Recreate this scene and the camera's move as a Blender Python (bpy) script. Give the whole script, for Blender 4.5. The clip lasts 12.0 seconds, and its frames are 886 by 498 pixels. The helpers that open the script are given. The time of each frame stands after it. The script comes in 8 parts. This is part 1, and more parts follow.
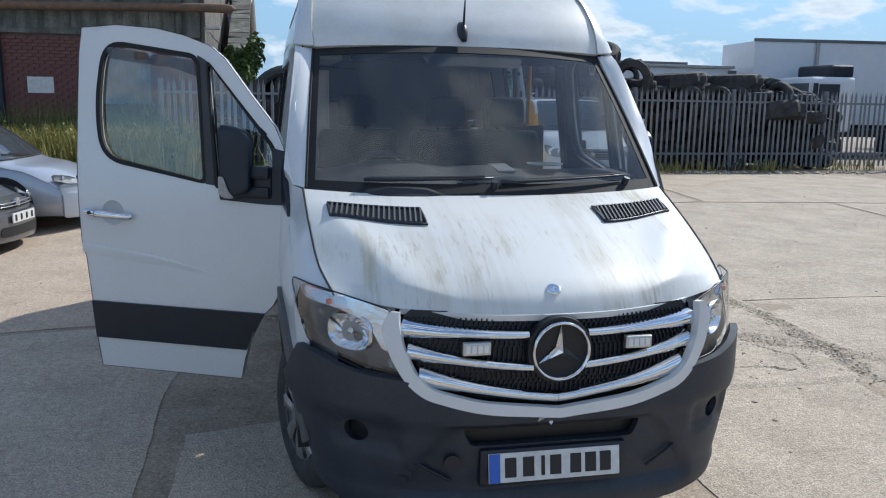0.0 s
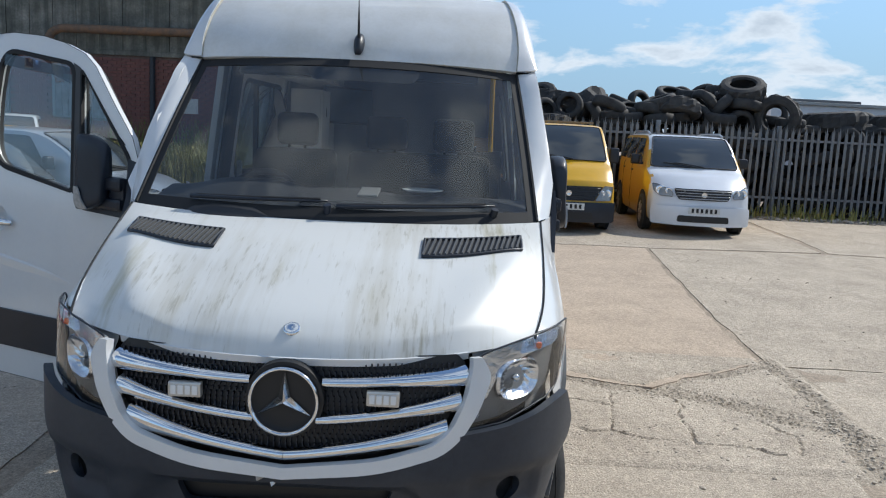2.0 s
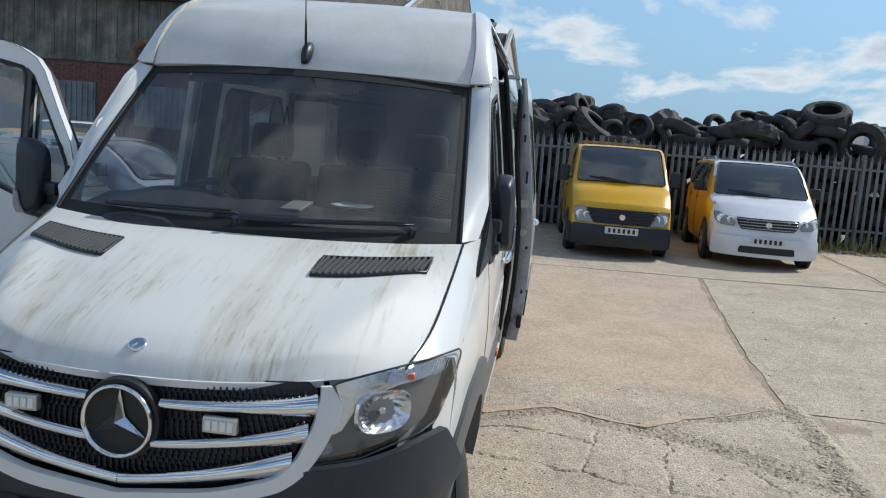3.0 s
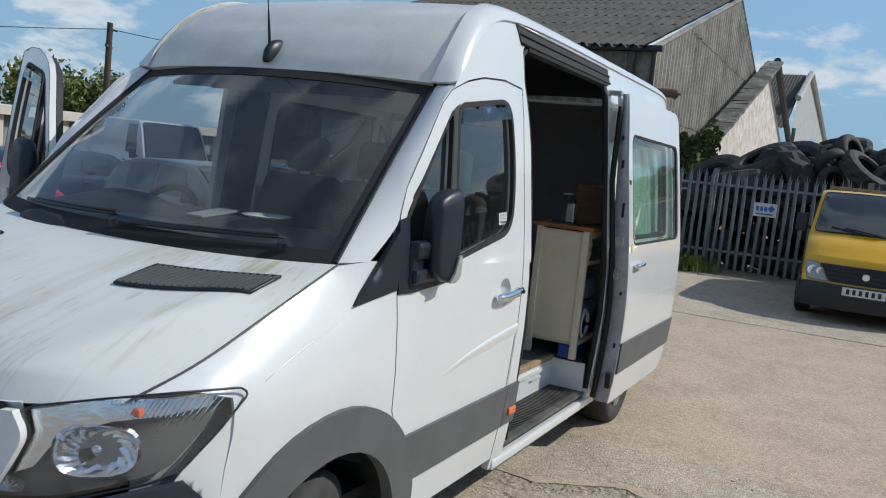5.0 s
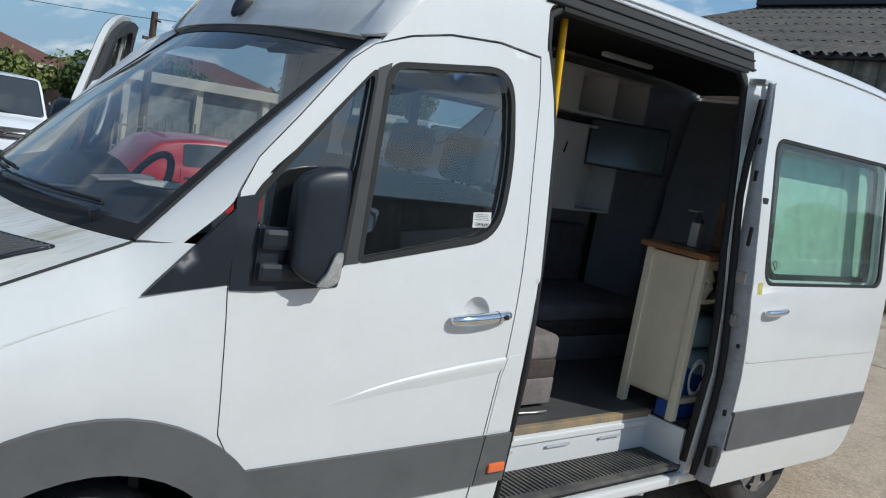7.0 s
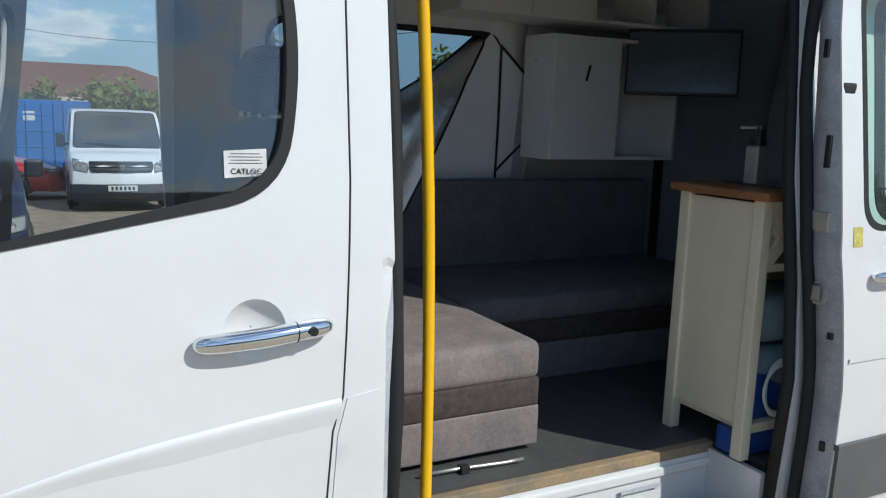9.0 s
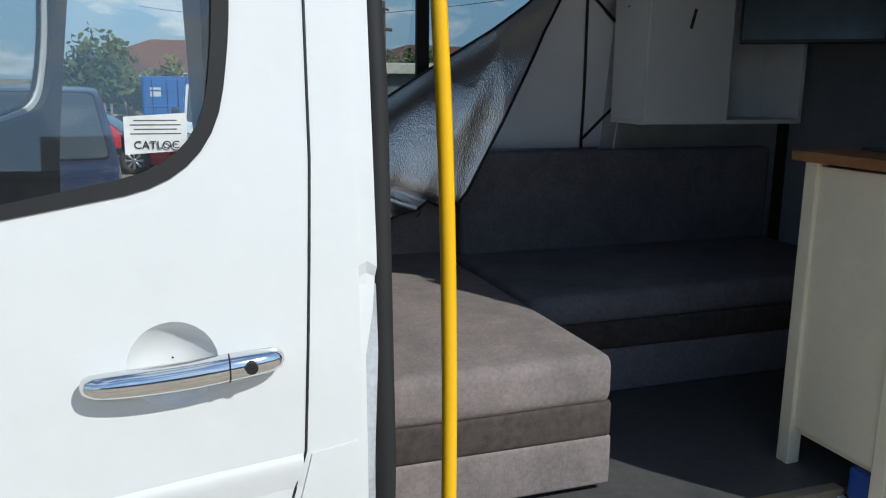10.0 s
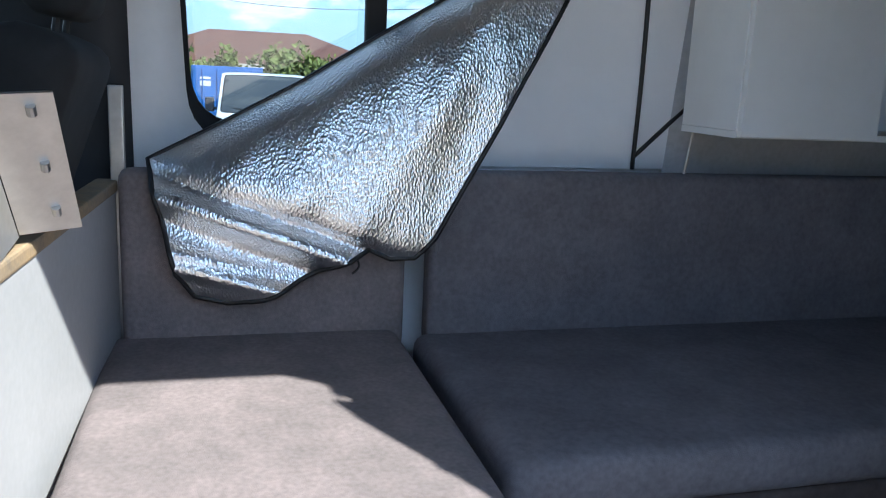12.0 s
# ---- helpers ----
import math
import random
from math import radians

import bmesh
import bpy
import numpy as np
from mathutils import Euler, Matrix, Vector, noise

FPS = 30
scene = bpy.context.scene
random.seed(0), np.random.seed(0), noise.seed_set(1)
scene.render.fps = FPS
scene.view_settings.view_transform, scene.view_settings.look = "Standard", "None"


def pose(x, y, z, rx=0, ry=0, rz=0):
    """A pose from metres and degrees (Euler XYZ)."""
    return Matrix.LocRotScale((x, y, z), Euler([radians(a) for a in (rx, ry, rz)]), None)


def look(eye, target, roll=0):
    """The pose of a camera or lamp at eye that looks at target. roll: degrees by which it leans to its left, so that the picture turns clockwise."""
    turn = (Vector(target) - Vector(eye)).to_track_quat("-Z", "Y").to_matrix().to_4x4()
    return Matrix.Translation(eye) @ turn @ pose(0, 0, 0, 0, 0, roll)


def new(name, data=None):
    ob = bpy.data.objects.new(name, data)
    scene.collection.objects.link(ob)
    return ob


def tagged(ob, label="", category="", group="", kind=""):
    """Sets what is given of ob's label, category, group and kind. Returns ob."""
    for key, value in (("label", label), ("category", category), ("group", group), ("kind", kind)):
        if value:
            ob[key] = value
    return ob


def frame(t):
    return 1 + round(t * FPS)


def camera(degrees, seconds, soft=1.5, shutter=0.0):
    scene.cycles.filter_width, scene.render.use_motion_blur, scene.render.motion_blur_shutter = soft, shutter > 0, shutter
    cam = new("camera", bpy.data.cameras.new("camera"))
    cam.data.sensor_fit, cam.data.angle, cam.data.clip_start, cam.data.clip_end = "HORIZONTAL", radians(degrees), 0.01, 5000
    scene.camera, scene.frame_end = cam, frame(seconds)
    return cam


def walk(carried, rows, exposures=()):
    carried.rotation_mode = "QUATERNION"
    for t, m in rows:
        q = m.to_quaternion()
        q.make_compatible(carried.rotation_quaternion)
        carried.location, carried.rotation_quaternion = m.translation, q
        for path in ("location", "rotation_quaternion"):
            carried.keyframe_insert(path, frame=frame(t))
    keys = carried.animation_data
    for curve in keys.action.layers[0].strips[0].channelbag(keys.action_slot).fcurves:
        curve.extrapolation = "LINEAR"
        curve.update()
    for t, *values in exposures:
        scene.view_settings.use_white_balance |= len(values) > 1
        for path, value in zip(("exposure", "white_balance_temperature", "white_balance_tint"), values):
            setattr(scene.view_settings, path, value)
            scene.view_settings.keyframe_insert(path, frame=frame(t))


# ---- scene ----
# camera and its path
cam = camera(57.00, 12.0, 1.15)
PATH = [
    (0, -1.038, -2.650, 1.804, -12.02, -10.38, -0.95),
    (0.5, -0.701, -2.647, 1.782, -8.71, -10.25, -1.23),
    (1, -0.283, -2.549, 1.765, -5.53, -9.75, -1.64),
    (1.5, 0.132, -2.531, 1.800, -2.37, -9.10, -2.00),
    (2, 0.491, -2.384, 1.777, 0.78, -8.48, -2.80),
    (2.5, 0.894, -2.281, 1.775, 3.91, -7.93, -3.64),
    (3, 1.192, -2.123, 1.796, 7.43, -7.53, -4.36),
    (3.2, 1.293, -2.023, 1.789, 8.90, -7.32, -4.63),
    (4.8, 2.258, -1.217, 1.790, 25.69, -6.28, -5.83),
    (5, 2.410, -1.086, 1.768, 28.09, -6.19, -5.98),
    (5.5, 2.661, -0.758, 1.819, 33.91, -6.23, -7.14),
    (6, 2.770, -0.374, 1.825, 39.85, -6.44, -8.44),
    (6.5, 2.999, 0.034, 1.814, 45.83, -7.16, -9.50),
    (7, 3.039, 0.362, 1.818, 51.08, -8.22, -9.71),
    (7.5, 2.953, 0.791, 1.800, 54.70, -8.88, -8.36),
    (7.7, 2.958, 0.985, 1.773, 55.66, -9.07, -7.63),
    (9.3, 2.449, 2.031, 1.639, 64.43, -9.84, -1.20),
    (9.5, 2.389, 2.119, 1.634, 66.13, -10.16, -0.94),
    (10, 2.179, 2.292, 1.618, 70.54, -11.79, -0.63),
    (10.5, 1.976, 2.482, 1.613, 72.40, -14.12, -0.25),
    (11, 1.730, 2.746, 1.594, 74.94, -11.79, 1.37),
    (11.5, 1.456, 2.891, 1.546, 76.33, -11.30, 0.04),
    (12, 1.092, 2.925, 1.559, 74.91, -11.89, -2.62),
]
EXPOSURES = [(0.0, 0.56, 6100, 8), (1.5, 0.52, 6200, 8), (3.0, 0.40, 6400, 6), (5.0, 0.22, 6300, 6), (7.5, 0.18, 6150, 4), (9.5, 0.44, 6150, 4), (10.5, 0.52, 6150, 4), (11.0, 1.00, 5550, 6), (11.5, 1.84, 5600, 11), (12.0, 2.20, 5950, 6)]
walk(cam, [(t, pose(x, y, z, 90 + pitch, roll, yaw)) for t, x, y, z, yaw, pitch, roll in PATH], EXPOSURES)

# world, sun
SUN = Vector((1.40, 0.85, 1.44)).normalized()
world = bpy.data.worlds.new("world")
scene.world = world
world.use_nodes = True
wn, wl = world.node_tree.nodes, world.node_tree.links
wn.clear()
sky = wn.new("ShaderNodeTexSky")
sky.sky_type = 'NISHITA'
sky.sun_disc = False
sky.sun_elevation = math.asin(SUN.z)
sky.sun_rotation = math.atan2(SUN.x, SUN.y)
sky.air_density, sky.dust_density, sky.ozone_density = 1.0, 0.15, 2.5
bg_sky, bg_cloud, out_w = wn.new("ShaderNodeBackground"), wn.new("ShaderNodeBackground"), wn.new("ShaderNodeOutputWorld")
bg_sky.inputs["Strength"].default_value = 0.105
bg_cloud.inputs["Color"].default_value = (0.80, 0.89, 1.0, 1)
bg_cloud.inputs["Strength"].default_value = 0.66
wl.new(sky.outputs[0], bg_sky.inputs["Color"])
geo, sep, div, comb = wn.new("ShaderNodeTexCoord"), wn.new("ShaderNodeSeparateXYZ"), wn.new("ShaderNodeVectorMath"), wn.new("ShaderNodeCombineXYZ")
wl.new(geo.outputs["Generated"], sep.inputs[0])
addz = wn.new("ShaderNodeMath"); addz.operation = 'ADD'; addz.inputs[1].default_value = 0.34
wl.new(sep.outputs["Z"], addz.inputs[0])
for k in "XYZ":
    wl.new(addz.outputs[0], comb.inputs[k])
div.operation = 'DIVIDE'
wl.new(geo.outputs["Generated"], div.inputs[0]); wl.new(comb.outputs[0], div.inputs[1])
cn = wn.new("ShaderNodeTexNoise")
cn.inputs["Scale"].default_value, cn.inputs["Detail"].default_value, cn.inputs["Roughness"].default_value, cn.inputs["Distortion"].default_value = 3.1, 9.0, 0.57, 0.2
wl.new(div.outputs[0], cn.inputs["Vector"])
cr = wn.new("ShaderNodeValToRGB")
cr.color_ramp.elements[0].position, cr.color_ramp.elements[1].position = 0.505, 0.59
cr.color_ramp.elements[0].color, cr.color_ramp.elements[1].color = (0, 0, 0, 1), (0.92, 0.92, 0.92, 1)
wl.new(cn.outputs[0], cr.inputs[0])
hz = wn.new("ShaderNodeMapRange")
hz.inputs["From Min"].default_value, hz.inputs["From Max"].default_value, hz.inputs["To Min"].default_value, hz.inputs["To Max"].default_value = 0.0, 0.34, 0.85, 0.0
hz.interpolation_type = 'SMOOTHSTEP'
wl.new(sep.outputs["Z"], hz.inputs[0])
bg_haze, mixh = wn.new("ShaderNodeBackground"), wn.new("ShaderNodeMixShader")
bg_haze.inputs["Color"].default_value = (0.16, 0.29, 0.46, 1)
wl.new(hz.outputs[0], mixh.inputs[0]); wl.new(bg_sky.outputs[0], mixh.inputs[1]); wl.new(bg_haze.outputs[0], mixh.inputs[2])
mixw = wn.new("ShaderNodeMixShader")
cc = wn.new("ShaderNodeValToRGB")
cc.color_ramp.elements[0].position, cc.color_ramp.elements[1].position = 0.60, 0.74
cc.color_ramp.elements[0].color, cc.color_ramp.elements[1].color = (0.84, 0.91, 1.0, 1), (0.50, 0.57, 0.67, 1)
wl.new(cn.outputs[0], cc.inputs[0]); wl.new(cc.outputs[0], bg_cloud.inputs["Color"])
wl.new(cr.outputs[0], mixw.inputs[0]); wl.new(mixh.outputs[0], mixw.inputs[1]); wl.new(bg_cloud.outputs[0], mixw.inputs[2])
wl.new(mixw.outputs[0], out_w.inputs[0])

sun_data = bpy.data.lights.new("sun", 'SUN')
sun_data.energy, sun_data.angle, sun_data.color = 3.0, radians(0.53), (1.0, 0.95, 0.88)
sun_ob = new("sun", sun_data)
sun_ob.matrix_world = look(SUN * 40, (0, 0, 0))


# materials
def mat(name, color, rough=0.5, metal=0.0, spread=0.0, scale=8.0, bump=0.0, bscale=60.0, coat=0.0, second=None, spec=0.5, fine=0.0):
    """Principled material: base colour, broken up by a broad stain noise towards second and a fine grain, with bump."""
    m = bpy.data.materials.new(name)
    m.use_nodes = True
    nt = m.node_tree
    b = nt.nodes["Principled BSDF"]
    b.inputs["Base Color"].default_value = (*color, 1)
    b.inputs["Roughness"].default_value, b.inputs["Metallic"].default_value = rough, metal
    b.inputs["Coat Weight"].default_value, b.inputs["Coat Roughness"].default_value = coat, 0.04
    b.inputs["Specular IOR Level"].default_value = spec
    tc = nt.nodes.new("ShaderNodeTexCoord")
    if spread > 0 or second:
        n = nt.nodes.new("ShaderNodeTexNoise")
        n.inputs["Scale"].default_value, n.inputs["Detail"].default_value, n.inputs["Roughness"].default_value = scale, 8, 0.65
        nt.links.new(tc.outputs["Object"], n.inputs["Vector"])
        r = nt.nodes.new("ShaderNodeValToRGB")
        r.color_ramp.elements[0].position, r.color_ramp.elements[1].position = 0.35, 0.68
        lo = second if second else tuple(c * (1 - spread) for c in color)
        r.color_ramp.elements[0].color, r.color_ramp.elements[1].color = (*lo, 1), (*color, 1)
        nt.links.new(n.outputs[0], r.inputs[0])
        last = r.outputs[0]
        if fine > 0:
            n2 = nt.nodes.new("ShaderNodeTexNoise")
            n2.inputs["Scale"].default_value, n2.inputs["Detail"].default_value = scale * 14, 4
            nt.links.new(tc.outputs["Object"], n2.inputs["Vector"])
            mx = nt.nodes.new("ShaderNodeMix"); mx.data_type, mx.blend_type = 'RGBA', 'OVERLAY'
            mx.inputs[0].default_value = fine
            nt.links.new(last, mx.inputs[6]); nt.links.new(n2.outputs[0], mx.inputs[7])
            last = mx.outputs[2]
        nt.links.new(last, b.inputs["Base Color"])
    if bump > 0:
        n3 = nt.nodes.new("ShaderNodeTexNoise")
        n3.inputs["Scale"].default_value, n3.inputs["Detail"].default_value = bscale, 5
        nt.links.new(tc.outputs["Object"], n3.inputs["Vector"])
        bp = nt.nodes.new("ShaderNodeBump")
        bp.inputs["Strength"].default_value, bp.inputs["Distance"].default_value = bump, 0.01
        nt.links.new(n3.outputs[0], bp.inputs["Height"]); nt.links.new(bp.outputs[0], b.inputs["Normal"])
    return m


def glass(name, tint, gloss=0.02, dirt=0.0, base=0.085):
    """Clear pane: tinted see-through with a Fresnel gloss and a thin film of dust."""
    m = bpy.data.materials.new(name)
    m.use_nodes = True
    nt = m.node_tree
    nt.nodes.clear()
    o, t, g, lw, pw, f, mx = (nt.nodes.new("ShaderNode" + k) for k in ("OutputMaterial", "BsdfTransparent", "BsdfGlossy", "LayerWeight", "Math", "Math", "MixShader"))
    t.inputs[0].default_value = (*tint, 1)
    g.inputs["Roughness"].default_value = gloss
    lw.inputs["Blend"].default_value = 0.5
    pw.operation, pw.inputs[1].default_value = 'POWER', 4.6
    f.operation, f.inputs[1].default_value, f.inputs[2].default_value = 'MULTIPLY_ADD', 0.90, base
    nt.links.new(lw.outputs["Facing"], pw.inputs[0]); nt.links.new(pw.outputs[0], f.inputs[0])
    nt.links.new(f.outputs[0], mx.inputs[0]); nt.links.new(t.outputs[0], mx.inputs[1]); nt.links.new(g.outputs[0], mx.inputs[2])
    last = mx.outputs[0]
    if dirt > 0:
        d, mx2, n, r, tc = (nt.nodes.new("ShaderNode" + k) for k in ("BsdfDiffuse", "MixShader", "TexNoise", "MapRange", "TexCoord"))
        d.inputs[0].default_value = (0.5, 0.5, 0.48, 1)
        n.inputs["Scale"].default_value, n.inputs["Detail"].default_value = 2.2, 6
        mp = nt.nodes.new("ShaderNodeMapping"); mp.inputs["Scale"].default_value = (3.0, 0.8, 0.6)
        nt.links.new(tc.outputs["Object"], mp.inputs[0]); nt.links.new(mp.outputs[0], n.inputs["Vector"])
        r.inputs["From Min"].default_value, r.inputs["From Max"].default_value = 0.3, 0.75
        r.inputs["To Min"].default_value, r.inputs["To Max"].default_value = dirt * 0.3, dirt * 1.5
        nt.links.new(n.outputs[0], r.inputs[0]); nt.links.new(r.outputs[0], mx2.inputs[0])
        nt.links.new(last, mx2.inputs[1]); nt.links.new(d.outputs[0], mx2.inputs[2])
        last = mx2.outputs[0]
    nt.links.new(last, o.inputs[0])
    return m


PAINT = mat("white_paint", (0.69, 0.695, 0.69), 0.28, spread=0.05, scale=3, coat=0.6, bump=0.01, bscale=9, fine=0.05)
BONNET = mat("grimy_white_paint", (0.66, 0.66, 0.63), 0.46, coat=0.15, bump=0.02, bscale=40)


def grime(m, tint, amount, stretch, centre, spread_m, lo=0.5, hi=0.72):
    """Dirt that has run down a painted panel: streaky noise, thicker about a line along y at |x| = centre."""
    nt = m.node_tree
    b = nt.nodes["Principled BSDF"]
    tc, mp, n1, n2, sx, ab, su, dv, sq, ex, ad, mu, rp, mx = (nt.nodes.new("ShaderNode" + k) for k in ("TexCoord", "Mapping", "TexNoise", "TexNoise", "SeparateXYZ", "Math", "Math", "Math", "Math", "Math", "Math", "Math", "ValToRGB", "Mix"))
    mp.inputs["Scale"].default_value = stretch
    nt.links.new(tc.outputs["Object"], mp.inputs[0]); nt.links.new(mp.outputs[0], n1.inputs["Vector"])
    n1.inputs["Scale"].default_value, n1.inputs["Detail"].default_value, n1.inputs["Roughness"].default_value = 1.0, 9, 0.62
    n2.inputs["Scale"].default_value, n2.inputs["Detail"].default_value = 2.6, 5
    nt.links.new(tc.outputs["Object"], n2.inputs["Vector"]); nt.links.new(tc.outputs["Object"], sx.inputs[0])
    ab.operation, su.operation, dv.operation, sq.operation, ex.operation, ad.operation, mu.operation = 'ABSOLUTE', 'SUBTRACT', 'DIVIDE', 'MULTIPLY', 'EXPONENT', 'ADD', 'MULTIPLY_ADD'
    nt.links.new(sx.outputs["X"], ab.inputs[0]); nt.links.new(ab.outputs[0], su.inputs[0]); su.inputs[1].default_value = centre
    nt.links.new(su.outputs[0], dv.inputs[0]); dv.inputs[1].default_value = spread_m
    nt.links.new(dv.outputs[0], sq.inputs[0]); nt.links.new(dv.outputs[0], sq.inputs[1])
    mu.inputs[1].default_value, mu.inputs[2].default_value = -1.0, 0.0
    nt.links.new(sq.outputs[0], mu.inputs[0]); nt.links.new(mu.outputs[0], ex.inputs[1]); ex.operation = 'POWER'; ex.inputs[0].default_value = 2.718
    k1 = nt.nodes.new("ShaderNodeMath"); k1.operation = 'MULTIPLY_ADD'; k1.inputs[1].default_value, k1.inputs[2].default_value = 0.13, -0.03
    nt.links.new(ex.outputs[0], k1.inputs[0])
    k2 = nt.nodes.new("ShaderNodeMath"); k2.operation = 'MULTIPLY_ADD'; k2.inputs[1].default_value = 0.35
    nt.links.new(n2.outputs[0], k2.inputs[0]); nt.links.new(k1.outputs[0], k2.inputs[2])
    k3 = nt.nodes.new("ShaderNodeMath"); k3.operation = 'MULTIPLY_ADD'; k3.inputs[1].default_value = 0.65
    nt.links.new(n1.outputs[0], k3.inputs[0]); nt.links.new(k2.outputs[0], k3.inputs[2])
    rp.color_ramp.elements[0].position, rp.color_ramp.elements[1].position = lo, hi
    rp.color_ramp.elements[0].color, rp.color_ramp.elements[1].color = (0, 0, 0, 1), (amount, amount, amount, 1)
    nt.links.new(k3.outputs[0], rp.inputs[0])
    mx.data_type = 'RGBA'
    nt.links.new(rp.outputs[0], mx.inputs[0])
    src = b.inputs["Base Color"]
    if src.links:
        nt.links.new(src.links[0].from_socket, mx.inputs[6])
    else:
        mx.inputs[6].default_value = src.default_value
    mx.inputs[7].default_value = (*tint, 1)
    nt.links.new(mx.outputs[2], src)


grime(BONNET, (0.33, 0.29, 0.13), 0.6, (20, 1.6, 1.6), 0.66, 0.06, 0.55, 0.70)
grime(BONNET, (0.36, 0.31, 0.20), 0.38, (18, 1.2, 1.2), 0.30, 0.30, 0.53, 0.74)
grime(BONNET, (0.22, 0.19, 0.11), 0.40, (70, 9, 9), 0.42, 0.5, 0.63, 0.72)
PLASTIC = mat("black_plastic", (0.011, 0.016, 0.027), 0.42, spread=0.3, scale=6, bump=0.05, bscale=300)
PLY = mat("worn_plywood_edge", (0.36, 0.25, 0.13), 0.75, second=(0.20, 0.17, 0.13), scale=9, fine=0.3)
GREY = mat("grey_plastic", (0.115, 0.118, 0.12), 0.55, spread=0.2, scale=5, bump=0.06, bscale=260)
TRIM = mat("dark_grey_trim", (0.045, 0.046, 0.048), 0.55, spread=0.2, scale=8)
RUBBER = mat("rubber", (0.014, 0.014, 0.015), 0.75, spread=0.3, scale=12)
TYRE = mat("tyre_rubber", (0.028, 0.028, 0.029), 0.85, second=(0.06, 0.057, 0.052), scale=9, bump=0.15, bscale=90)
CHROME = mat("chrome", (0.78, 0.79, 0.8), 0.1, 1.0)
ALLOY = mat("silver_trim", (0.5, 0.5, 0.5), 0.35, 0.9, spread=0.3, scale=12)
SATIN = mat("brushed_aluminium", (0.6, 0.59, 0.56), 0.38, 0.8, spread=0.15, scale=30)
GLASS = glass("window_glass", (0.78, 0.82, 0.81), dirt=0.02, base=0.15)
SCREEN = glass("windscreen_glass", (0.56, 0.60, 0.61), dirt=0.055)
# tint added to hold down the over-bright view through the far window
DIM_GLASS = glass("dimmed_glass", (0.46, 0.52, 0.54), dirt=0.03)
GREEN_GLASS = glass("tinted_glass", (0.68, 0.90, 0.81), dirt=0.06)
LENS = glass("lamp_lens", (0.9, 0.92, 0.93))
DARK_GLASS = mat("dark_glass", (0.05, 0.058, 0.065), 0.06, spec=0.8)
INNER = mat("white_lining", (0.80, 0.81, 0.82), 0.5, spread=0.1, scale=4, fine=0.1)
DASH = mat("dash_plastic", (0.035, 0.036, 0.04), 0.65, spread=0.2, scale=10, bump=0.05, bscale=200)
CLOTH = mat("black_seat_cloth", (0.02, 0.021, 0.022), 0.95, spread=0.35, scale=25)
AMBER = mat("amber_lens", (0.75, 0.16, 0.05), 0.2)
PLATE = mat("plate_white", (0.72, 0.72, 0.70), 0.4, spread=0.25, scale=14)
BLUE_BAND = mat("plate_blue", (0.03, 0.12, 0.5), 0.4)
INK = mat("black_ink", (0.012, 0.012, 0.013), 0.5)
YELLOW_ROD = mat("yellow_powder_coat", (0.85, 0.48, 0.008), 0.32, spread=0.08, scale=10)


# mesh helpers
def part(name, bm, material, parent=None, label="", smooth=False):
    me = bpy.data.meshes.new(name)
    bm.normal_update()
    bm.to_mesh(me)
    bm.free()
    if smooth:
        for p in me.polygons:
            p.use_smooth = True
    me.materials.append(material)
    ob = new(name, me)
    if parent is not None:
        ob.parent = parent
    if label:
        ob["label"] = label
    return ob


def thing(name, loc, label, category, group="", yaw=0.0):
    ob = new(name)
    ob.matrix_basis = pose(*loc, 0, 0, yaw)
    return tagged(ob, label, category, group)


def add_box(bm, c, s, bevel=0.0, rot=None, seg=2):
    r = bmesh.ops.create_cube(bm, size=1.0)
    vs = r["verts"]
    bmesh.ops.scale(bm, vec=s, verts=vs)
    if bevel > 0:
        es = list({e for v in vs for e in v.link_edges})
        o = bmesh.ops.bevel(bm, geom=es, offset=bevel, segments=seg, affect='EDGES', profile=0.6)
        vs = list({v for f in o["faces"] for v in f.verts} | {v for v in vs if v.is_valid})
        vs = [v for v in vs if v.is_valid]
        seen, stack = set(vs), list(vs)
        while stack:
            v = stack.pop()
            for e in v.link_edges:
                w = e.other_vert(v)
                if w not in seen:
                    seen.add(w); stack.append(w)
        vs = list(seen)
    m = Matrix.Translation(c)
    if rot is not None:
        m = m @ rot
    bmesh.ops.transform(bm, matrix=m, verts=vs)
    return vs


def box(c, s, bevel=0.0, rot=None, seg=2):
    bm = bmesh.new()
    add_box(bm, c, s, bevel, rot, seg)
    return bm


def add_cyl(bm, a, b, r, seg=16, r2=None, caps=True):
    a, b = Vector(a), Vector(b)
    d = b - a
    q = d.to_track_quat('Z', 'Y').to_matrix().to_4x4()
    return bmesh.ops.create_cone(bm, cap_ends=caps, segments=seg, radius1=r, radius2=r if r2 is None else r2, depth=d.length,
                                 matrix=Matrix.Translation((a + b) / 2) @ q)["verts"]


def cyl(a, b, r, seg=16, r2=None):
    bm = bmesh.new()
    add_cyl(bm, a, b, r, seg, r2)
    return bm


def grid_faces(bm, rows, close_v=False, close_u=False, flip=False):
    vs = [[bm.verts.new(p) for p in row] for row in rows]
    nu, nv = len(vs), len(vs[0])
    for i in range(nu if close_u else nu - 1):
        for j in range(nv if close_v else nv - 1):
            q = (vs[i][j], vs[(i + 1) % nu][j], vs[(i + 1) % nu][(j + 1) % nv], vs[i][(j + 1) % nv])
            try:
                bm.faces.new(q[::-1] if flip else q)
            except ValueError:
                pass
    return vs


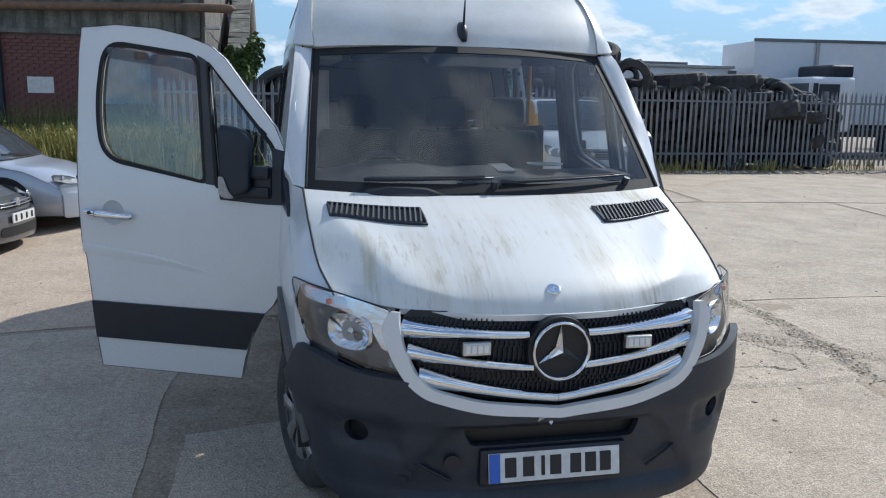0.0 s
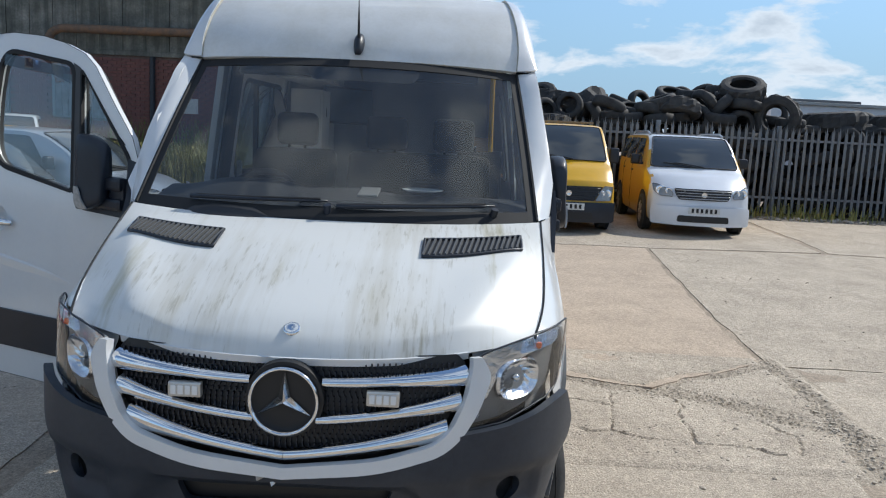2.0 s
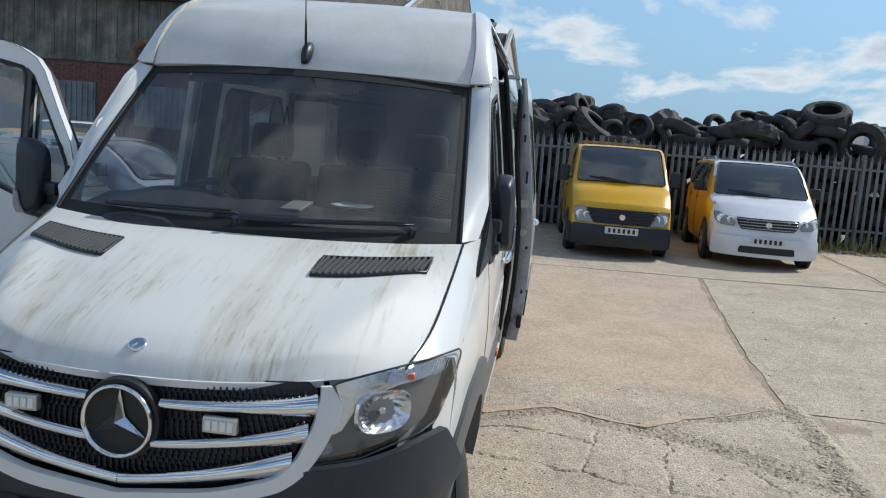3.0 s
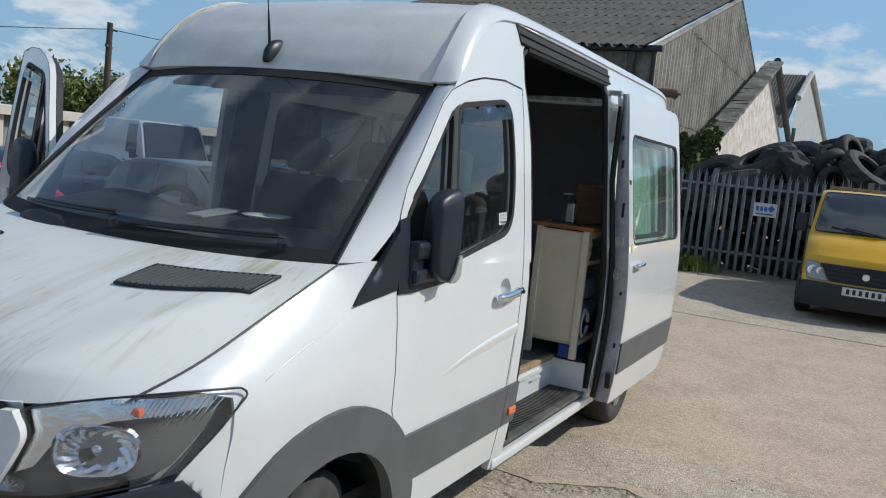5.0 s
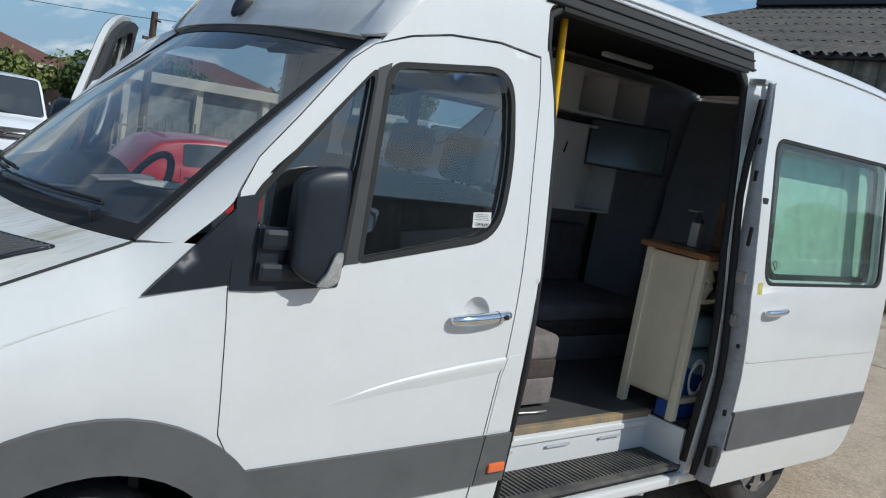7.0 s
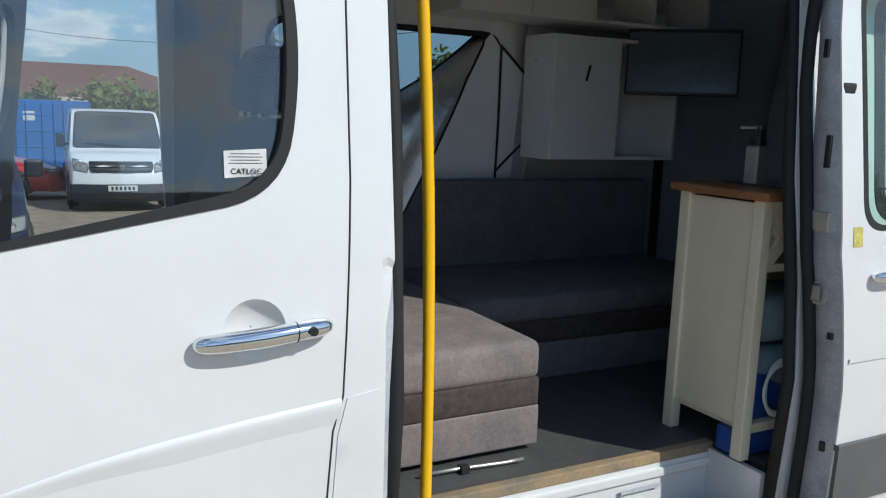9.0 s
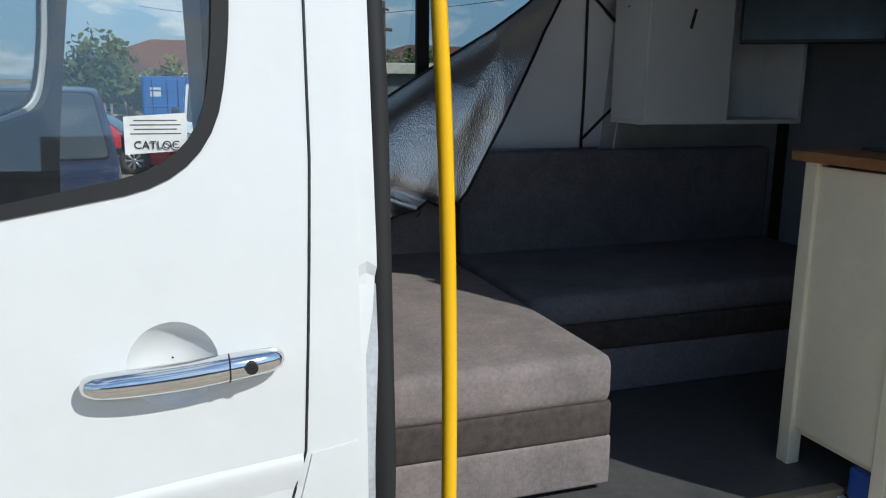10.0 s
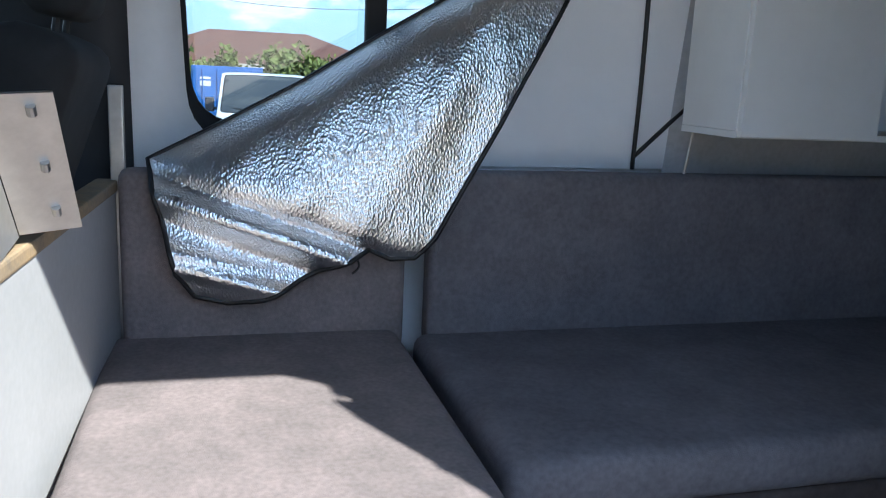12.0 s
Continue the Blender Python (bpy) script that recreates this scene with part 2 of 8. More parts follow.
def tube(points, r, seg=8, closed=False):
    """A pipe of radius r (one number or one for each point) along points."""
    bm = bmesh.new()
    pts = [Vector(p) for p in points]
    rows, n = [], len(pts)
    up = Vector((0.13, 0.21, 0.97))
    for i, p in enumerate(pts):
        d = (pts[(i + 1) % n if closed else min(i + 1, n - 1)] - pts[(i - 1) % n if closed else max(i - 1, 0)]).normalized()
        x = d.cross(up)
        x = x.normalized() if x.length > 1e-4 else Vector((1, 0, 0))
        y = d.cross(x)
        rr = r[i] if isinstance(r, (list, tuple)) else r
        rows.append([p + (x * math.cos(a) + y * math.sin(a)) * rr for a in (2 * math.pi * k / seg for k in range(seg))])
    vs = grid_faces(bm, rows, close_v=True, close_u=closed)
    if not closed:
        bm.faces.new(vs[0]); bm.faces.new(vs[-1][::-1])
    bmesh.ops.recalc_face_normals(bm, faces=bm.faces)
    return bm


def curve(points, n):
    """n points along a smooth (Catmull-Rom) line through the given ones, by number of span."""
    p = [np.array(q, float) for q in points]
    p = [2 * p[0] - p[1]] + p + [2 * p[-1] - p[-2]]
    out = []
    for k in range(n):
        s = k / (n - 1) * (len(points) - 1)
        i = min(int(s), len(points) - 2)
        t = s - i
        a, b, c, d = p[i:i + 4]
        out.append(0.5 * ((2 * b) + (c - a) * t + (2 * a - 5 * b + 4 * c - d) * t * t + (3 * b - a - 3 * c + d) * t ** 3))
    return out


def lathe(profile, centre, axis, seg=32):
    """Surface turned about an axis ('x' or 'y') through centre; profile: (along, radius)."""
    bm = bmesh.new()
    rows = []
    for k in range(seg):
        a = 2 * math.pi * k / seg
        rows.append([(h, r * math.cos(a), r * math.sin(a)) if axis == 'x' else (r * math.cos(a), h, r * math.sin(a)) for h, r in profile])
    grid_faces(bm, rows, close_u=True)
    bmesh.ops.translate(bm, vec=centre, verts=bm.verts)
    bmesh.ops.remove_doubles(bm, verts=bm.verts, dist=1e-5)
    bmesh.ops.recalc_face_normals(bm, faces=bm.faces)
    return bm


def inside(p, poly):
    x, y = p
    c, n = False, len(poly)
    for i in range(n):
        (x1, y1), (x2, y2) = poly[i], poly[i - 1]
        if (y1 > y) != (y2 > y) and x < (x2 - x1) * (y - y1) / (y2 - y1) + x1:
            c = not c
    return c


def resample(poly, step):
    out = []
    for i in range(len(poly)):
        a, b = Vector(poly[i]), Vector(poly[(i + 1) % len(poly)])
        n = max(1, math.ceil((b - a).length / step))
        out += [tuple(a.lerp(b, k / n)) for k in range(n)]
    return out


def rounded(poly, r, seg=4):
    """A polygon with its corners rounded; r: one radius, or one for each corner."""
    out, n = [], len(poly)
    for i in range(n):
        p, a, b = Vector(poly[i]), Vector(poly[i - 1]), Vector(poly[(i + 1) % n])
        rr = r[i] if isinstance(r, (list, tuple)) else r
        if rr <= 0:
            out.append(tuple(p)); continue
        da, db = (a - p), (b - p)
        t = min(rr, da.length * 0.45, db.length * 0.45)
        s, e = p + da.normalized() * t, p + db.normalized() * t
        for k in range(seg + 1):
            u = k / seg
            out.append(tuple(s * (1 - u) ** 2 + p * 2 * u * (1 - u) + e * u * u))
    return out


def panel(outline, surf, holes=(), step=0.06):
    """A sheet over an outline (with holes) in a plane of two numbers, laid onto surf(a, b)."""
    from mathutils.geometry import delaunay_2d_cdt
    loops = [resample(outline, step)] + [resample(h, step) for h in holes]
    pts, edges = [], []
    for l in loops:
        s = len(pts)
        pts += [Vector(p) for p in l]
        edges += [(s + i, s + (i + 1) % len(l)) for i in range(len(l))]
    xs, ys = [p[0] for p in outline], [p[1] for p in outline]
    ox, oy = min(xs), min(ys)
    bound = list(pts)
    for i in range(1, int((max(xs) - ox) / step) + 1):
        for j in range(1, int((max(ys) - oy) / step) + 1):
            q = (ox + i * step, oy + j * step)
            if inside(q, loops[0]) and not any(inside(q, h) for h in loops[1:]):
                if all((q[0] - b.x) ** 2 + (q[1] - b.y) ** 2 > (0.45 * step) ** 2 for b in bound):
                    pts.append(Vector(q))
    vco, _, fs, _, _, _ = delaunay_2d_cdt(pts, edges, [], 0, 1e-5)
    bm = bmesh.new()
    v3 = [bm.verts.new(surf(v.x, v.y)) for v in vco]
    for f in fs:
        c = sum((vco[i] for i in f), Vector((0, 0))) / len(f)
        if inside(c, loops[0]) and not any(inside(c, h) for h in loops[1:]):
            try:
                bm.faces.new([v3[i] for i in f])
            except ValueError:
                pass
    for v in [v for v in bm.verts if not v.link_faces]:
        bm.verts.remove(v)
    return bm


def thicken(ob, t, offset=-1.0, crisp=True):
    m = ob.modifiers.new("thickness", 'SOLIDIFY')
    m.thickness, m.offset = t, offset
    if crisp:
        e = ob.modifiers.new("edges", 'EDGE_SPLIT')
        e.split_angle = radians(38)
    return ob


def ground_z(x, y):
    return 0.02 * min(max(0.0, y - 4.0), 7.5) + 0.038 * max(min(0.0, x + 2.5), -40.0)

DOOR_SWING = 65.0
LAMP_GREY = mat("lamp_housing", (0.36, 0.355, 0.345), 0.3, spread=0.1, scale=20)
LAMP_SILVER = mat("lamp_reflector", (0.90, 0.91, 0.94), 0.2, 1.0, bump=0.25, bscale=45)
BEZEL = mat("dark_lamp_bezel", (0.15, 0.147, 0.143), 0.35, spread=0.15, scale=14)
ROOF_PAINT = mat("chalky_roof_paint", (0.70, 0.70, 0.68), 0.42, second=(0.60, 0.59, 0.55), scale=4, fine=0.12, coat=0.45)
GUTTER = mat("mossy_gutter", (0.56, 0.54, 0.47), 0.8, second=(0.36, 0.32, 0.24), scale=14)
LABEL_Y = mat("yellow_label", (0.7, 0.6, 0.15), 0.5, spread=0.5, scale=60)

# ---------------------------------------------------------------- the white van
van = thing("van", (0, 0, 0), "dirty white high-roof panel van with open driver's door and sliding door", "van")


def prof(z):
    return float(np.interp(z, [0.25, 0.33, 0.5, 0.74, 1.0, 1.2, 1.35, 1.53, 1.8, 2.09, 2.25, 2.34, 2.42, 2.46],
                           [0.925, 0.945, 0.968, 0.985, 0.993, 0.990, 0.980, 0.957, 0.922, 0.882, 0.858, 0.838, 0.812, 0.795]))


def side_x(y, z):
    x = prof(z)
    if y < 1.45 and z < 1.45:
        x *= float(np.interp(y, [0.45, 0.55, 0.7, 0.95, 1.3], [0.92, 0.945, 0.972, 0.993, 1.0]))
        zs = float(np.interp(y, [0.35, 0.55, 0.8, 1.1, 1.4], [1.07, 1.15, 1.26, 1.385, 1.42]))
        xs = float(np.interp(y, [0.35, 0.55, 0.8, 1.1, 1.22, 1.4], [0.80, 0.845, 0.865, 0.878, 0.93, 0.975]))
        z0 = 0.98
        if z > z0:
            x -= (x - xs) * min(1.0, (z - z0) / (zs - z0)) ** 2.2
    if y > 5.3:
        x -= 0.10 * ((y - 5.3) / 0.6) ** 3
    return x


def side_fn(sign, off=0.0):
    return lambda y, z: (sign * (side_x(y, z) + off), y, z)


def arc(cy, cz, r, a0, a1, n):
    return [(cy + r * math.cos(radians(a0 + (a1 - a0) * k / n)), cz + r * math.sin(radians(a0 + (a1 - a0) * k / n))) for k in range(n + 1)]


AXLE_F, AXLE_R, WHEEL_R = 1.05, 4.71, 0.345
DOOR = [(1.362, 1.285), (1.372, 1.05), (1.385, 0.86), (1.43, 0.78), (1.50, 0.71), (1.555, 0.60), (1.60, 0.48), (1.63, 0.37), (2.44, 0.37), (2.452, 0.72),
        (2.468, 0.97), (2.490, 1.045), (2.511, 1.5), (2.514, 2.0), (2.502, 2.135), (2.30, 2.148), (2.08, 2.13), (1.92, 2.095), (1.78, 2.045), (1.70, 1.985),
        (1.54, 1.795), (1.42, 1.66), (1.372, 1.56)]
WIN_MAIN = rounded([(1.850, 1.99), (2.368, 2.062), (2.396, 1.75), (2.36, 1.492), (1.79, 1.384)], [0.06, 0.12, 0.2, 0.2, 0.03], 7)
DISH = [(2.302 + 0.064 * math.cos(2 * math.pi * k / 24), 1.207 + 0.064 * math.sin(2 * math.pi * k / 24)) for k in range(24)]
WIN_QTR = rounded([(1.795, 1.975), (1.42, 1.545), (1.40, 1.352), (1.718, 1.368)], [0.05, 0.05, 0.02, 0.02], 4)


def shrink(poly, k):
    c = sum((Vector(p) for p in poly), Vector((0, 0))) / len(poly)
    out = []
    for p in poly:
        d = Vector(p) - c
        out.append(tuple(c + d * (1 - k / d.length)))
    return out


def front_door(sign, parent):
    """A cab door in its closed place, with window, handle, mirror and trim; the caller may swing it."""
    skin = part("door_panel", panel(DOOR, side_fn(sign), [WIN_MAIN, WIN_QTR, DISH], 0.06), PAINT, parent, smooth=True)
    thicken(skin, 0.03, -1 if sign > 0 else 1)
    inner = part("door_lining", panel(shrink(DOOR, 0.03), side_fn(sign, -0.040), [shrink(WIN_MAIN, -0.02), shrink(WIN_QTR, -0.02)], 0.09), DASH, parent, "dark grey door lining", True)
    thicken(inner, 0.03, -1 if sign > 0 else 1)
    for w, nm in ((WIN_MAIN, "window"), (WIN_QTR, "quarter_window")):
        p = part(nm, panel(w, side_fn(sign, -0.022), (), 0.08), GLASS, parent, "clear side window glass", True)
        p.visible_shadow = False
        rim = part("window_seal", panel(shrink(w, -0.018), side_fn(sign, 0.003), [shrink(w, 0.006)], 0.05), RUBBER, p, smooth=True)
        thicken(rim, 0.02, -1 if sign > 0 else 1)
    bar = part("window_divider", panel([(1.715, 1.365), (1.782, 1.374), (1.848, 2.0), (1.798, 1.975)], side_fn(sign, 0.002), (), 0.05), TRIM, parent, smooth=True)
    thicken(bar, 0.02, -1 if sign > 0 else 1)
    wd = part("wind_deflector", panel([(1.868, 1.975), (2.345, 2.042), (2.345, 1.985), (2.20, 1.965), (2.0, 1.945), (1.855, 1.90)], side_fn(sign, 0.006), (), 0.05), DEFLECT, parent, "smoked wind deflector", True)
    wd.visible_shadow = False
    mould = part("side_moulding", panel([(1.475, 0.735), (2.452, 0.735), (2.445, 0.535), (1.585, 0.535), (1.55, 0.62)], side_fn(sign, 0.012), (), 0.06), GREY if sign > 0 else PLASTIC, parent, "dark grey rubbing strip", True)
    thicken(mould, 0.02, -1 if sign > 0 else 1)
    # pressed swage line that deepens towards the rear edge
    bm = bmesh.new()
    line = curve([(1.75, 0.925), (2.0, 0.985), (2.25, 1.02), (2.486, 1.043)], 24)
    grid_faces(bm, [[Vector(side_fn(sign, 0.0004 + o * 0.0065 * min(1.0, k / 9))(p[0], p[1] - d * (0.3 + 0.7 * min(1.0, k / 12)))) for d, o in ((0.0, 0.0), (0.005, 0.75), (0.012, 1.0), (0.024, 0.75), (0.042, 0.25), (0.055, -0.05))] for k, p in enumerate(line)])
    part("door_crease", bm, PAINT, parent, smooth=True)
    # handle with its dished recess
    bm = bmesh.new()
    hx = prof(1.2)
    rows = []
    for i in range(9):
        a = 1 - i / 8.2
        rows.append([(sign * (side_x(2.3, 1.207 + 0.065 * a * math.sin(t)) - 0.034 * (1 - a ** 2.5)), 2.302 + 0.0655 * a * math.cos(t), 1.207 + 0.0655 * a * math.sin(t)) for t in (2 * math.pi * k / 24 for k in range(24))])
    grid_faces(bm, rows, close_v=True)
    bmesh.ops.recalc_face_normals(bm, faces=bm.faces)
    part("handle_recess", bm, PAINT, parent, smooth=True)
    hp = [(sign * (hx + d), y, z) for y, z, d in ((2.185, 1.192, 0.008), (2.20, 1.193, 0.022), (2.25, 1.196, 0.03), (2.32, 1.20, 0.032), (2.38, 1.205, 0.03), (2.435, 1.208, 0.022), (2.452, 1.209, 0.008))]
    h = part("door_handle", tube(curve(hp, 25), [0.008 + 0.013 * math.sin(math.pi * k / 24) ** 0.35 for k in range(25)], 12), CHROME, parent, "chrome pull handle", True)
    part("keyhole", lathe([(0.0, 0.001), (0.0, 0.009), (-sign * 0.012, 0.010)], (sign * (hx + 0.0525), 2.408, 1.2075), 'x', 14), INK, h)
    part("handle_gap", lathe([(-0.0012, 0.0205), (0.0, 0.0218), (0.0012, 0.0205)], (0, 0, 0), 'y', 20), INK, h).matrix_basis = pose(sign * (hx + 0.0305), 2.378, 1.2045)
    part("door_gap", tube([side_fn(sign, 0.0005)(y, z) for y, z in resample(DOOR, 0.05)], 0.0016, 5, True), INK, parent)
    # mirror on its double arm
    mirror = part("door_mirror", mirror_shell(sign), PLASTIC, parent, "black twin-arm door mirror", True)
    bm = bmesh.new()
    add_box(bm, (sign * 0.985, 1.51, 1.44), (0.055, 0.16, 0.065), 0.018)
    add_box(bm, (sign * 0.985, 1.51, 1.345), (0.055, 0.16, 0.055), 0.015)
    add_box(bm, (sign * 0.975, 1.475, 1.39), (0.04, 0.10, 0.16), 0.015)
    part("mirror_arm", bm, PLASTIC, mirror, smooth=False)
    part("mirror_glass", box((sign * 1.005, 1.664, 1.49), (0.085, 0.006, 0.29), 0.002), CHROME, mirror, "mirror glass")
    lens_pts = [(1.664, 1.425), (1.664, 1.335), (1.640, 1.318), (1.590, 1.318), (1.618, 1.36), (1.640, 1.42)]
    thicken(part("indicator_lens", panel(rounded(lens_pts, 0.01, 2), lambda y, z: (sign * (1.0665 - 0.010 * max(0.0, (1.36 - z) / 0.045) ** 2), y, z), (), 0.03), SIDE_LENS, mirror, "clear indicator lens", True), 0.008, 0.0)
    tri = part("mirror_base_trim", panel([(1.365, 1.285), (1.362, 1.545), (1.43, 1.56), (1.425, 1.34), (1.52, 1.335), (1.70, 1.36), (1.70, 1.30), (1.45, 1.285)], side_fn(sign, 0.006), (), 0.05), PLASTIC, parent, "black plastic corner trim", True)
    thicken(tri, 0.02, -1 if sign > 0 else 1)


def mirror_shell(sign):
    """Tall rounded mirror head, wide at the glass and tapering forward."""
    bm = bmesh.new()
    rows = []
    for i in range(9):
        a = i / 8
        y = 1.666 - 0.145 * a
        k = math.cos(a * math.pi / 2 * 0.93) ** 0.4
        w, h = 0.052 * (0.4 + 0.6 * k), 0.178 * (0.5 + 0.5 * k)
        row = []
        for j in range(28):
            t = 2 * math.pi * j / 28
            c, s = math.cos(t), math.sin(t)
            row.append((sign * (1.003 + 0.018 * max(0.0, -s) + w * math.copysign(abs(c) ** 0.42, c)), y, 1.488 + h * math.copysign(abs(s) ** 0.5, s)))
        rows.append(row)
    vs = grid_faces(bm, rows, close_v=True)
    bm.faces.new(vs[-1]); bm.faces.new(vs[0])
    bmesh.ops.recalc_face_normals(bm, faces=bm.faces)
    return bm


DEFLECT = glass("smoked_acrylic", (0.35, 0.35, 0.36))
SIDE_LENS = mat("cloudy_lens", (0.42, 0.42, 0.41), 0.15, spread=0.35, scale=60, spec=0.7)
CLEAR = mat("clear_lens", (0.75, 0.76, 0.75), 0.1, spec=0.7)


def part_empty(name, parent, label="", m=None):
    ob = new(name)
    ob.parent = parent
    if m is not None:
        ob.matrix_basis = m
    if label:
        ob["label"] = label
    return ob


near_door = part_empty("front_door", van, "white closed passenger door")
front_door(1, near_door)
# the driver's door swings about its front edge
hinge = Vector((-0.97, 1.375, 0))
swing = Matrix.Translation(hinge) @ Matrix.Rotation(radians(DOOR_SWING), 4, 'Z') @ Matrix.Translation(-hinge)
far_door = part_empty("front_door", van, "white driver's door standing wide open", swing)
front_door(-1, far_door)

# sticker on the passenger window
st = part("window_sticker", panel([(2.255, 1.508), (2.34, 1.513), (2.34, 1.566), (2.255, 1.561)], side_fn(1, -0.016), (), 0.1), PLATE, near_door, "white tracking-system warning sticker")


def lettering(text, size, m, material, parent, name="lettering"):
    cu = bpy.data.curves.new(name, 'FONT')
    cu.body, cu.size, cu.align_x, cu.align_y, cu.extrude = text, size, 'CENTER', 'CENTER', 0.0006
    tmp = new(name, cu)
    me = bpy.data.meshes.new_from_object(tmp.evaluated_get(bpy.context.evaluated_depsgraph_get()))
    bpy.data.objects.remove(tmp)
    me.materials.append(material)
    ob = new(name, me)
    ob.parent = parent
    ob.matrix_basis = m
    return ob


lettering("CATLOC", 0.0155, Matrix(((0, 0, 1, prof(1.52) - 0.0135), (1, 0.06, 0, 2.298), (0.06, 1, 0, 1.521), (0, 0, 0, 1))), INK, st)
for k in range(4):
    part("sticker_bar", box((prof(1.55 + 0.006 * k) - 0.0145, 2.2975, 1.537 + 0.0062 * k), (0.0015, 0.068 - 0.010 * (k % 2), 0.0016)), GREY, st)

# wings
def housing(profile, c):
    bm = lathe(profile, c, 'x', 32)
    bmesh.ops.delete(bm, geom=[v for v in bm.verts if v.co.z < 0.31], context='VERTS')
    return bm


for sg in (1, -1):
    wing_outline = [(0.575, 0.735), (0.60, 0.712)] + arc(AXLE_F, WHEEL_R + 0.02, 0.555, 142, 42, 14) + [(1.385, 0.86), (1.372, 1.05), (1.362, 1.285), (1.362, 1.40), (1.24, 1.405), (1.12, 1.39), (0.8, 1.258), (0.60, 1.172), (0.45, 1.115), (0.40, 1.088), (0.52, 1.086), (0.605, 1.062), (0.60, 0.95), (0.585, 0.86)]
    w = part("front_wing", panel(wing_outline, side_fn(sg), (), 0.028), PAINT, van, "white front wing", True)
    thicken(w, 0.012, -1 if sg > 0 else 1)
    flare = part("wheel_arch_flare", panel(arc(AXLE_F, WHEEL_R + 0.02, 0.575, 172, 8, 22) + arc(AXLE_F, WHEEL_R, 0.44, 4, 176, 20), side_fn(sg, 0.018), (), 0.05), GREY, van, "grey plastic wheel arch flare", True)
    thicken(flare, 0.05, -1 if sg > 0 else 1)
    tr = part("wing_trim", panel([(1.135, 1.262), (1.362, 1.515), (1.362, 1.30)], lambda y, z, sg=sg: (sg * (side_x(1.135, 1.262) + 0.012 + (side_x(1.362, 1.40) - side_x(1.135, 1.262)) * (y - 1.135) / 0.227 - 0.10 * max(0.0, z - 1.42)), y, z), (), 0.05), PLASTIC, van, "black triangular trim", True)
    thicken(tr, 0.02, -1 if sg > 0 else 1)
    cr = part("wing_crease", tube([side_fn(sg, 0.0)(y, z) for y, z in curve([(0.72, 1.09), (0.9, 1.165), (1.1, 1.23)], 10)], [0.001 + 0.0025 * math.sin(math.pi * k / 9) for k in range(10)], 6), PAINT, van, smooth=True)
    liner = part("wheel_housing", housing([(-0.16, 0.02), (-0.16, 0.47), (0.13, 0.47)], (sg * 0.78, AXLE_F, WHEEL_R + 0.03)), RUBBER, van)

# bonnet
def seam(v):
    return curve_at([(0.80, 0.355, 1.075), (0.845, 0.56, 1.155), (0.866, 0.82, 1.268), (0.878, 1.12, 1.392)], v)


def curve_at(pts, v):
    s = v * (len(pts) - 1)
    i = min(int(s), len(pts) - 2)
    t = s - i
    p = [np.array(q, float) for q in pts]
    p = [2 * p[0] - p[1]] + p + [2 * p[-1] - p[-2]]
    a, b, c, d = p[i:i + 4]
    return 0.5 * ((2 * b) + (c - a) * t + (2 * a - 5 * b + 4 * c - d) * t * t + (3 * b - a - 3 * c + d) * t ** 3)


def bonnet_at(u, v, off=0.0):
    e = seam(v)
    c = curve_at([(0, 0.115, 1.035), (0, 0.17, 1.095), (0, 0.30, 1.165), (0, 0.62, 1.285), (0, 0.945, 1.375)], v)
    k = abs(u) ** 2.3
    x = u * e[0]
    y = c[1] + (e[1] - c[1]) * k
    z = c[2] + (e[2] - c[2]) * abs(u) ** 2.6
    ridge = float(np.interp(v, [0.0, 0.4, 0.75, 1.0], [0.63, 0.74, 0.89, 0.93]))
    fall = math.exp(-((ridge - abs(u)) / 0.20) ** 2) if abs(u) < ridge else max(0.0, 1 - (abs(u) - ridge) / (1 - ridge)) ** 1.15
    rise = 0.034 * fall * min(1, v * 7) * max(0.0, min(1.0, (0.92 - v) / 0.35))
    z += 0.012 * (1 - abs(u) ** 4) * math.sin(math.pi * min(1, v * 1.1)) + rise - 0.05 * (max(0, 0.08 - v) / 0.08) ** 2 * 0.1
    return Vector((x, y, z + off))


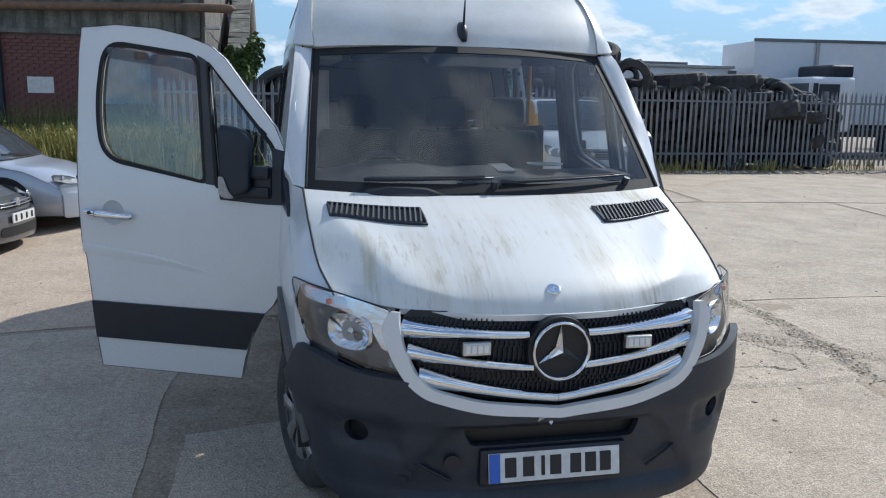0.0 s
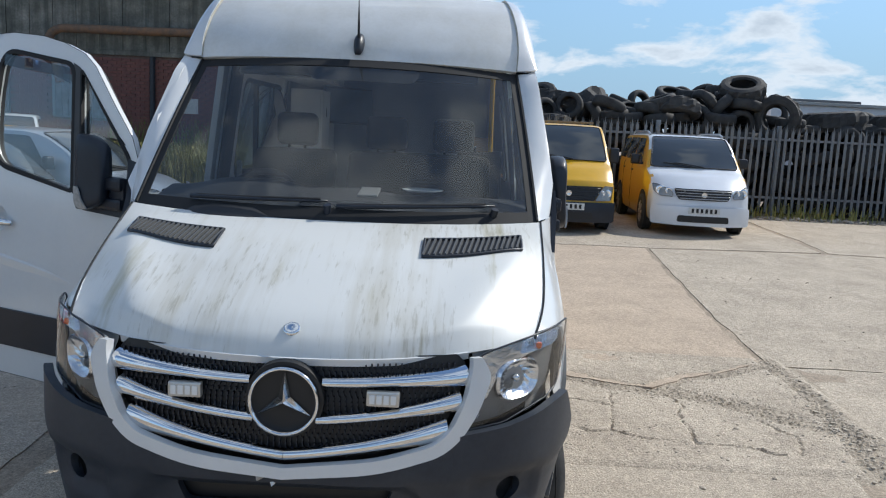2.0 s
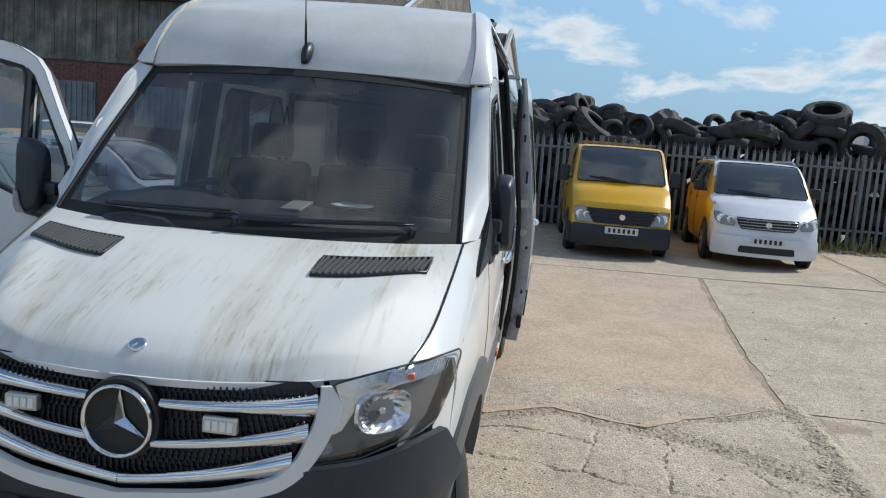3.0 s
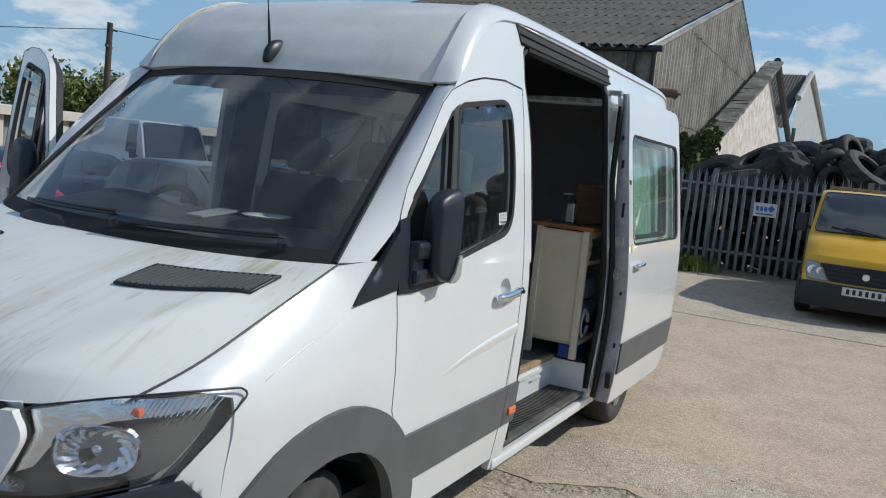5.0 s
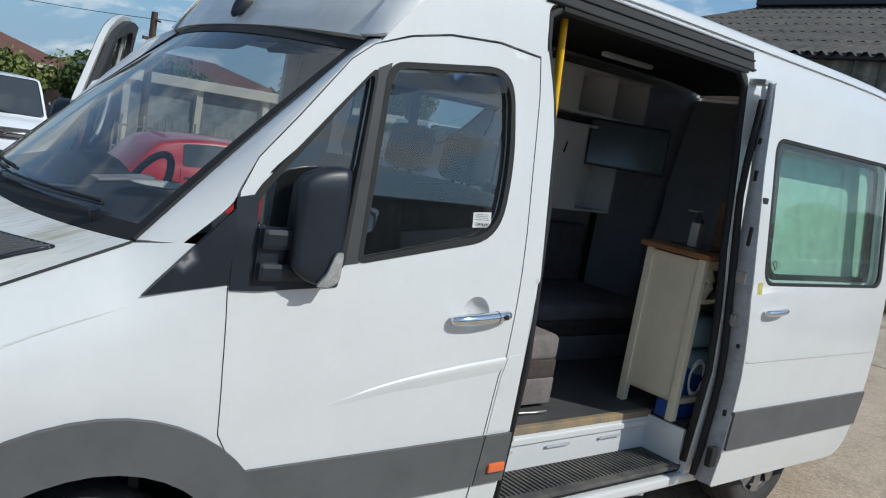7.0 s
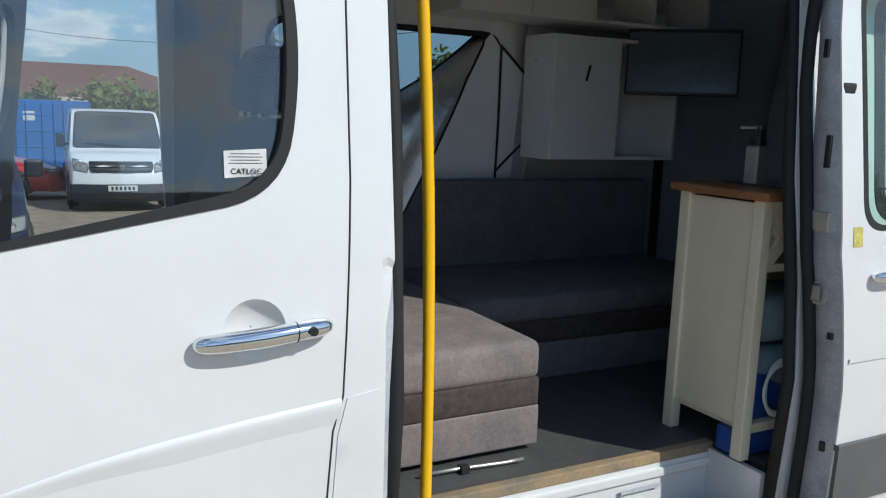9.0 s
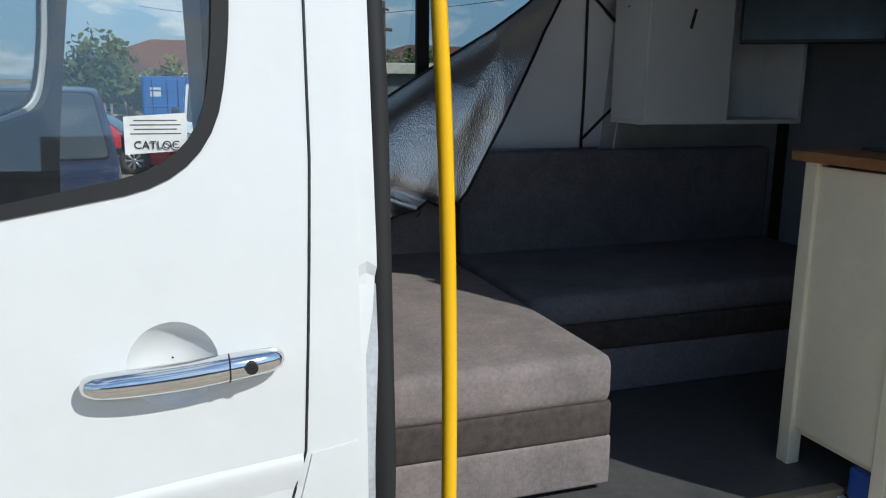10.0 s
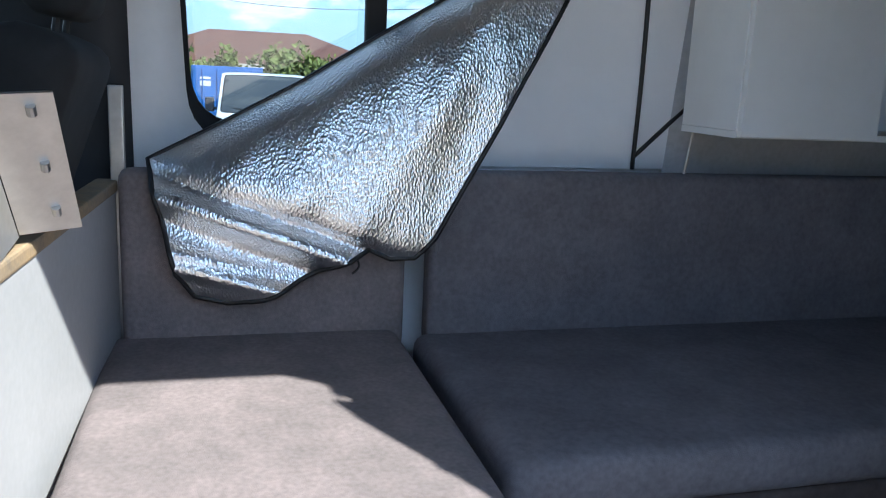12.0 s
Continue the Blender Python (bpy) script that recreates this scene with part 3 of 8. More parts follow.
bm = bmesh.new()
grid_faces(bm, [[bonnet_at(-1 + 2 * i / 96, j / 40) for j in range(41)] for i in range(97)])
bonnet = part("bonnet", bm, BONNET, van, "white bonnet with green-brown grime streaks", True)
thicken(bonnet, 0.012)
bm = bmesh.new()
grid_faces(bm, [[bonnet_at(-0.72 + 1.44 * i / 40, 0.0) + Vector((0, 0.002 * j - 0.004, 0.002 - 0.006 * j)) for j in range(5)] for i in range(41)], flip=True)
thicken(part("bonnet_lip", bm, PAINT, bonnet, "turned-down white front lip of the bonnet", True), 0.006)
for sg in (1, -1):
    bm = bmesh.new()
    u0, u1, v0, v1 = 0.455 * sg, 0.90 * sg, 0.735, 0.865
    grid_faces(bm, [[bonnet_at(u0 + (u1 - u0) * i / 10, v0 + (v1 - v0) * j / 4 - 0.0, 0.003) for j in range(5)] for i in range(11)], flip=sg < 0)
    vent = part("bonnet_vent", bm, INK, bonnet, "black slatted air vent")
    for k in range(18):
        uu = u0 + (u1 - u0) * (k + 0.5) / 18
        p, q = bonnet_at(uu - 0.012, v0 + 0.006, 0.008), bonnet_at(uu + 0.012, v1 - 0.006, 0.008)
        d = q - p
        part("vent_slat", box((p + q) / 2, (0.007, d.length, 0.012), 0.0, d.to_track_quat('Y', 'Z').to_matrix().to_4x4()), GREY, vent)
    rim = [bonnet_at(u0 + (u1 - u0) * i / 10, v0, 0.006) for i in range(11)] + [bonnet_at(u1, v0 + (v1 - v0) * j / 4, 0.006) for j in range(1, 5)] + [bonnet_at(u1 + (u0 - u1) * i / 10, v1, 0.006) for i in range(1, 11)] + [bonnet_at(u0, v1 + (v0 - v1) * j / 4, 0.006) for j in range(1, 4)]
    part("vent_rim", tube(rim, 0.0065, 6, True), PLASTIC, vent, smooth=True)
    part("bonnet_seam", tube([Vector(seam(j / 20)) * 1.0 + Vector((0.006, -0.002, 0.0)) if sg > 0 else Vector((-seam(j / 20)[0] - 0.006, seam(j / 20)[1] - 0.002, seam(j / 20)[2])) for j in range(21)], 0.004, 5), INK, van)

# front end: a sheet along the nose, by distance along it and height
NOSE = curve([(0, 0.0), (0.3, 0.022), (0.55, 0.088), (0.74, 0.205), (0.87, 0.36), (0.935, 0.53), (0.955, 0.64)], 80)
NOSE_S = [0.0]
for a, b in zip(NOSE, NOSE[1:]):
    NOSE_S.append(NOSE_S[-1] + float(np.hypot(*(b - a))))


def nose_s(x):
    return float(np.interp(x, [p[0] for p in NOSE], NOSE_S))


def nose(s, z, off=0.0):
    a = abs(s)
    x, y = (float(np.interp(a, NOSE_S, [p[k] for p in NOSE])) for k in (0, 1))
    x2, y2 = (float(np.interp(min(a + 0.01, NOSE_S[-1]), NOSE_S, [p[k] for p in NOSE])) for k in (0, 1))
    x1, y1 = (float(np.interp(max(a - 0.01, 0), NOSE_S, [p[k] for p in NOSE])) for k in (0, 1))
    t = Vector((x2 - x1, y2 - y1)).normalized()
    x *= 1 - float(np.interp(z, [0.2, 0.3, 0.42, 0.55, 0.70], [0.15, 0.115, 0.07, 0.03, 0.0])) * (a / NOSE_S[-1]) ** 1.5
    back = float(np.interp(z, [0.2, 0.3, 0.42, 0.55, 0.62, 0.68, 0.9, 1.05, 1.12], [0.17, 0.13, 0.105, 0.09, 0.085, 0.085, 0.09, 0.125, 0.17]))
    return (math.copysign(x + t.y * off, s), y - t.x * off + back * max(0.3, 1 - 0.55 * a), z)


def nose_fn(off=0.0):
    return lambda s, z: nose(s, z, off)


def mirrored(half):
    return half + [(-s, z) for s, z in reversed(half) if abs(s) > 1e-6]


sX = nose_s
bump_half = [(0.0, 0.245), (0.4, 0.245), (0.75, 0.262), (1.05, 0.29), (NOSE_S[-1] - 0.17, 0.305), (NOSE_S[-1] - 0.12, 0.40), (NOSE_S[-1] - 0.07, 0.56), (NOSE_S[-1] - 0.045, 0.70), (sX(0.94), 0.735),
             (sX(0.925), 0.79), (sX(0.90), 0.868), (sX(0.86), 0.862), (sX(0.70), 0.816), (sX(0.56), 0.802), (sX(0.50), 0.785), (sX(0.40), 0.730), (sX(0.25), 0.685), (0.0, 0.655)]
duct = rounded([(-0.36, 0.605), (0.36, 0.605), (0.33, 0.535), (-0.33, 0.535)], 0.02, 3)
fogs = [[(sg * sX(0.74) + 0.055 * math.cos(t), 0.575 + 0.042 * math.sin(t)) for t in (2 * math.pi * k / 16 for k in range(16))] for sg in (1, -1)]


def ease(t):
    t = min(1.0, max(0.0, t))
    return t * t * (3 - 2 * t)


def bumper_at(s, z):
    """Bumper skin: a proud upper roll, a sunken middle about the plate and shallow pockets round the fog lamps."""
    a = abs(s)
    off = 0.009 + 0.021 * min(1.0, a / 0.85) ** 2 + 0.016 * ease((z - 0.615) / 0.03)
    edge = float(np.interp(z, [0.26, 0.40, 0.50, 0.62], [0.66, 0.62, 0.53, 0.42]))
    off -= 0.030 * ease((edge - a) / 0.04) * ease((0.63 - z) / 0.03) * ease((z - 0.30) / 0.05)
    off -= 0.020 * ease((0.16 - abs(a - sX(0.74) + 0.03)) / 0.03) * ease((0.075 - abs(z - 0.575)) / 0.025)
    off += 0.012 * ease((0.36 - z) / 0.03)
    return nose(s, z, off)


BUMPER = mat("sun_bleached_bumper", (0.013, 0.019, 0.031), 0.5, second=(0.028, 0.034, 0.045), scale=3.5, fine=0.25, bump=0.08, bscale=260)
bumper = part("front_bumper", panel(mirrored(bump_half), bumper_at, [duct] + fogs, 0.026), BUMPER, van, "black plastic front bumper", True)
thicken(bumper, 0.03, -1)
part("bumper_duct", panel([(-0.38, 0.52), (0.38, 0.52), (0.38, 0.65), (-0.38, 0.65)], nose_fn(-0.06), (), 0.08), INK, bumper)
for sg in (1, -1):
    bm = bmesh.new()
    c = Vector(nose(sg * sX(0.74), 0.575, -0.035))
    rows = [[(c.x + r * math.cos(t) * 0.8, c.y + d + sg * r * math.cos(t) * 0.55, c.z + r * math.sin(t)) for t in (2 * math.pi * k / 18 for k in range(18))] for r, d in ((0.058, -0.02), (0.05, 0.02), (0.03, 0.01), (0.002, 0.0))]
    grid_faces(bm, rows, close_v=True)
    part("fog_lamp_blank", bm, RUBBER, bumper, smooth=True)
    for (x0, z0, x1, z1) in ((0.50, 0.66, 0.66, 0.665), (0.40, 0.40, 0.62, 0.52)):
        part("bumper_crease", tube([nose(sg * sX(x0 + (x1 - x0) * k / 6), z0 + (z1 - z0) * k / 6, 0.0) for k in range(7)], 0.007, 6), PLASTIC, bumper, smooth=True)
bm = bmesh.new()
c = Vector(nose(-0.40, 0.475, -0.004))
add_cyl(bm, c, c + Vector((0, -0.012, 0)), 0.032, 20)
part("tow_eye_cover", bm, PLASTIC, bumper)
lip = part("bumper_lip", panel([(-0.95, 0.235), (0.95, 0.235), (0.95, 0.285), (-0.95, 0.285)], nose_fn(0.016), (), 0.06), PLASTIC, bumper, smooth=True)
thicken(lip, 0.02, -1)

# unseen block added to stop sunlight leaking through the hollow nose
part("nose_light_block", box((0, 0.46, 0.68), (1.3, 0.06, 0.72), 0.01), RUBBER, van, "unseen black block against light leaks behind the grille")

# number plate on its plinth, facing slightly up
plate_m = pose(0, 0.084, 0.455, -9, 0, 0)
part("plate_plinth", box((0, 0.13, 0.45), (0.58, 0.07, 0.15), 0.015), PLASTIC, bumper)
plate = part("number_plate", box((0, 0, 0), (0.52, 0.006, 0.111), 0.0015), PLATE, bumper, "white number plate with blue band")
plate.matrix_basis = plate_m
part("plate_band", box((-0.237, -0.0042, 0), (0.042, 0.002, 0.108)), BLUE_BAND, plate)
for i, x in enumerate((-0.175, -0.105, -0.048, 0.002, 0.082, 0.142, 0.202)):
    part("plate_bar", box((x, -0.0042, 0.0), (0.044 if i != 2 else 0.014, 0.002, 0.074)), INK, plate)

# grille
gr_half = [(0.0, 1.045), (0.30, 1.043), (sX(0.55), 1.048), (sX(0.58), 1.02), (sX(0.565), 0.92), (sX(0.52), 0.82), (sX(0.47), 0.772), (0.30, 0.725), (0.0, 0.690)]
grille = part("grille", panel(mirrored(gr_half), nose_fn(-0.03), (), 0.05), INK, van, "black honeycomb grille with chrome bars")
u_out = [(sX(0.605), 1.05), (sX(0.640), 0.99), (sX(0.60), 0.87), (sX(0.55), 0.785), (sX(0.49), 0.735), (0.30, 0.680), (0.0, 0.652)]
u_in = [(sX(0.576), 1.05), (sX(0.578), 1.02), (sX(0.563), 0.92), (sX(0.52), 0.82), (sX(0.47), 0.772), (0.30, 0.725), (0.0, 0.690)]
u_out = u_out + [(-a, b) for a, b in u_out[-2::-1]]
u_in = u_in + [(-a, b) for a, b in u_in[-2::-1]]
frame_p = part("grille_surround", panel(rounded(u_out, [0] + [0.09] * 5 + [0] + [0.09] * 5 + [0], 5) + rounded(u_in, [0] + [0.07] * 5 + [0] + [0.07] * 5 + [0], 5)[::-1], nose_fn(0.034), (), 0.03), PAINT, grille, "white grille surround", True)
thicken(frame_p, 0.032, -1)
honey = bmesh.new()
for r in range(21):
    z = 0.705 + r * 0.0155
    w = float(np.interp(z, [0.69, 0.73, 0.77, 0.82, 0.92, 1.02], [0.0, 0.30, 0.47, 0.52, 0.57, 0.58])) - 0.02
    n = int(2 * w / 0.019)
    for k in range(n):
        x = -w + (k + 0.5 * (r % 2)) * 2 * w / max(n, 1)
        p = Vector(nose(math.copysign(sX(abs(x)), x), z, -0.024))
        add_box(honey, p, (0.0045, 0.014, 0.012))
mesh_part = part("grille_mesh", honey, PLASTIC, grille, "black honeycomb mesh")
mesh_part["kind"] = "stuff"
for z0, z1, xa, xb in ((0.962, 0.985, 0.115, 0.575), (0.842, 0.905, 0.10, 0.555), (0.722, 0.812, 0.0, 0.515)):
    for sg in (1, -1):
        th = 0.0165 if z0 > 0.75 else 0.020
        n = 16
        rows = []
        for k in range(n + 1):
            f = k / n
            x = xa + (xb - xa) * f
            zc = z0 + (z1 - z0) * f ** 1.25
            h = th * (1 + 0.8 * f ** 3)
            rows.append([nose(sg * sX(x), zc + dz * h, o) for dz, o in ((-1, -0.02), (-1, 0.004), (-0.3, 0.014), (0.4, 0.012), (0.8, 0.0), (1, -0.02))])
        bm = bmesh.new()
        grid_faces(bm, rows)
        bmesh.ops.recalc_face_normals(bm, faces=bm.faces)
        part("grille_bar", bm, CHROME, grille, "chrome grille bar", True)
for x in (0.308, -0.314):
    p = Vector(nose(math.copysign(sX(abs(x)), x), 0.922, 0.012))
    lamp = part("strobe_lamp", box(p, (0.105, 0.028, 0.048), 0.006), SATIN, grille, "small clear strobe lamp")
    for k in range(4):
        part("strobe_lens", box(p + Vector((-0.034 + 0.0225 * k, -0.015, 0)), (0.018, 0.006, 0.03), 0.003), CLEAR, lamp)
emb = part("emblem", lathe([(0.012, 0.106), (-0.006, 0.112), (-0.018, 0.110), (-0.020, 0.104), (-0.006, 0.100), (0.012, 0.101)], (0, 0.075, 0.905), 'y', 48), CHROME, grille, "round chrome badge ring", True)
part("emblem_back", lathe([(0.0, 0.001), (0.0, 0.104), (-0.004, 0.112), (-0.004, 0.124), (0.03, 0.126)], (0, 0.085, 0.905), 'y', 40), INK, emb, "black badge backing")
for k in range(3):
    a = radians(90 + 120 * k)
    d, e = Vector((math.cos(a), 0, math.sin(a))), Vector((-math.sin(a), 0, math.cos(a)))
    bm = bmesh.new()
    tip, c = d * 0.098, Vector((0, 0, 0))
    f = -0.030
    pts = [tip, e * 0.019 + d * 0.011, -d * 0.012, -e * 0.019 + d * 0.011]
    top = bm.verts.new((0, f, 0))
    ring = [bm.verts.new(Vector((p.x, 0.0, p.z))) for p in pts]
    ridge = bm.verts.new((tip.x * 0.96, f * 0.3, tip.z * 0.96))
    for i, j, m2 in ((0, 1, None), (3, 0, None)):
        bm.faces.new((ring[i], ring[j], top))
    bm.faces.new((ring[1], ring[2], top)); bm.faces.new((ring[2], ring[3], top))
    bm.verts.remove(ridge)
    bmesh.ops.translate(bm, vec=(0, 0.078, 0.905), verts=bm.verts)
    bmesh.ops.recalc_face_normals(bm, faces=bm.faces)
    part("emblem_blade", bm, CHROME, emb)
bp = bonnet_at(0, 0.27)
part("bonnet_badge", lathe([(0.0, 0.001), (-0.004, 0.022), (-0.003, 0.027), (0.008, 0.028)], (0, 0, 0), 'y', 28), CHROME, bonnet, "small round chrome bonnet badge", True).matrix_basis = pose(0, bp.y, bp.z + 0.003, -62, 0, 0)

# headlamps
HL = [(sX(0.535), 0.800), (sX(0.70), 0.815), (sX(0.86), 0.862), (sX(0.90), 0.885), (sX(0.932), 0.98), (sX(0.95), 1.07), (sX(0.945), 1.092), (sX(0.88), 1.098), (sX(0.77), 1.085), (sX(0.65), 1.06), (sX(0.61), 1.045), (sX(0.635), 0.985), (sX(0.60), 0.87), (sX(0.55), 0.80)]
HL = rounded(HL, 0.015, 2)
for sg in (1, -1):
    pts = [(sg * s, z) for s, z in HL]
    lamp = part("headlamp", panel(pts, nose_fn(-0.055), (), 0.04), LAMP_GREY, van, "clear headlamp with grey housing", True)
    part("lamp_pocket", panel([(sg * a, b) for a, b in ((sX(0.84), 0.80), (NOSE_S[-1], 0.80), (NOSE_S[-1], 1.07), (sX(0.84), 1.07))], nose_fn(-0.062), (), 0.05), LAMP_GREY, lamp, "grey housing back behind the lamp", True)
    lens = part("lens", panel(pts, nose_fn(0.006), (), 0.04), LENS, lamp, "clear plastic lens", True)
    lens.visible_shadow = False
    part("lamp_rim", tube([nose(s, z, 0.001) for s, z in pts], 0.0035, 6, True), PLASTIC, lamp, smooth=True)
    corner = [(sX(0.895), 0.860), (sX(0.903), 0.885), (sX(0.935), 0.98), (sX(0.944), 1.03), (NOSE_S[-1], 1.03), (NOSE_S[-1], 0.735), (sX(0.945), 0.735), (sX(0.925), 0.785)]
    part("wing_corner", panel([(sg * a, b) for a, b in corner], nose_fn(-0.003), (), 0.03), PAINT, van, "white wing corner beside the headlamp", True)
    low = [(sg * sX(x), z) for x, z in ((0.545, 0.806), (0.70, 0.822), (0.86, 0.868), (0.895, 0.89), (0.925, 0.98), (0.94, 1.06), (0.86, 1.025), (0.77, 1.012), (0.70, 0.985), (0.665, 0.93), (0.61, 0.872))]
    eyes = [[(sg * sX(x) + rx * 1.12 * math.copysign(abs(math.cos(a)) ** 0.75, math.cos(a)), z + rz * 1.12 * math.copysign(abs(math.sin(a)) ** 0.75, math.sin(a))) for a in (2 * math.pi * k / 24 for k in range(24))] for x, z, rx, rz in ((0.775, 0.942, 0.098, 0.066), (0.600, 0.846, 0.036, 0.020))]
    part("lamp_bezel", panel(low, nose_fn(-0.036), eyes, 0.03), BEZEL, lamp, "dark grey lamp bezel", True)
    ref = [(sg * sX(x), z) for x, z in ((0.625, 1.04), (0.76, 1.074), (0.93, 1.084), (0.925, 1.045), (0.80, 1.022), (0.73, 1.0), (0.685, 0.955), (0.655, 0.90), (0.612, 0.88), (0.645, 0.985))]
    part("chrome_band", panel(ref, nose_fn(-0.022), (), 0.03), LAMP_SILVER, lamp, "ribbed silver reflector band", True)
    for k in range(22):
        x = 0.775 + 0.0072 * k
        part("reflector_rib", tube([nose(sg * sX(x + 0.012 * q), 1.030 + 0.046 * q - 0.012 * (0.9 - x), -0.017) for q in (0, 0.5, 1)], 0.0022, 5), LAMP_SILVER, lamp)
    for (x, z, rx, rz) in ((0.775, 0.942, 0.098, 0.066), (0.600, 0.846, 0.036, 0.020)):
        c = Vector(nose(sg * sX(x), z, -0.045))
        d = (Vector(nose(sg * sX(x), z, 0.0)) - c).normalized()
        q = d.to_track_quat('Z', 'Y').to_matrix().to_4x4()
        bm = bmesh.new()
        rows = []
        for n, (rr, h) in enumerate(((1.10, 0.010), (1.02, 0.020), (0.96, 0.014), (0.84, 0.0), (0.66, -0.010), (0.48, -0.016), (0.28, -0.020), (0.05, -0.022))):
            rows.append([tuple(Matrix.Translation(c) @ q @ Vector((rr * rx * math.copysign(abs(math.cos(t)) ** 0.75, math.cos(t)), rr * rz * math.copysign(abs(math.sin(t)) ** 0.75, math.sin(t)), h + (0.004 if n > 2 and (k + n) % 2 else 0.0)))) for k, t in ((k, 2 * math.pi * k / 28) for k in range(28))])
        grid_faces(bm, rows, close_v=True)
        rf = part("reflector", bm, LAMP_SILVER, lamp, "faceted chrome reflector bowl")
        bm = bmesh.new()
        bmesh.ops.create_uvsphere(bm, u_segments=14, v_segments=8, radius=rz * 0.22, matrix=Matrix.Translation(c + d * 0.002))
        part("bulb", bm, CHROME, rf, smooth=True)
        if rx > 0.06:
            part("bulb_shield", lathe([(-0.02, 0.001), (-0.02, 0.016), (0.012, 0.019), (0.012, 0.014)], c + d * 0.004 + Vector((sg * -0.028, 0, -0.018)), 'y', 18), BEZEL, rf, smooth=True)
    part("indicator", box(nose(sg * sX(0.83), 1.045, -0.028), (0.05, 0.02, 0.022), 0.006), AMBER, lamp, "amber indicator bulb")

# windscreen and its surround
def screen_at(u, v, off=0.0):
    b = Vector((u * 0.868, 0.955 + 0.175 * abs(u) ** 2.2, 1.378 + 0.014 * abs(u) ** 2))
    t = Vector((u * 0.79, 1.715 + 0.095 * abs(u) ** 2.2, 2.082 - 0.03 * abs(u) ** 2))
    p = b.lerp(t, v)
    bulge = 0.022 * math.sin(math.pi * v) * (1 - 0.6 * abs(u) ** 2)
    n = Vector((u * 0.35, -0.68, 0.73)).normalized()
    return p + n * (bulge + off)


bm = bmesh.new()
grid_faces(bm, [[screen_at(-1 + 2 * i / 30, j / 16) for j in range(17)] for i in range(31)])
windscreen = part("windscreen", bm, SCREEN, van, "dusty curved windscreen", True)
windscreen.visible_shadow = False
for nm, u0, u1, v0, v1 in (("frit_top", -1, 1, 0.945, 1.0), ("frit_bottom", -1, 1, -0.02, 0.055), ("frit_side", -1.0, -0.955, 0.0, 1.0), ("frit_side", 0.955, 1.0, 0.0, 1.0)):
    bm = bmesh.new()
    grid_faces(bm, [[screen_at(u0 + (u1 - u0) * i / 24, v0 + (v1 - v0) * j / 12, 0.003) for j in range(13)] for i in range(25)])
    thicken(part(nm, bm, RUBBER, windscreen, smooth=True), 0.004)
# dark band added for the overhead shelf seen through the screen
band_poly = rounded([(-0.30, 0.95), (-0.26, 0.845), (0.36, 0.845), (0.40, 0.95)], [0, 0.05, 0.05, 0], 4)
part("shelf_band", panel(band_poly, lambda u, v: screen_at(u, v, -0.006), (), 0.05), RUBBER, windscreen, "black band put in for the overhead shelf seen through the glass", True)
bm = bmesh.new()
rows = []
for i in range(31):
    u = -1 + 2 * i / 30
    p = screen_at(u, 0.03, 0.002)
    q = bonnet_at(u * 0.985, 0.985, -0.004)
    rows.append([p, p.lerp(q, 0.5) - Vector((0, 0, 0.012)), q])
grid_faces(bm, rows)
part("scuttle_panel", bm, PLASTIC, van, "black plastic scuttle below the windscreen", True)
for ua, ub, va, vb, uc in ((-0.70, -0.02, 0.055, 0.075, 0.08), (0.02, 0.78, 0.05, 0.075, 0.75)):
    arm = part("wiper", tube([screen_at(ua + (ub - ua) * k / 10, va + (vb - va) * k / 10, 0.022) for k in range(11)], [0.010 - 0.0006 * k for k in range(11)], 6), PLASTIC, van, "black windscreen wiper", True)
    part("wiper_blade", tube([screen_at(ua + 0.02 + (ub - ua - 0.06) * k / 10, va + 0.02 + (vb - va) * k / 10, 0.008) for k in range(11)], 0.006, 5), RUBBER, arm)
    part("wiper_pivot", cyl(screen_at(ub, 0.03, -0.02), screen_at(ub, 0.05, 0.03), 0.016, 12), PLASTIC, arm)

# A pillars
SEAM_A = [(1.235, 1.402), (1.345, 1.515), (1.375, 1.58), (1.44, 1.69), (1.56, 1.83), (1.71, 2.0), (1.80, 2.062)]
for sg in (1, -1):
    rows = []
    for k in range(25):
        v = k / 24
        w = screen_at(sg * 1.0, v, 0.004)
        y, z = curve_at([(a, b, 0) for a, b in SEAM_A], v)[:2]
        f = min(1.0, v / 0.22)
        d = Vector((sg * ((1 - f) * 0.932 + f * side_x(1.6, z)), y, z))
        mid = w.lerp(d, 0.5) + Vector((sg * 0.008, -0.010, 0.003)) * min(1.0, 0.3 + v * 3)
        rows.append([w, w.lerp(mid, 0.5) + Vector((sg * 0.003, -0.004, 0.002)), mid, mid.lerp(d, 0.5) + Vector((sg * 0.004, -0.002, 0.001)), d])
    bm = bmesh.new()
    grid_faces(bm, rows)
    bm.normal_update()
    if sum(f.normal.x * sg - f.normal.y for f in bm.faces) < 0:
        bmesh.ops.reverse_faces(bm, faces=bm.faces)
    thicken(part("a_pillar", bm, PAINT, van, "white windscreen pillar", True), 0.03)
    part("screen_seal", tube([screen_at(sg * 1.0, k / 20, 0.006) for k in range(21)], 0.007, 5), RUBBER, van)

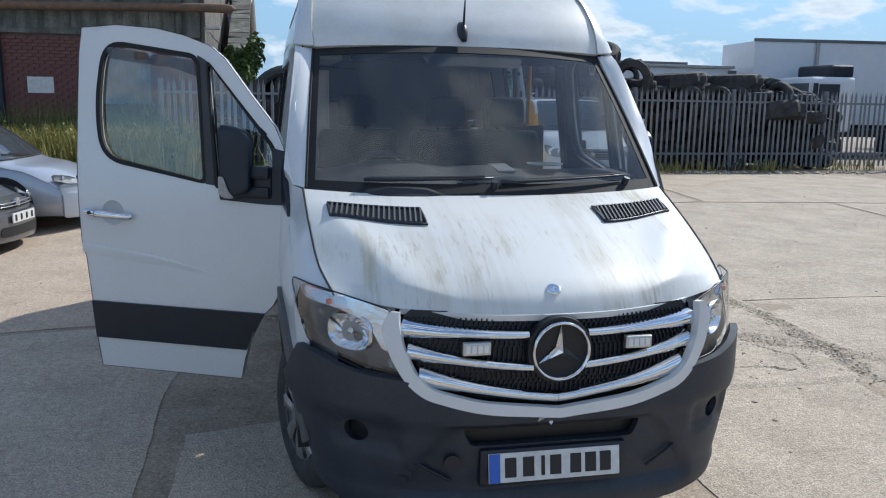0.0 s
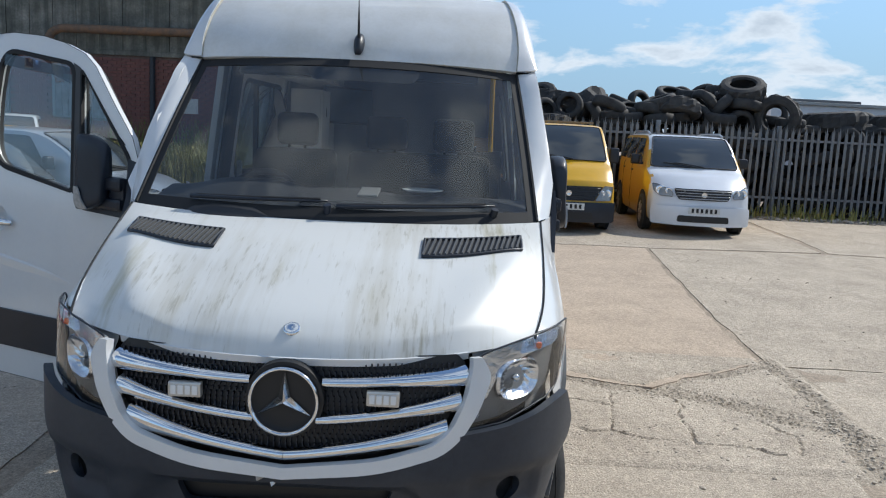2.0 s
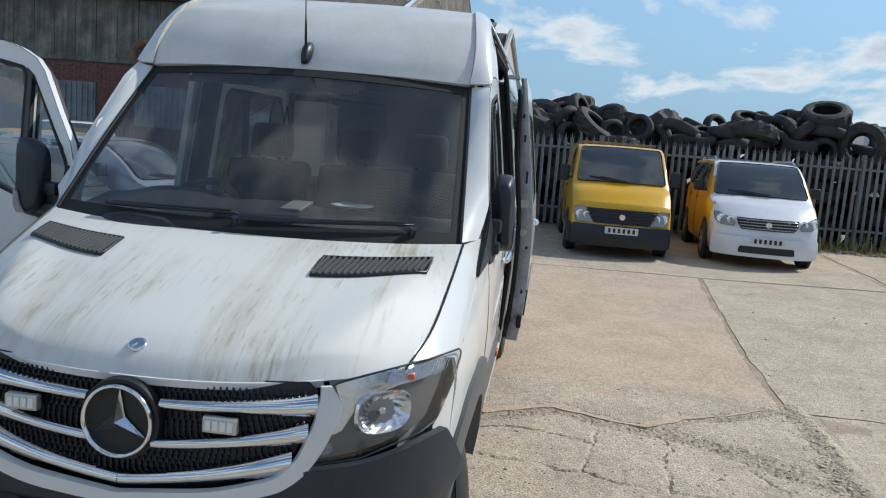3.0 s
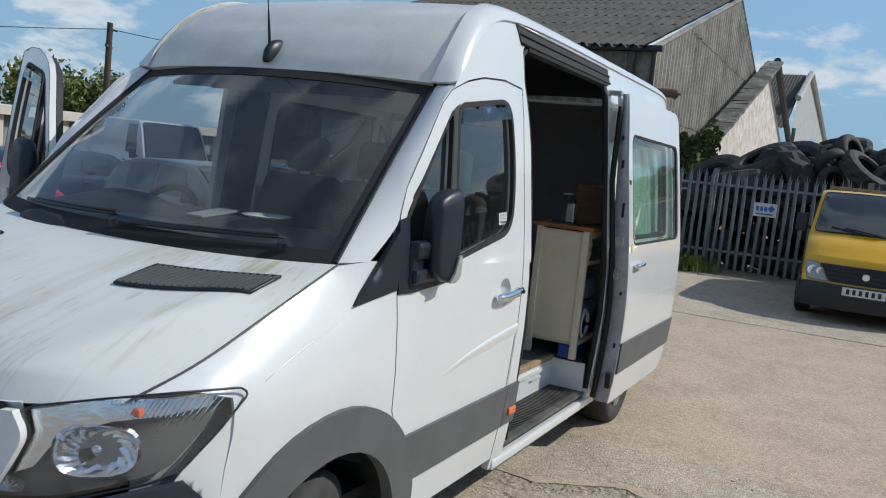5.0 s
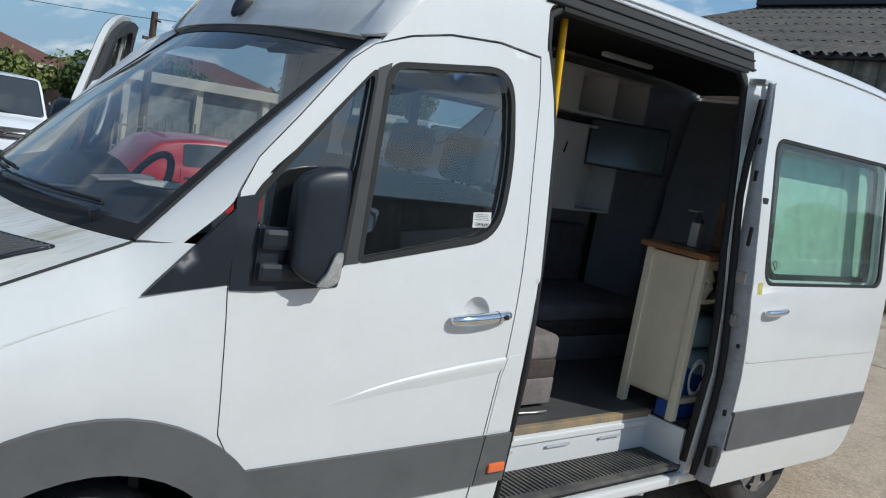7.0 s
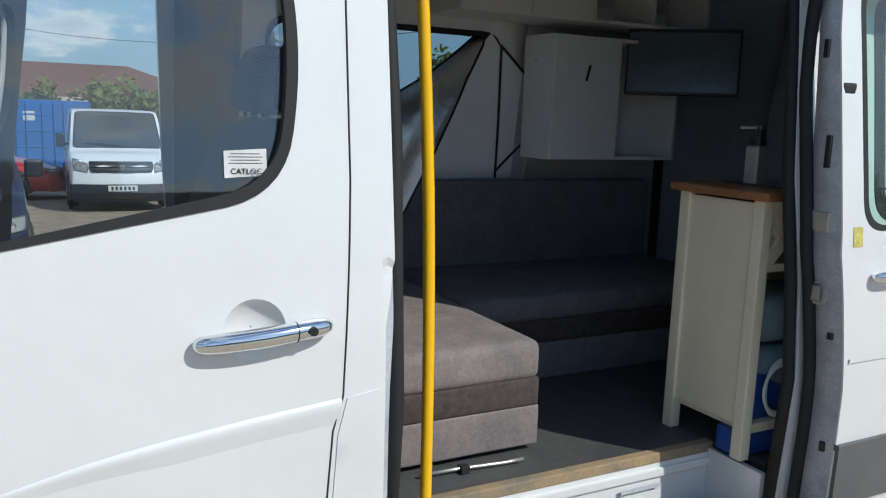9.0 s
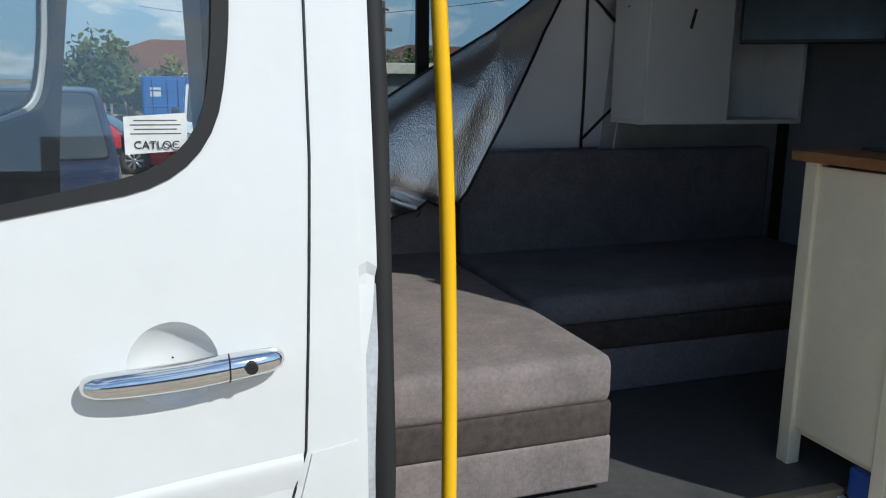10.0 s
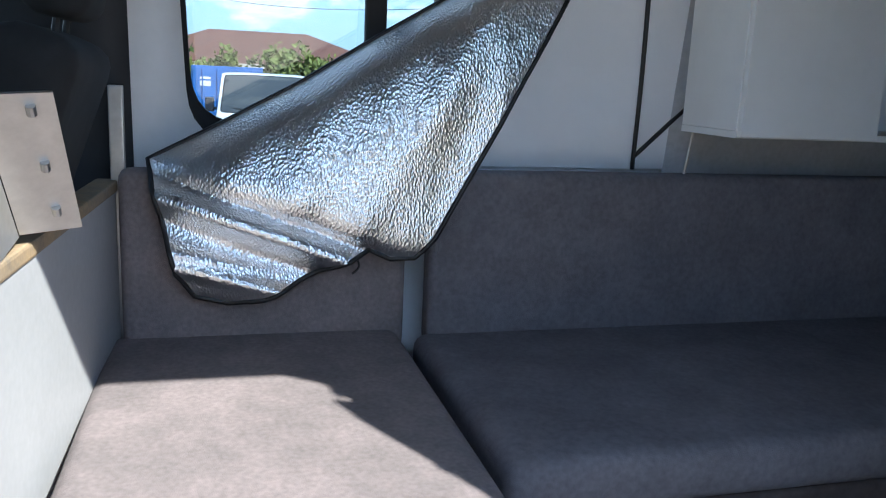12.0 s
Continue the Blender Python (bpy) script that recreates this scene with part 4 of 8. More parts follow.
# body sides
SLIDE = rounded([(2.582, 0.34), (3.93, 0.34), (3.93, 0.9), (3.87, 1.5), (3.915, 2.345), (2.535, 2.345), (2.53, 2.19), (2.560, 2.05), (2.580, 1.90)], [0.02, 0.02, 0, 0, 0.08, 0.05, 0.03, 0.05, 0.05], 4)
REARW = rounded([(4.25, 1.38), (5.45, 1.38), (5.45, 2.04), (4.25, 2.04)], 0.09, 5)
FARW = rounded([(2.84, 1.40), (3.98, 1.40), (3.98, 2.02), (2.80, 2.02)], [0.14, 0.1, 0.1, 0.1], 6)
CABOPEN = [(1.40, 1.32), (1.42, 0.95), (1.62, 0.72), (1.68, 0.44), (2.43, 0.44), (2.46, 1.0), (2.43, 1.5), (2.41, 2.08), (2.1, 2.075), (1.93, 2.04), (1.75, 1.95), (1.46, 1.62)]
arch_r = list(reversed(arc(AXLE_R, WHEEL_R + 0.01, 0.44, 0, 180, 16)))
SIDE_TOP = [(1.82, 2.078), (1.90, 2.165), (2.01, 2.265), (2.17, 2.365), (2.42, 2.432), (3.0, 2.458), (4.2, 2.458), (5.4, 2.45), (5.86, 2.40)]
top_line = [tuple(float(c) for c in q) for q in curve(SIDE_TOP, 41)][::-1]
near_line = [(1.80, 2.055), (1.92, 2.10), (2.08, 2.136), (2.30, 2.155), (2.505, 2.142), (2.517, 2.0), (2.514, 1.5), (2.493, 1.045), (2.471, 0.97), (2.455, 0.72), (2.445, 0.31)]
body_near = near_line + [(4.27, 0.30)] + arch_r + [(5.15, 0.32), (5.86, 0.36)] + top_line
side_near = part("body_side", panel(body_near, side_fn(1), [SLIDE, REARW], 0.07), PAINT, van, "white body side with open sliding doorway", True)
thicken(side_near, 0.035, -1)
FLANGE_GREY = mat("dull_grey_paint", (0.50, 0.52, 0.55), 0.45, second=(0.36, 0.37, 0.39), scale=9, fine=0.25)
# sunken door flange along the pillar, stepped at the catch and narrower below it
flange = part("pillar_flange", panel([(2.570, 0.42), (2.600, 0.42), (2.592, 0.95), (2.590, 1.19), (2.603, 1.26), (2.611, 1.33), (2.610, 1.88), (2.588, 2.03), (2.545, 2.17), (2.535, 2.15), (2.560, 2.0), (2.572, 1.88)],
                                     lambda y, z: (side_x(y, z) + float(np.interp(z, [1.20, 1.26, 1.318, 1.326, 1.5], [-0.005, -0.007, -0.013, -0.005, -0.004])), y, z), (), 0.02), PAINT, side_near, "white painted door flange")
thicken(flange, 0.02, -1)
thicken(part("flange_return", panel([(2.584, 0.42), (2.618, 0.42), (2.616, 1.0), (2.612, 1.30), (2.584, 1.30)], side_fn(1, -0.018), (), 0.05), FLANGE_GREY, side_near, "dull grey lower door flange"), 0.01, -1)
thicken(part("pillar_foot_panel", panel([(2.500, 1.040), (2.574, 1.052), (2.574, 0.745), (2.468, 0.745), (2.480, 0.96)], side_fn(1, 0.0025), (), 0.05), PAINT, side_near, smooth=True), 0.003, -1)
far_line = [(1.20, 1.39), (1.36, 1.40), (1.372, 1.05), (1.385, 0.86), (1.55, 0.60), (1.60, 0.36)]
body_far = far_line + [(2.446, 0.31), (4.27, 0.30)] + arch_r + [(5.15, 0.32), (5.86, 0.36)] + top_line + [(1.70, 2.0), (1.44, 1.70), (1.35, 1.55)]
side_far = part("body_side", panel(body_far, side_fn(-1), [CABOPEN, FARW, REARW], 0.07), PAINT, van, "white body side with side windows", True)
thicken(side_far, 0.035, 1)
for sg, w, glas in ((1, REARW, GREEN_GLASS), (-1, REARW, GREEN_GLASS), (-1, FARW, DIM_GLASS)):
    g = part("side_window", panel(w, side_fn(sg, -0.012), (), 0.1), glas, van, "fixed side window", True)
    g.visible_shadow = False
    s = part("window_seal", panel(shrink(w, -0.03), side_fn(sg, 0.003), [shrink(w, 0.02)], 0.05), RUBBER, g, smooth=True)
    thicken(s, 0.045, -1 if sg > 0 else 1)
thicken(part("rear_blind", panel(shrink(REARW, -0.02), side_fn(1, -0.05), (), 0.12), PLATE, van, "pale blind behind the rear side glass", True), 0.006)
part("window_mullion", box((-0.875, 3.285, 1.71), (0.03, 0.05, 0.62), 0.006), RUBBER, van, "black window mullion")
for sg in (1, -1):
    m2 = part("side_moulding", panel([(2.458, 0.735), (2.595, 0.735), (2.60, 0.535), (2.45, 0.535)], side_fn(sg, 0.012), (), 0.06), GREY, van, "grey rubbing strip", True)
    thicken(m2, 0.02, -1 if sg > 0 else 1)
    part("side_marker", box((sg * (prof(0.60) + 0.016), 2.545, 0.60), (0.014, 0.085, 0.038), 0.008), AMBER, van, "amber side marker lamp")
    mr = part("side_moulding", panel([(5.16, 0.735), (5.85, 0.735), (5.85, 0.535), (5.13, 0.535)], side_fn(sg, 0.012), (), 0.06), GREY, van, "grey rubbing strip", True)
    thicken(mr, 0.02, -1 if sg > 0 else 1)
    thicken(part("body_rib", panel([(3.96, 2.19), (5.8, 2.19), (5.8, 2.205), (3.96, 2.205)], side_fn(sg, 0.004), (), 0.1), PAINT, van, smooth=True), 0.006, -1 if sg > 0 else 1)

# roof
def roof_edge(v):
    return curve_at([(0.79, 1.79, 2.068), (0.795, 1.85, 2.17), (0.785, 1.95, 2.29), (0.758, 2.11, 2.41), (0.73, 2.38, 2.488), (0.72, 3.0, 2.510), (0.72, 4.2, 2.510), (0.715, 5.4, 2.50), (0.69, 5.86, 2.45)], v)


def roof_mid(v):
    return curve_at([(0, 1.715, 2.085), (0, 1.765, 2.17), (0, 1.865, 2.285), (0, 2.03, 2.40), (0, 2.36, 2.505), (0, 3.0, 2.560), (0, 4.2, 2.575), (0, 5.4, 2.555), (0, 5.86, 2.47)], v)


def roof_at(u, v):
    e, c = roof_edge(v), roof_mid(v)
    k = abs(u) ** 2.4
    return Vector((u * e[0], c[1] + (e[1] - c[1]) * k, c[2] + (e[2] - c[2]) * k))


bm = bmesh.new()
grid_faces(bm, [[roof_at(-1 + 2 * i / 32, j / 48) for j in range(49)] for i in range(33)])
thicken(part("roof", bm, ROOF_PAINT, van, "chalky white high roof with dirt along its edges", True), 0.02)
for sg in (1, -1):
    rows = []
    for j in range(61):
        e = roof_edge(j / 60)
        y, z = (float(c) for c in curve_at([(a, b, 0) for a, b in SIDE_TOP], j / 60)[:2])
        a, c = Vector((side_x(y, z), y, z)), Vector((float(e[0]), float(e[1]), float(e[2])))
        m = Vector((a.x - 0.006, a.y * 0.35 + c.y * 0.65, a.z * 0.1 + c.z * 0.9))
        rows.append([Vector((sg * q.x, q.y, q.z)) for q in (a * (1 - f) ** 2 + m * 2 * f * (1 - f) + c * f * f for f in (0, 0.17, 0.34, 0.5, 0.67, 0.84, 1.0))])
    bm = bmesh.new()
    grid_faces(bm, rows, flip=sg > 0)
    thicken(part("roof_shoulder", bm, PAINT, van, "white rounded roof shoulder", True), 0.012)
    pts = []
    for j in range(49):
        e = roof_edge(j / 48)
        pts.append((sg * (e[0] + 0.004), e[1], e[2] + 0.003))
    part("roof_gutter", tube(pts, 0.008, 6), GUTTER, van, "dirty roof gutter strip", True)

# aerial
ab = roof_at(0, 0.105)
bm = bmesh.new()
rows = []
for k in range(11):
    a = k / 10
    y = -0.062 + 0.150 * a
    h = 0.050 * math.sin(math.pi * min(1.0, a * 0.86 + 0.10)) ** 0.8
    w = 0.027 * math.sin(math.pi * (0.06 + 0.90 * a)) ** 0.5
    rows.append([(w * math.cos(t), y, h * max(0.0, math.sin(t)) ** 0.8) for t in (math.pi * j / 14 for j in range(15))])
vs = grid_faces(bm, rows)
bm.faces.new(vs[0]); bm.faces.new(vs[-1][::-1])
bmesh.ops.recalc_face_normals(bm, faces=bm.faces)
aerial = part("aerial", bm, PLASTIC, van, "black roof aerial with long whip", True)
aerial.matrix_basis = pose(0, ab.y, ab.z - 0.003, 44, 0, 0)
part("whip", tube([(0, -0.002, 0.03 + 0.04 * k) for k in range(14)], [0.0065, 0.0065, 0.006, 0.0045] + [0.0026] * 10, 6), RUBBER, aerial).matrix_basis = pose(0, -0.012, 0.012, -34, 0, 0)

# back of the van and underbody
bm = bmesh.new()
grid_faces(bm, [[((1 if i else -1) * side_x(5.86, 0.36 + 2.04 * j / 14), 5.86, 0.36 + 2.04 * j / 14) for j in range(15)] for i in range(2)])
thicken(part("rear_door", bm, PAINT, van, "white rear doors, closed"), 0.03)
part("underbody", box((-0.10, 3.1, 0.41), (1.50, 5.2, 0.14), 0.02), RUBBER, van, "dark underbody")

# wheels
def wheel(cx, cy, sg, parent):
    c = (cx, cy, WHEEL_R)
    w = part_empty("wheel", parent, "", Matrix.Translation(c))
    tw = 0.112
    t = part("tyre", lathe([(-tw * 0.8, 0.205), (-tw, 0.24), (-tw, 0.29), (-tw * 0.86, 0.332), (-tw * 0.55, 0.345), (0, 0.347), (tw * 0.55, 0.345), (tw * 0.86, 0.332), (tw, 0.29), (tw, 0.24), (tw * 0.8, 0.205)], (0, 0, 0), 'x', 48), TYRE, w, "worn black tyre", True)
    for gx in (-0.05, 0.0, 0.05):
        part("tread_groove", lathe([(gx - 0.004, 0.345), (gx, 0.3485), (gx + 0.004, 0.345)], (0, 0, 0), 'x', 48), RUBBER, t)
    rim = part("wheel_trim", lathe([(sg * 0.02, 0.02), (sg * 0.10, 0.04), (sg * 0.095, 0.075), (sg * 0.055, 0.10), (sg * 0.05, 0.185), (sg * 0.075, 0.20), (sg * 0.10, 0.213), (sg * 0.085, 0.22)], (0, 0, 0), 'x', 40), GREY, w, "grey wheel rim", True)
    for k in range(8):
        a = 2 * math.pi * k / 8
        bm = bmesh.new()
        rows = []
        for f in (0.0, 0.33, 0.66, 1.0):
            r, hw = 0.055 + 0.155 * f, 0.018 + 0.022 * f
            rows.append([(sg * (0.105 + 0.008 * math.sin(math.pi * f) - (0.012 if abs(q) > 0.8 else 0)), r * math.cos(a) - q * hw * math.sin(a), r * math.sin(a) + q * hw * math.cos(a)) for q in (-1, -0.6, 0.6, 1)])
        grid_faces(bm, rows)
        part("spoke", bm, ALLOY, rim, "silver wheel trim spoke", True)
    part("hub_cap", lathe([(sg * 0.10, 0.062), (sg * 0.118, 0.055), (sg * 0.122, 0.03), (sg * 0.122, 0.001)], (0, 0, 0), 'x', 24), ALLOY, rim, smooth=True)
    return w


for sg in (1, -1):
    fw = wheel(sg * 0.825, AXLE_F, sg, van)
    fw.matrix_basis = fw.matrix_basis @ Matrix.Rotation(radians(17), 4, 'Z')
    wheel(sg * 0.845, AXLE_R, sg, van)
    part("wheel_housing", housing([(-0.16, 0.02), (-0.16, 0.46), (0.10, 0.46)], (sg * 0.80, AXLE_R, WHEEL_R + 0.01)), RUBBER, van)

# white edge paint made greyer to hold its shade, with random scuffs
EDGE_SHADED = mat("scuffed_shaded_paint", (0.40, 0.415, 0.44), 0.45, second=(0.26, 0.27, 0.285), scale=9, fine=0.3)
# sliding door, pushed fully back
sd = part_empty("sliding_door", van, "white sliding door standing fully open")
SD = rounded([(3.985, 0.33), (5.36, 0.33), (5.40, 0.8), (5.385, 1.5), (5.33, 2.30), (3.93, 2.30), (3.895, 1.9), (3.90, 1.3), (3.965, 0.9)], [0.02, 0.14, 0, 0, 0.1, 0.03, 0, 0, 0], 5)
SDW = rounded([(3.99, 1.36), (5.30, 1.36), (5.28, 2.055), (3.975, 2.055)], 0.085, 6)
s1 = part("door_panel", panel(SD, side_fn(1, 0.13), [SDW], 0.07), PAINT, sd, smooth=True)
thicken(s1, 0.02, -1)
s2 = part("door_inner", panel(shrink(SD, 0.01), side_fn(1, 0.075), [SDW], 0.08), INNER, sd, "pale grey inner door panel", True)
thicken(s2, 0.02, -1)
g = part("window", panel(SDW, side_fn(1, 0.118), (), 0.1), GREEN_GLASS, sd, "green-tinted door window", True)
g.visible_shadow = False
thicken(part("window_seal", panel(shrink(SDW, -0.008), side_fn(1, 0.126), [shrink(SDW, 0.03)], 0.05), RUBBER, g, smooth=True), 0.012, -1)
mo = part("side_moulding", panel([(3.97, 0.735), (5.395, 0.735), (5.385, 0.535), (3.985, 0.535)], side_fn(1, 0.142), (), 0.07), GREY, sd, "dark grey rubbing strip", True)
thicken(mo, 0.02, -1)
hz = prof(1.24) + 0.13
h = part("door_handle", tube(curve([(hz + 0.004, 4.03, 1.232), (hz + 0.024, 4.05, 1.234), (hz + 0.03, 4.12, 1.238), (hz + 0.024, 4.20, 1.243), (hz + 0.004, 4.225, 1.245)], 20), [0.006 + 0.010 * math.sin(math.pi * k / 19) ** 0.35 for k in range(20)], 10), CHROME, sd, "chrome pull handle", True)
part("door_edge", panel([(0, 0.34), (1, 0.34), (1, 0.95), (1, 1.5), (1, 2.29), (0, 2.29)], lambda a, z: (side_x(4, z) + 0.125 - 0.095 * a * float(np.interp(z, [1.5, 2.28], [1.0, 0.35])), float(np.interp(z, [0.33, 0.9, 1.3, 1.9, 2.3], [3.985, 3.965, 3.90, 3.895, 3.93])) - 0.012 * math.sin(math.pi * a), z), (), 0.06), EDGE_SHADED, sd, "white door edge greyed for shade", True)
part("door_seal", tube([(side_x(4, z) + float(np.interp(z, [1.75, 2.28], [0.026, 0.088])), float(np.interp(z, [0.33, 0.9, 1.3, 1.9, 2.3], [3.975, 3.955, 3.885, 3.88, 3.92])), z) for z in [0.36 + 0.05 * k for k in range(38)]], 0.018, 8), RUBBER, sd, "black door seal", True)
for z, h in ((0.72, 0.03), (1.06, 0.02), (1.58, 0.09), (1.86, 0.05), (2.02, 0.03)):
    part("edge_slot", box((side_x(4, z) + 0.095, float(np.interp(z, [0.33, 0.9, 1.3, 1.9, 2.3], [3.985, 3.965, 3.90, 3.895, 3.93])) - 0.012, z), (0.016, 0.012, h), 0.003), INK, sd)
latch = part("door_latch", lathe([(0.0, 0.001), (0.0, 0.034), (0.008, 0.036)], (0, 0, 0), 'y', 20), SATIN, sd, "round metal door latch")
latch.matrix_basis = pose(prof(1.18) + 0.055, 3.905, 1.18, 0, 0, 0)
part("latch_slot", box((0, -0.006, 0), (0.03, 0.008, 0.05), 0.006), ALLOY, latch)
part("latch_bracket", box((prof(1.38) + 0.062, 3.893, 1.385), (0.07, 0.016, 0.06), 0.006), SATIN, sd, "steel lock bracket")
for z in (0.50, 1.72):
    part("hinge_buffer", box((prof(z) + 0.11, 3.93, z), (0.035, 0.06, 0.10), 0.01), RUBBER, sd)
crs = part("door_crease", panel([(3.97, 0.985), (5.38, 0.985), (5.38, 1.0), (3.97, 1.0)], side_fn(1, 0.134), (), 0.1), PAINT, sd, smooth=True)
ns = part("no_smoking_sticker", lathe([(0.0, 0.022), (0.001, 0.027)], (0, 0, 0), 'x', 24), INK, sd, "round no-smoking sticker")
ns.matrix_basis = pose(prof(1.46) + 0.122, 4.085, 1.455)
part("sticker_slash", box((0.0006, 0, 0), (0.001, 0.006, 0.046), 0, Matrix.Rotation(radians(45), 4, 'X')), INK, ns)
part("fuel_label", panel([(3.945, 1.32), (3.985, 1.32), (3.985, 1.375), (3.945, 1.375)], side_fn(1, 0.1315), (), 0.1), LABEL_Y, sd, "small yellow label")
# upper runner rail over the doorway
rail = part("door_runner", panel([(2.52, 2.345), (3.955, 2.345), (3.965, 2.44), (2.50, 2.44)], side_fn(1, 0.006), (), 0.08), RUBBER, van, "black sliding door rail", True)
thicken(rail, 0.012, -1)
for z in (2.352, 2.395, 2.436):
    part("rail_lip", tube([(prof(z) + 0.008, y, z) for y in (2.52, 2.9, 3.3, 3.7, 3.96)], 0.006, 6), ALLOY if z > 2.43 else RUBBER, rail, smooth=True)
part("header_trim", box((prof(2.34) - 0.028, 3.26, 2.338), (0.066, 1.30, 0.022), 0.004), RUBBER, van, "black header trim")
part("roller_arm", box((prof(2.3) + 0.04, 3.955, 2.295), (0.09, 0.06, 0.03), 0.008), SATIN, sd)

# ---------------------------------------------------------------- ground
def rough_mat(name, a, b, c, scale, bump, bscale):
    """Weathered concrete or soil: broad stains, mid blotches and fine stones."""
    m = mat(name, a, 0.92, second=b, scale=scale, fine=0.45, bump=bump, bscale=bscale)
    nt = m.node_tree
    bsdf = nt.nodes["Principled BSDF"]
    src = bsdf.inputs["Base Color"].links[0].from_socket
    tc, vo, rp, mx = (nt.nodes.new("ShaderNode" + k) for k in ("TexCoord", "TexVoronoi", "ValToRGB", "Mix"))
    vo.inputs["Scale"].default_value = 105
    rp.color_ramp.elements[0].position, rp.color_ramp.elements[1].position = 0.05, 0.32
    nt.links.new(tc.outputs["Object"], vo.inputs["Vector"]); nt.links.new(vo.outputs["Distance"], rp.inputs[0])
    mx.data_type = 'RGBA'
    nt.links.new(rp.outputs[0], mx.inputs[0])
    mx.inputs[6].default_value = (*c, 1)
    nt.links.new(src, mx.inputs[7])
    sp, sr, m3 = (nt.nodes.new("ShaderNode" + k) for k in ("TexNoise", "ValToRGB", "Mix"))
    sp.inputs["Scale"].default_value, sp.inputs["Detail"].default_value, sp.inputs["Roughness"].default_value = 75, 8, 0.85
    nt.links.new(tc.outputs["Object"], sp.inputs["Vector"])
    sr.color_ramp.elements[0].position, sr.color_ramp.elements[1].position = 0.36, 0.62
    sr.color_ramp.elements[0].color, sr.color_ramp.elements[1].color = (0.36, 0.35, 0.34, 1), (1.30, 1.30, 1.30, 1)
    nt.links.new(sp.outputs[0], sr.inputs[0])
    m3.data_type, m3.blend_type = 'RGBA', 'MULTIPLY'
    m3.inputs[0].default_value = 0.45 + 0.55 * min(1.0, bump)
    nt.links.new(mx.outputs[2], m3.inputs[6]); nt.links.new(sr.outputs[0], m3.inputs[7])
    nt.links.new(m3.outputs[2], bsdf.inputs["Base Color"])
    return m


SOIL = rough_mat("gritty_dirt", (0.44, 0.355, 0.265), (0.27, 0.215, 0.16), (0.52, 0.44, 0.34), 2.5, 0.9, 22)
SMOOTH = rough_mat("smooth_pinkish_concrete", (0.56, 0.445, 0.335), (0.45, 0.355, 0.265), (0.49, 0.39, 0.295), 2.2, 0.6, 110)
COARSE = rough_mat("coarse_concrete", (0.57, 0.485, 0.38), (0.42, 0.35, 0.27), (0.69, 0.60, 0.49), 1.6, 1.0, 70)
DIRT = rough_mat("crumbled_concrete", (0.47, 0.395, 0.305), (0.33, 0.275, 0.205), (0.58, 0.50, 0.40), 5.0, 0.9, 40)
STONE_C = mat("loose_stones", (0.56, 0.48, 0.385), 0.9, second=(0.40, 0.34, 0.27), scale=20)

ys = [-400, -60, -20, -8, -4] + [-3 + 0.5 * k for k in range(50)] + [24, 30, 45, 80, 200, 600]
xs = [-600, -120, -60, -42.5, -30, -20] + [-12 + 0.75 * k for k in range(40)] + [24, 40, 120, 600]
bm = bmesh.new()
grid_faces(bm, [[(x, y, ground_z(x, y) - 0.007) for y in ys] for x in xs])
ground = part("ground", bm, SOIL)
tagged(ground, "pale dusty yard of worn concrete and dirt", "ground", kind="structure")


def rough_edge(poly, step, amp, seed):
    out = []
    for i, p in enumerate(resample(poly, step)):
        n = noise.noise_vector(Vector((p[0] * 1.7 + seed, p[1] * 1.7, 0.5))) + 0.5 * noise.noise_vector(Vector((p[0] * 7 + seed, p[1] * 7, 0.5)))
        out.append((p[0] + amp * n.x, p[1] + amp * n.y))
    return out


def slab(poly, material, amp, seed, lift=0.0, step=0.12):
    ob = part("slab", panel(rough_edge(poly, step, amp, seed), lambda x, y: (x, y, ground_z(x, y) + lift + 0.004 * noise.noise(Vector((x * 0.9, y * 0.9, seed)))), (), 0.45), material, ground)
    thicken(ob, 0.05)
    return ob


slab([(0.15, 3.25), (0.9, 3.22), (1.4, 3.48), (1.68, 3.36), (2.0, 3.30), (2.3, 3.56), (2.6, 3.70), (3.07, 4.06), (3.12, 5.6), (3.30, 8.0), (3.46, 9.85), (0.9, 9.75), (-1.3, 9.6), (-1.5, 4.1), (0.1, 4.0)], SMOOTH, 0.045, 1, 0.012, 0.05)
slab([(3.15, 4.04), (4.2, 4.0), (5.6, 3.92), (8.2, 3.98), (8.6, 9.9), (6.3, 10.15), (3.53, 9.85), (3.37, 8.0), (3.18, 5.6)], COARSE, 0.03, 2)
slab([(-1.4, 9.72), (0.9, 9.86), (3.44, 9.96), (6.3, 10.26), (6.6, 15.2), (2.0, 15.2), (-1.7, 15.0)], COARSE, 0.03, 3)
slab([(6.42, 10.26), (8.65, 10.02), (12.6, 9.5), (13.0, 14.9), (6.72, 15.2)], COARSE, 0.03, 4)
slab([(8.32, 3.9), (12.4, 3.7), (12.6, 9.4), (8.72, 9.9)], COARSE, 0.03, 5)
BAND = [(-0.1, 3.10), (0.5, 3.08), (0.88, 3.15), (1.15, 3.28), (1.41, 3.46), (1.61, 3.34), (1.98, 3.19), (2.28, 3.10), (2.5, 2.94), (2.82, 2.67), (3.05, 2.5), (3.3, 2.2)]
SHOULDER = [(2.0, 3.28), (2.3, 3.54), (2.6, 3.66), (2.8, 3.80), (3.1, 4.0)]
GULLY = [(3.12, 4.1), (3.14, 3.6), (3.11, 3.14), (3.06, 2.8), (3.05, 2.55), (2.98, 2.2), (2.9, 1.85)]
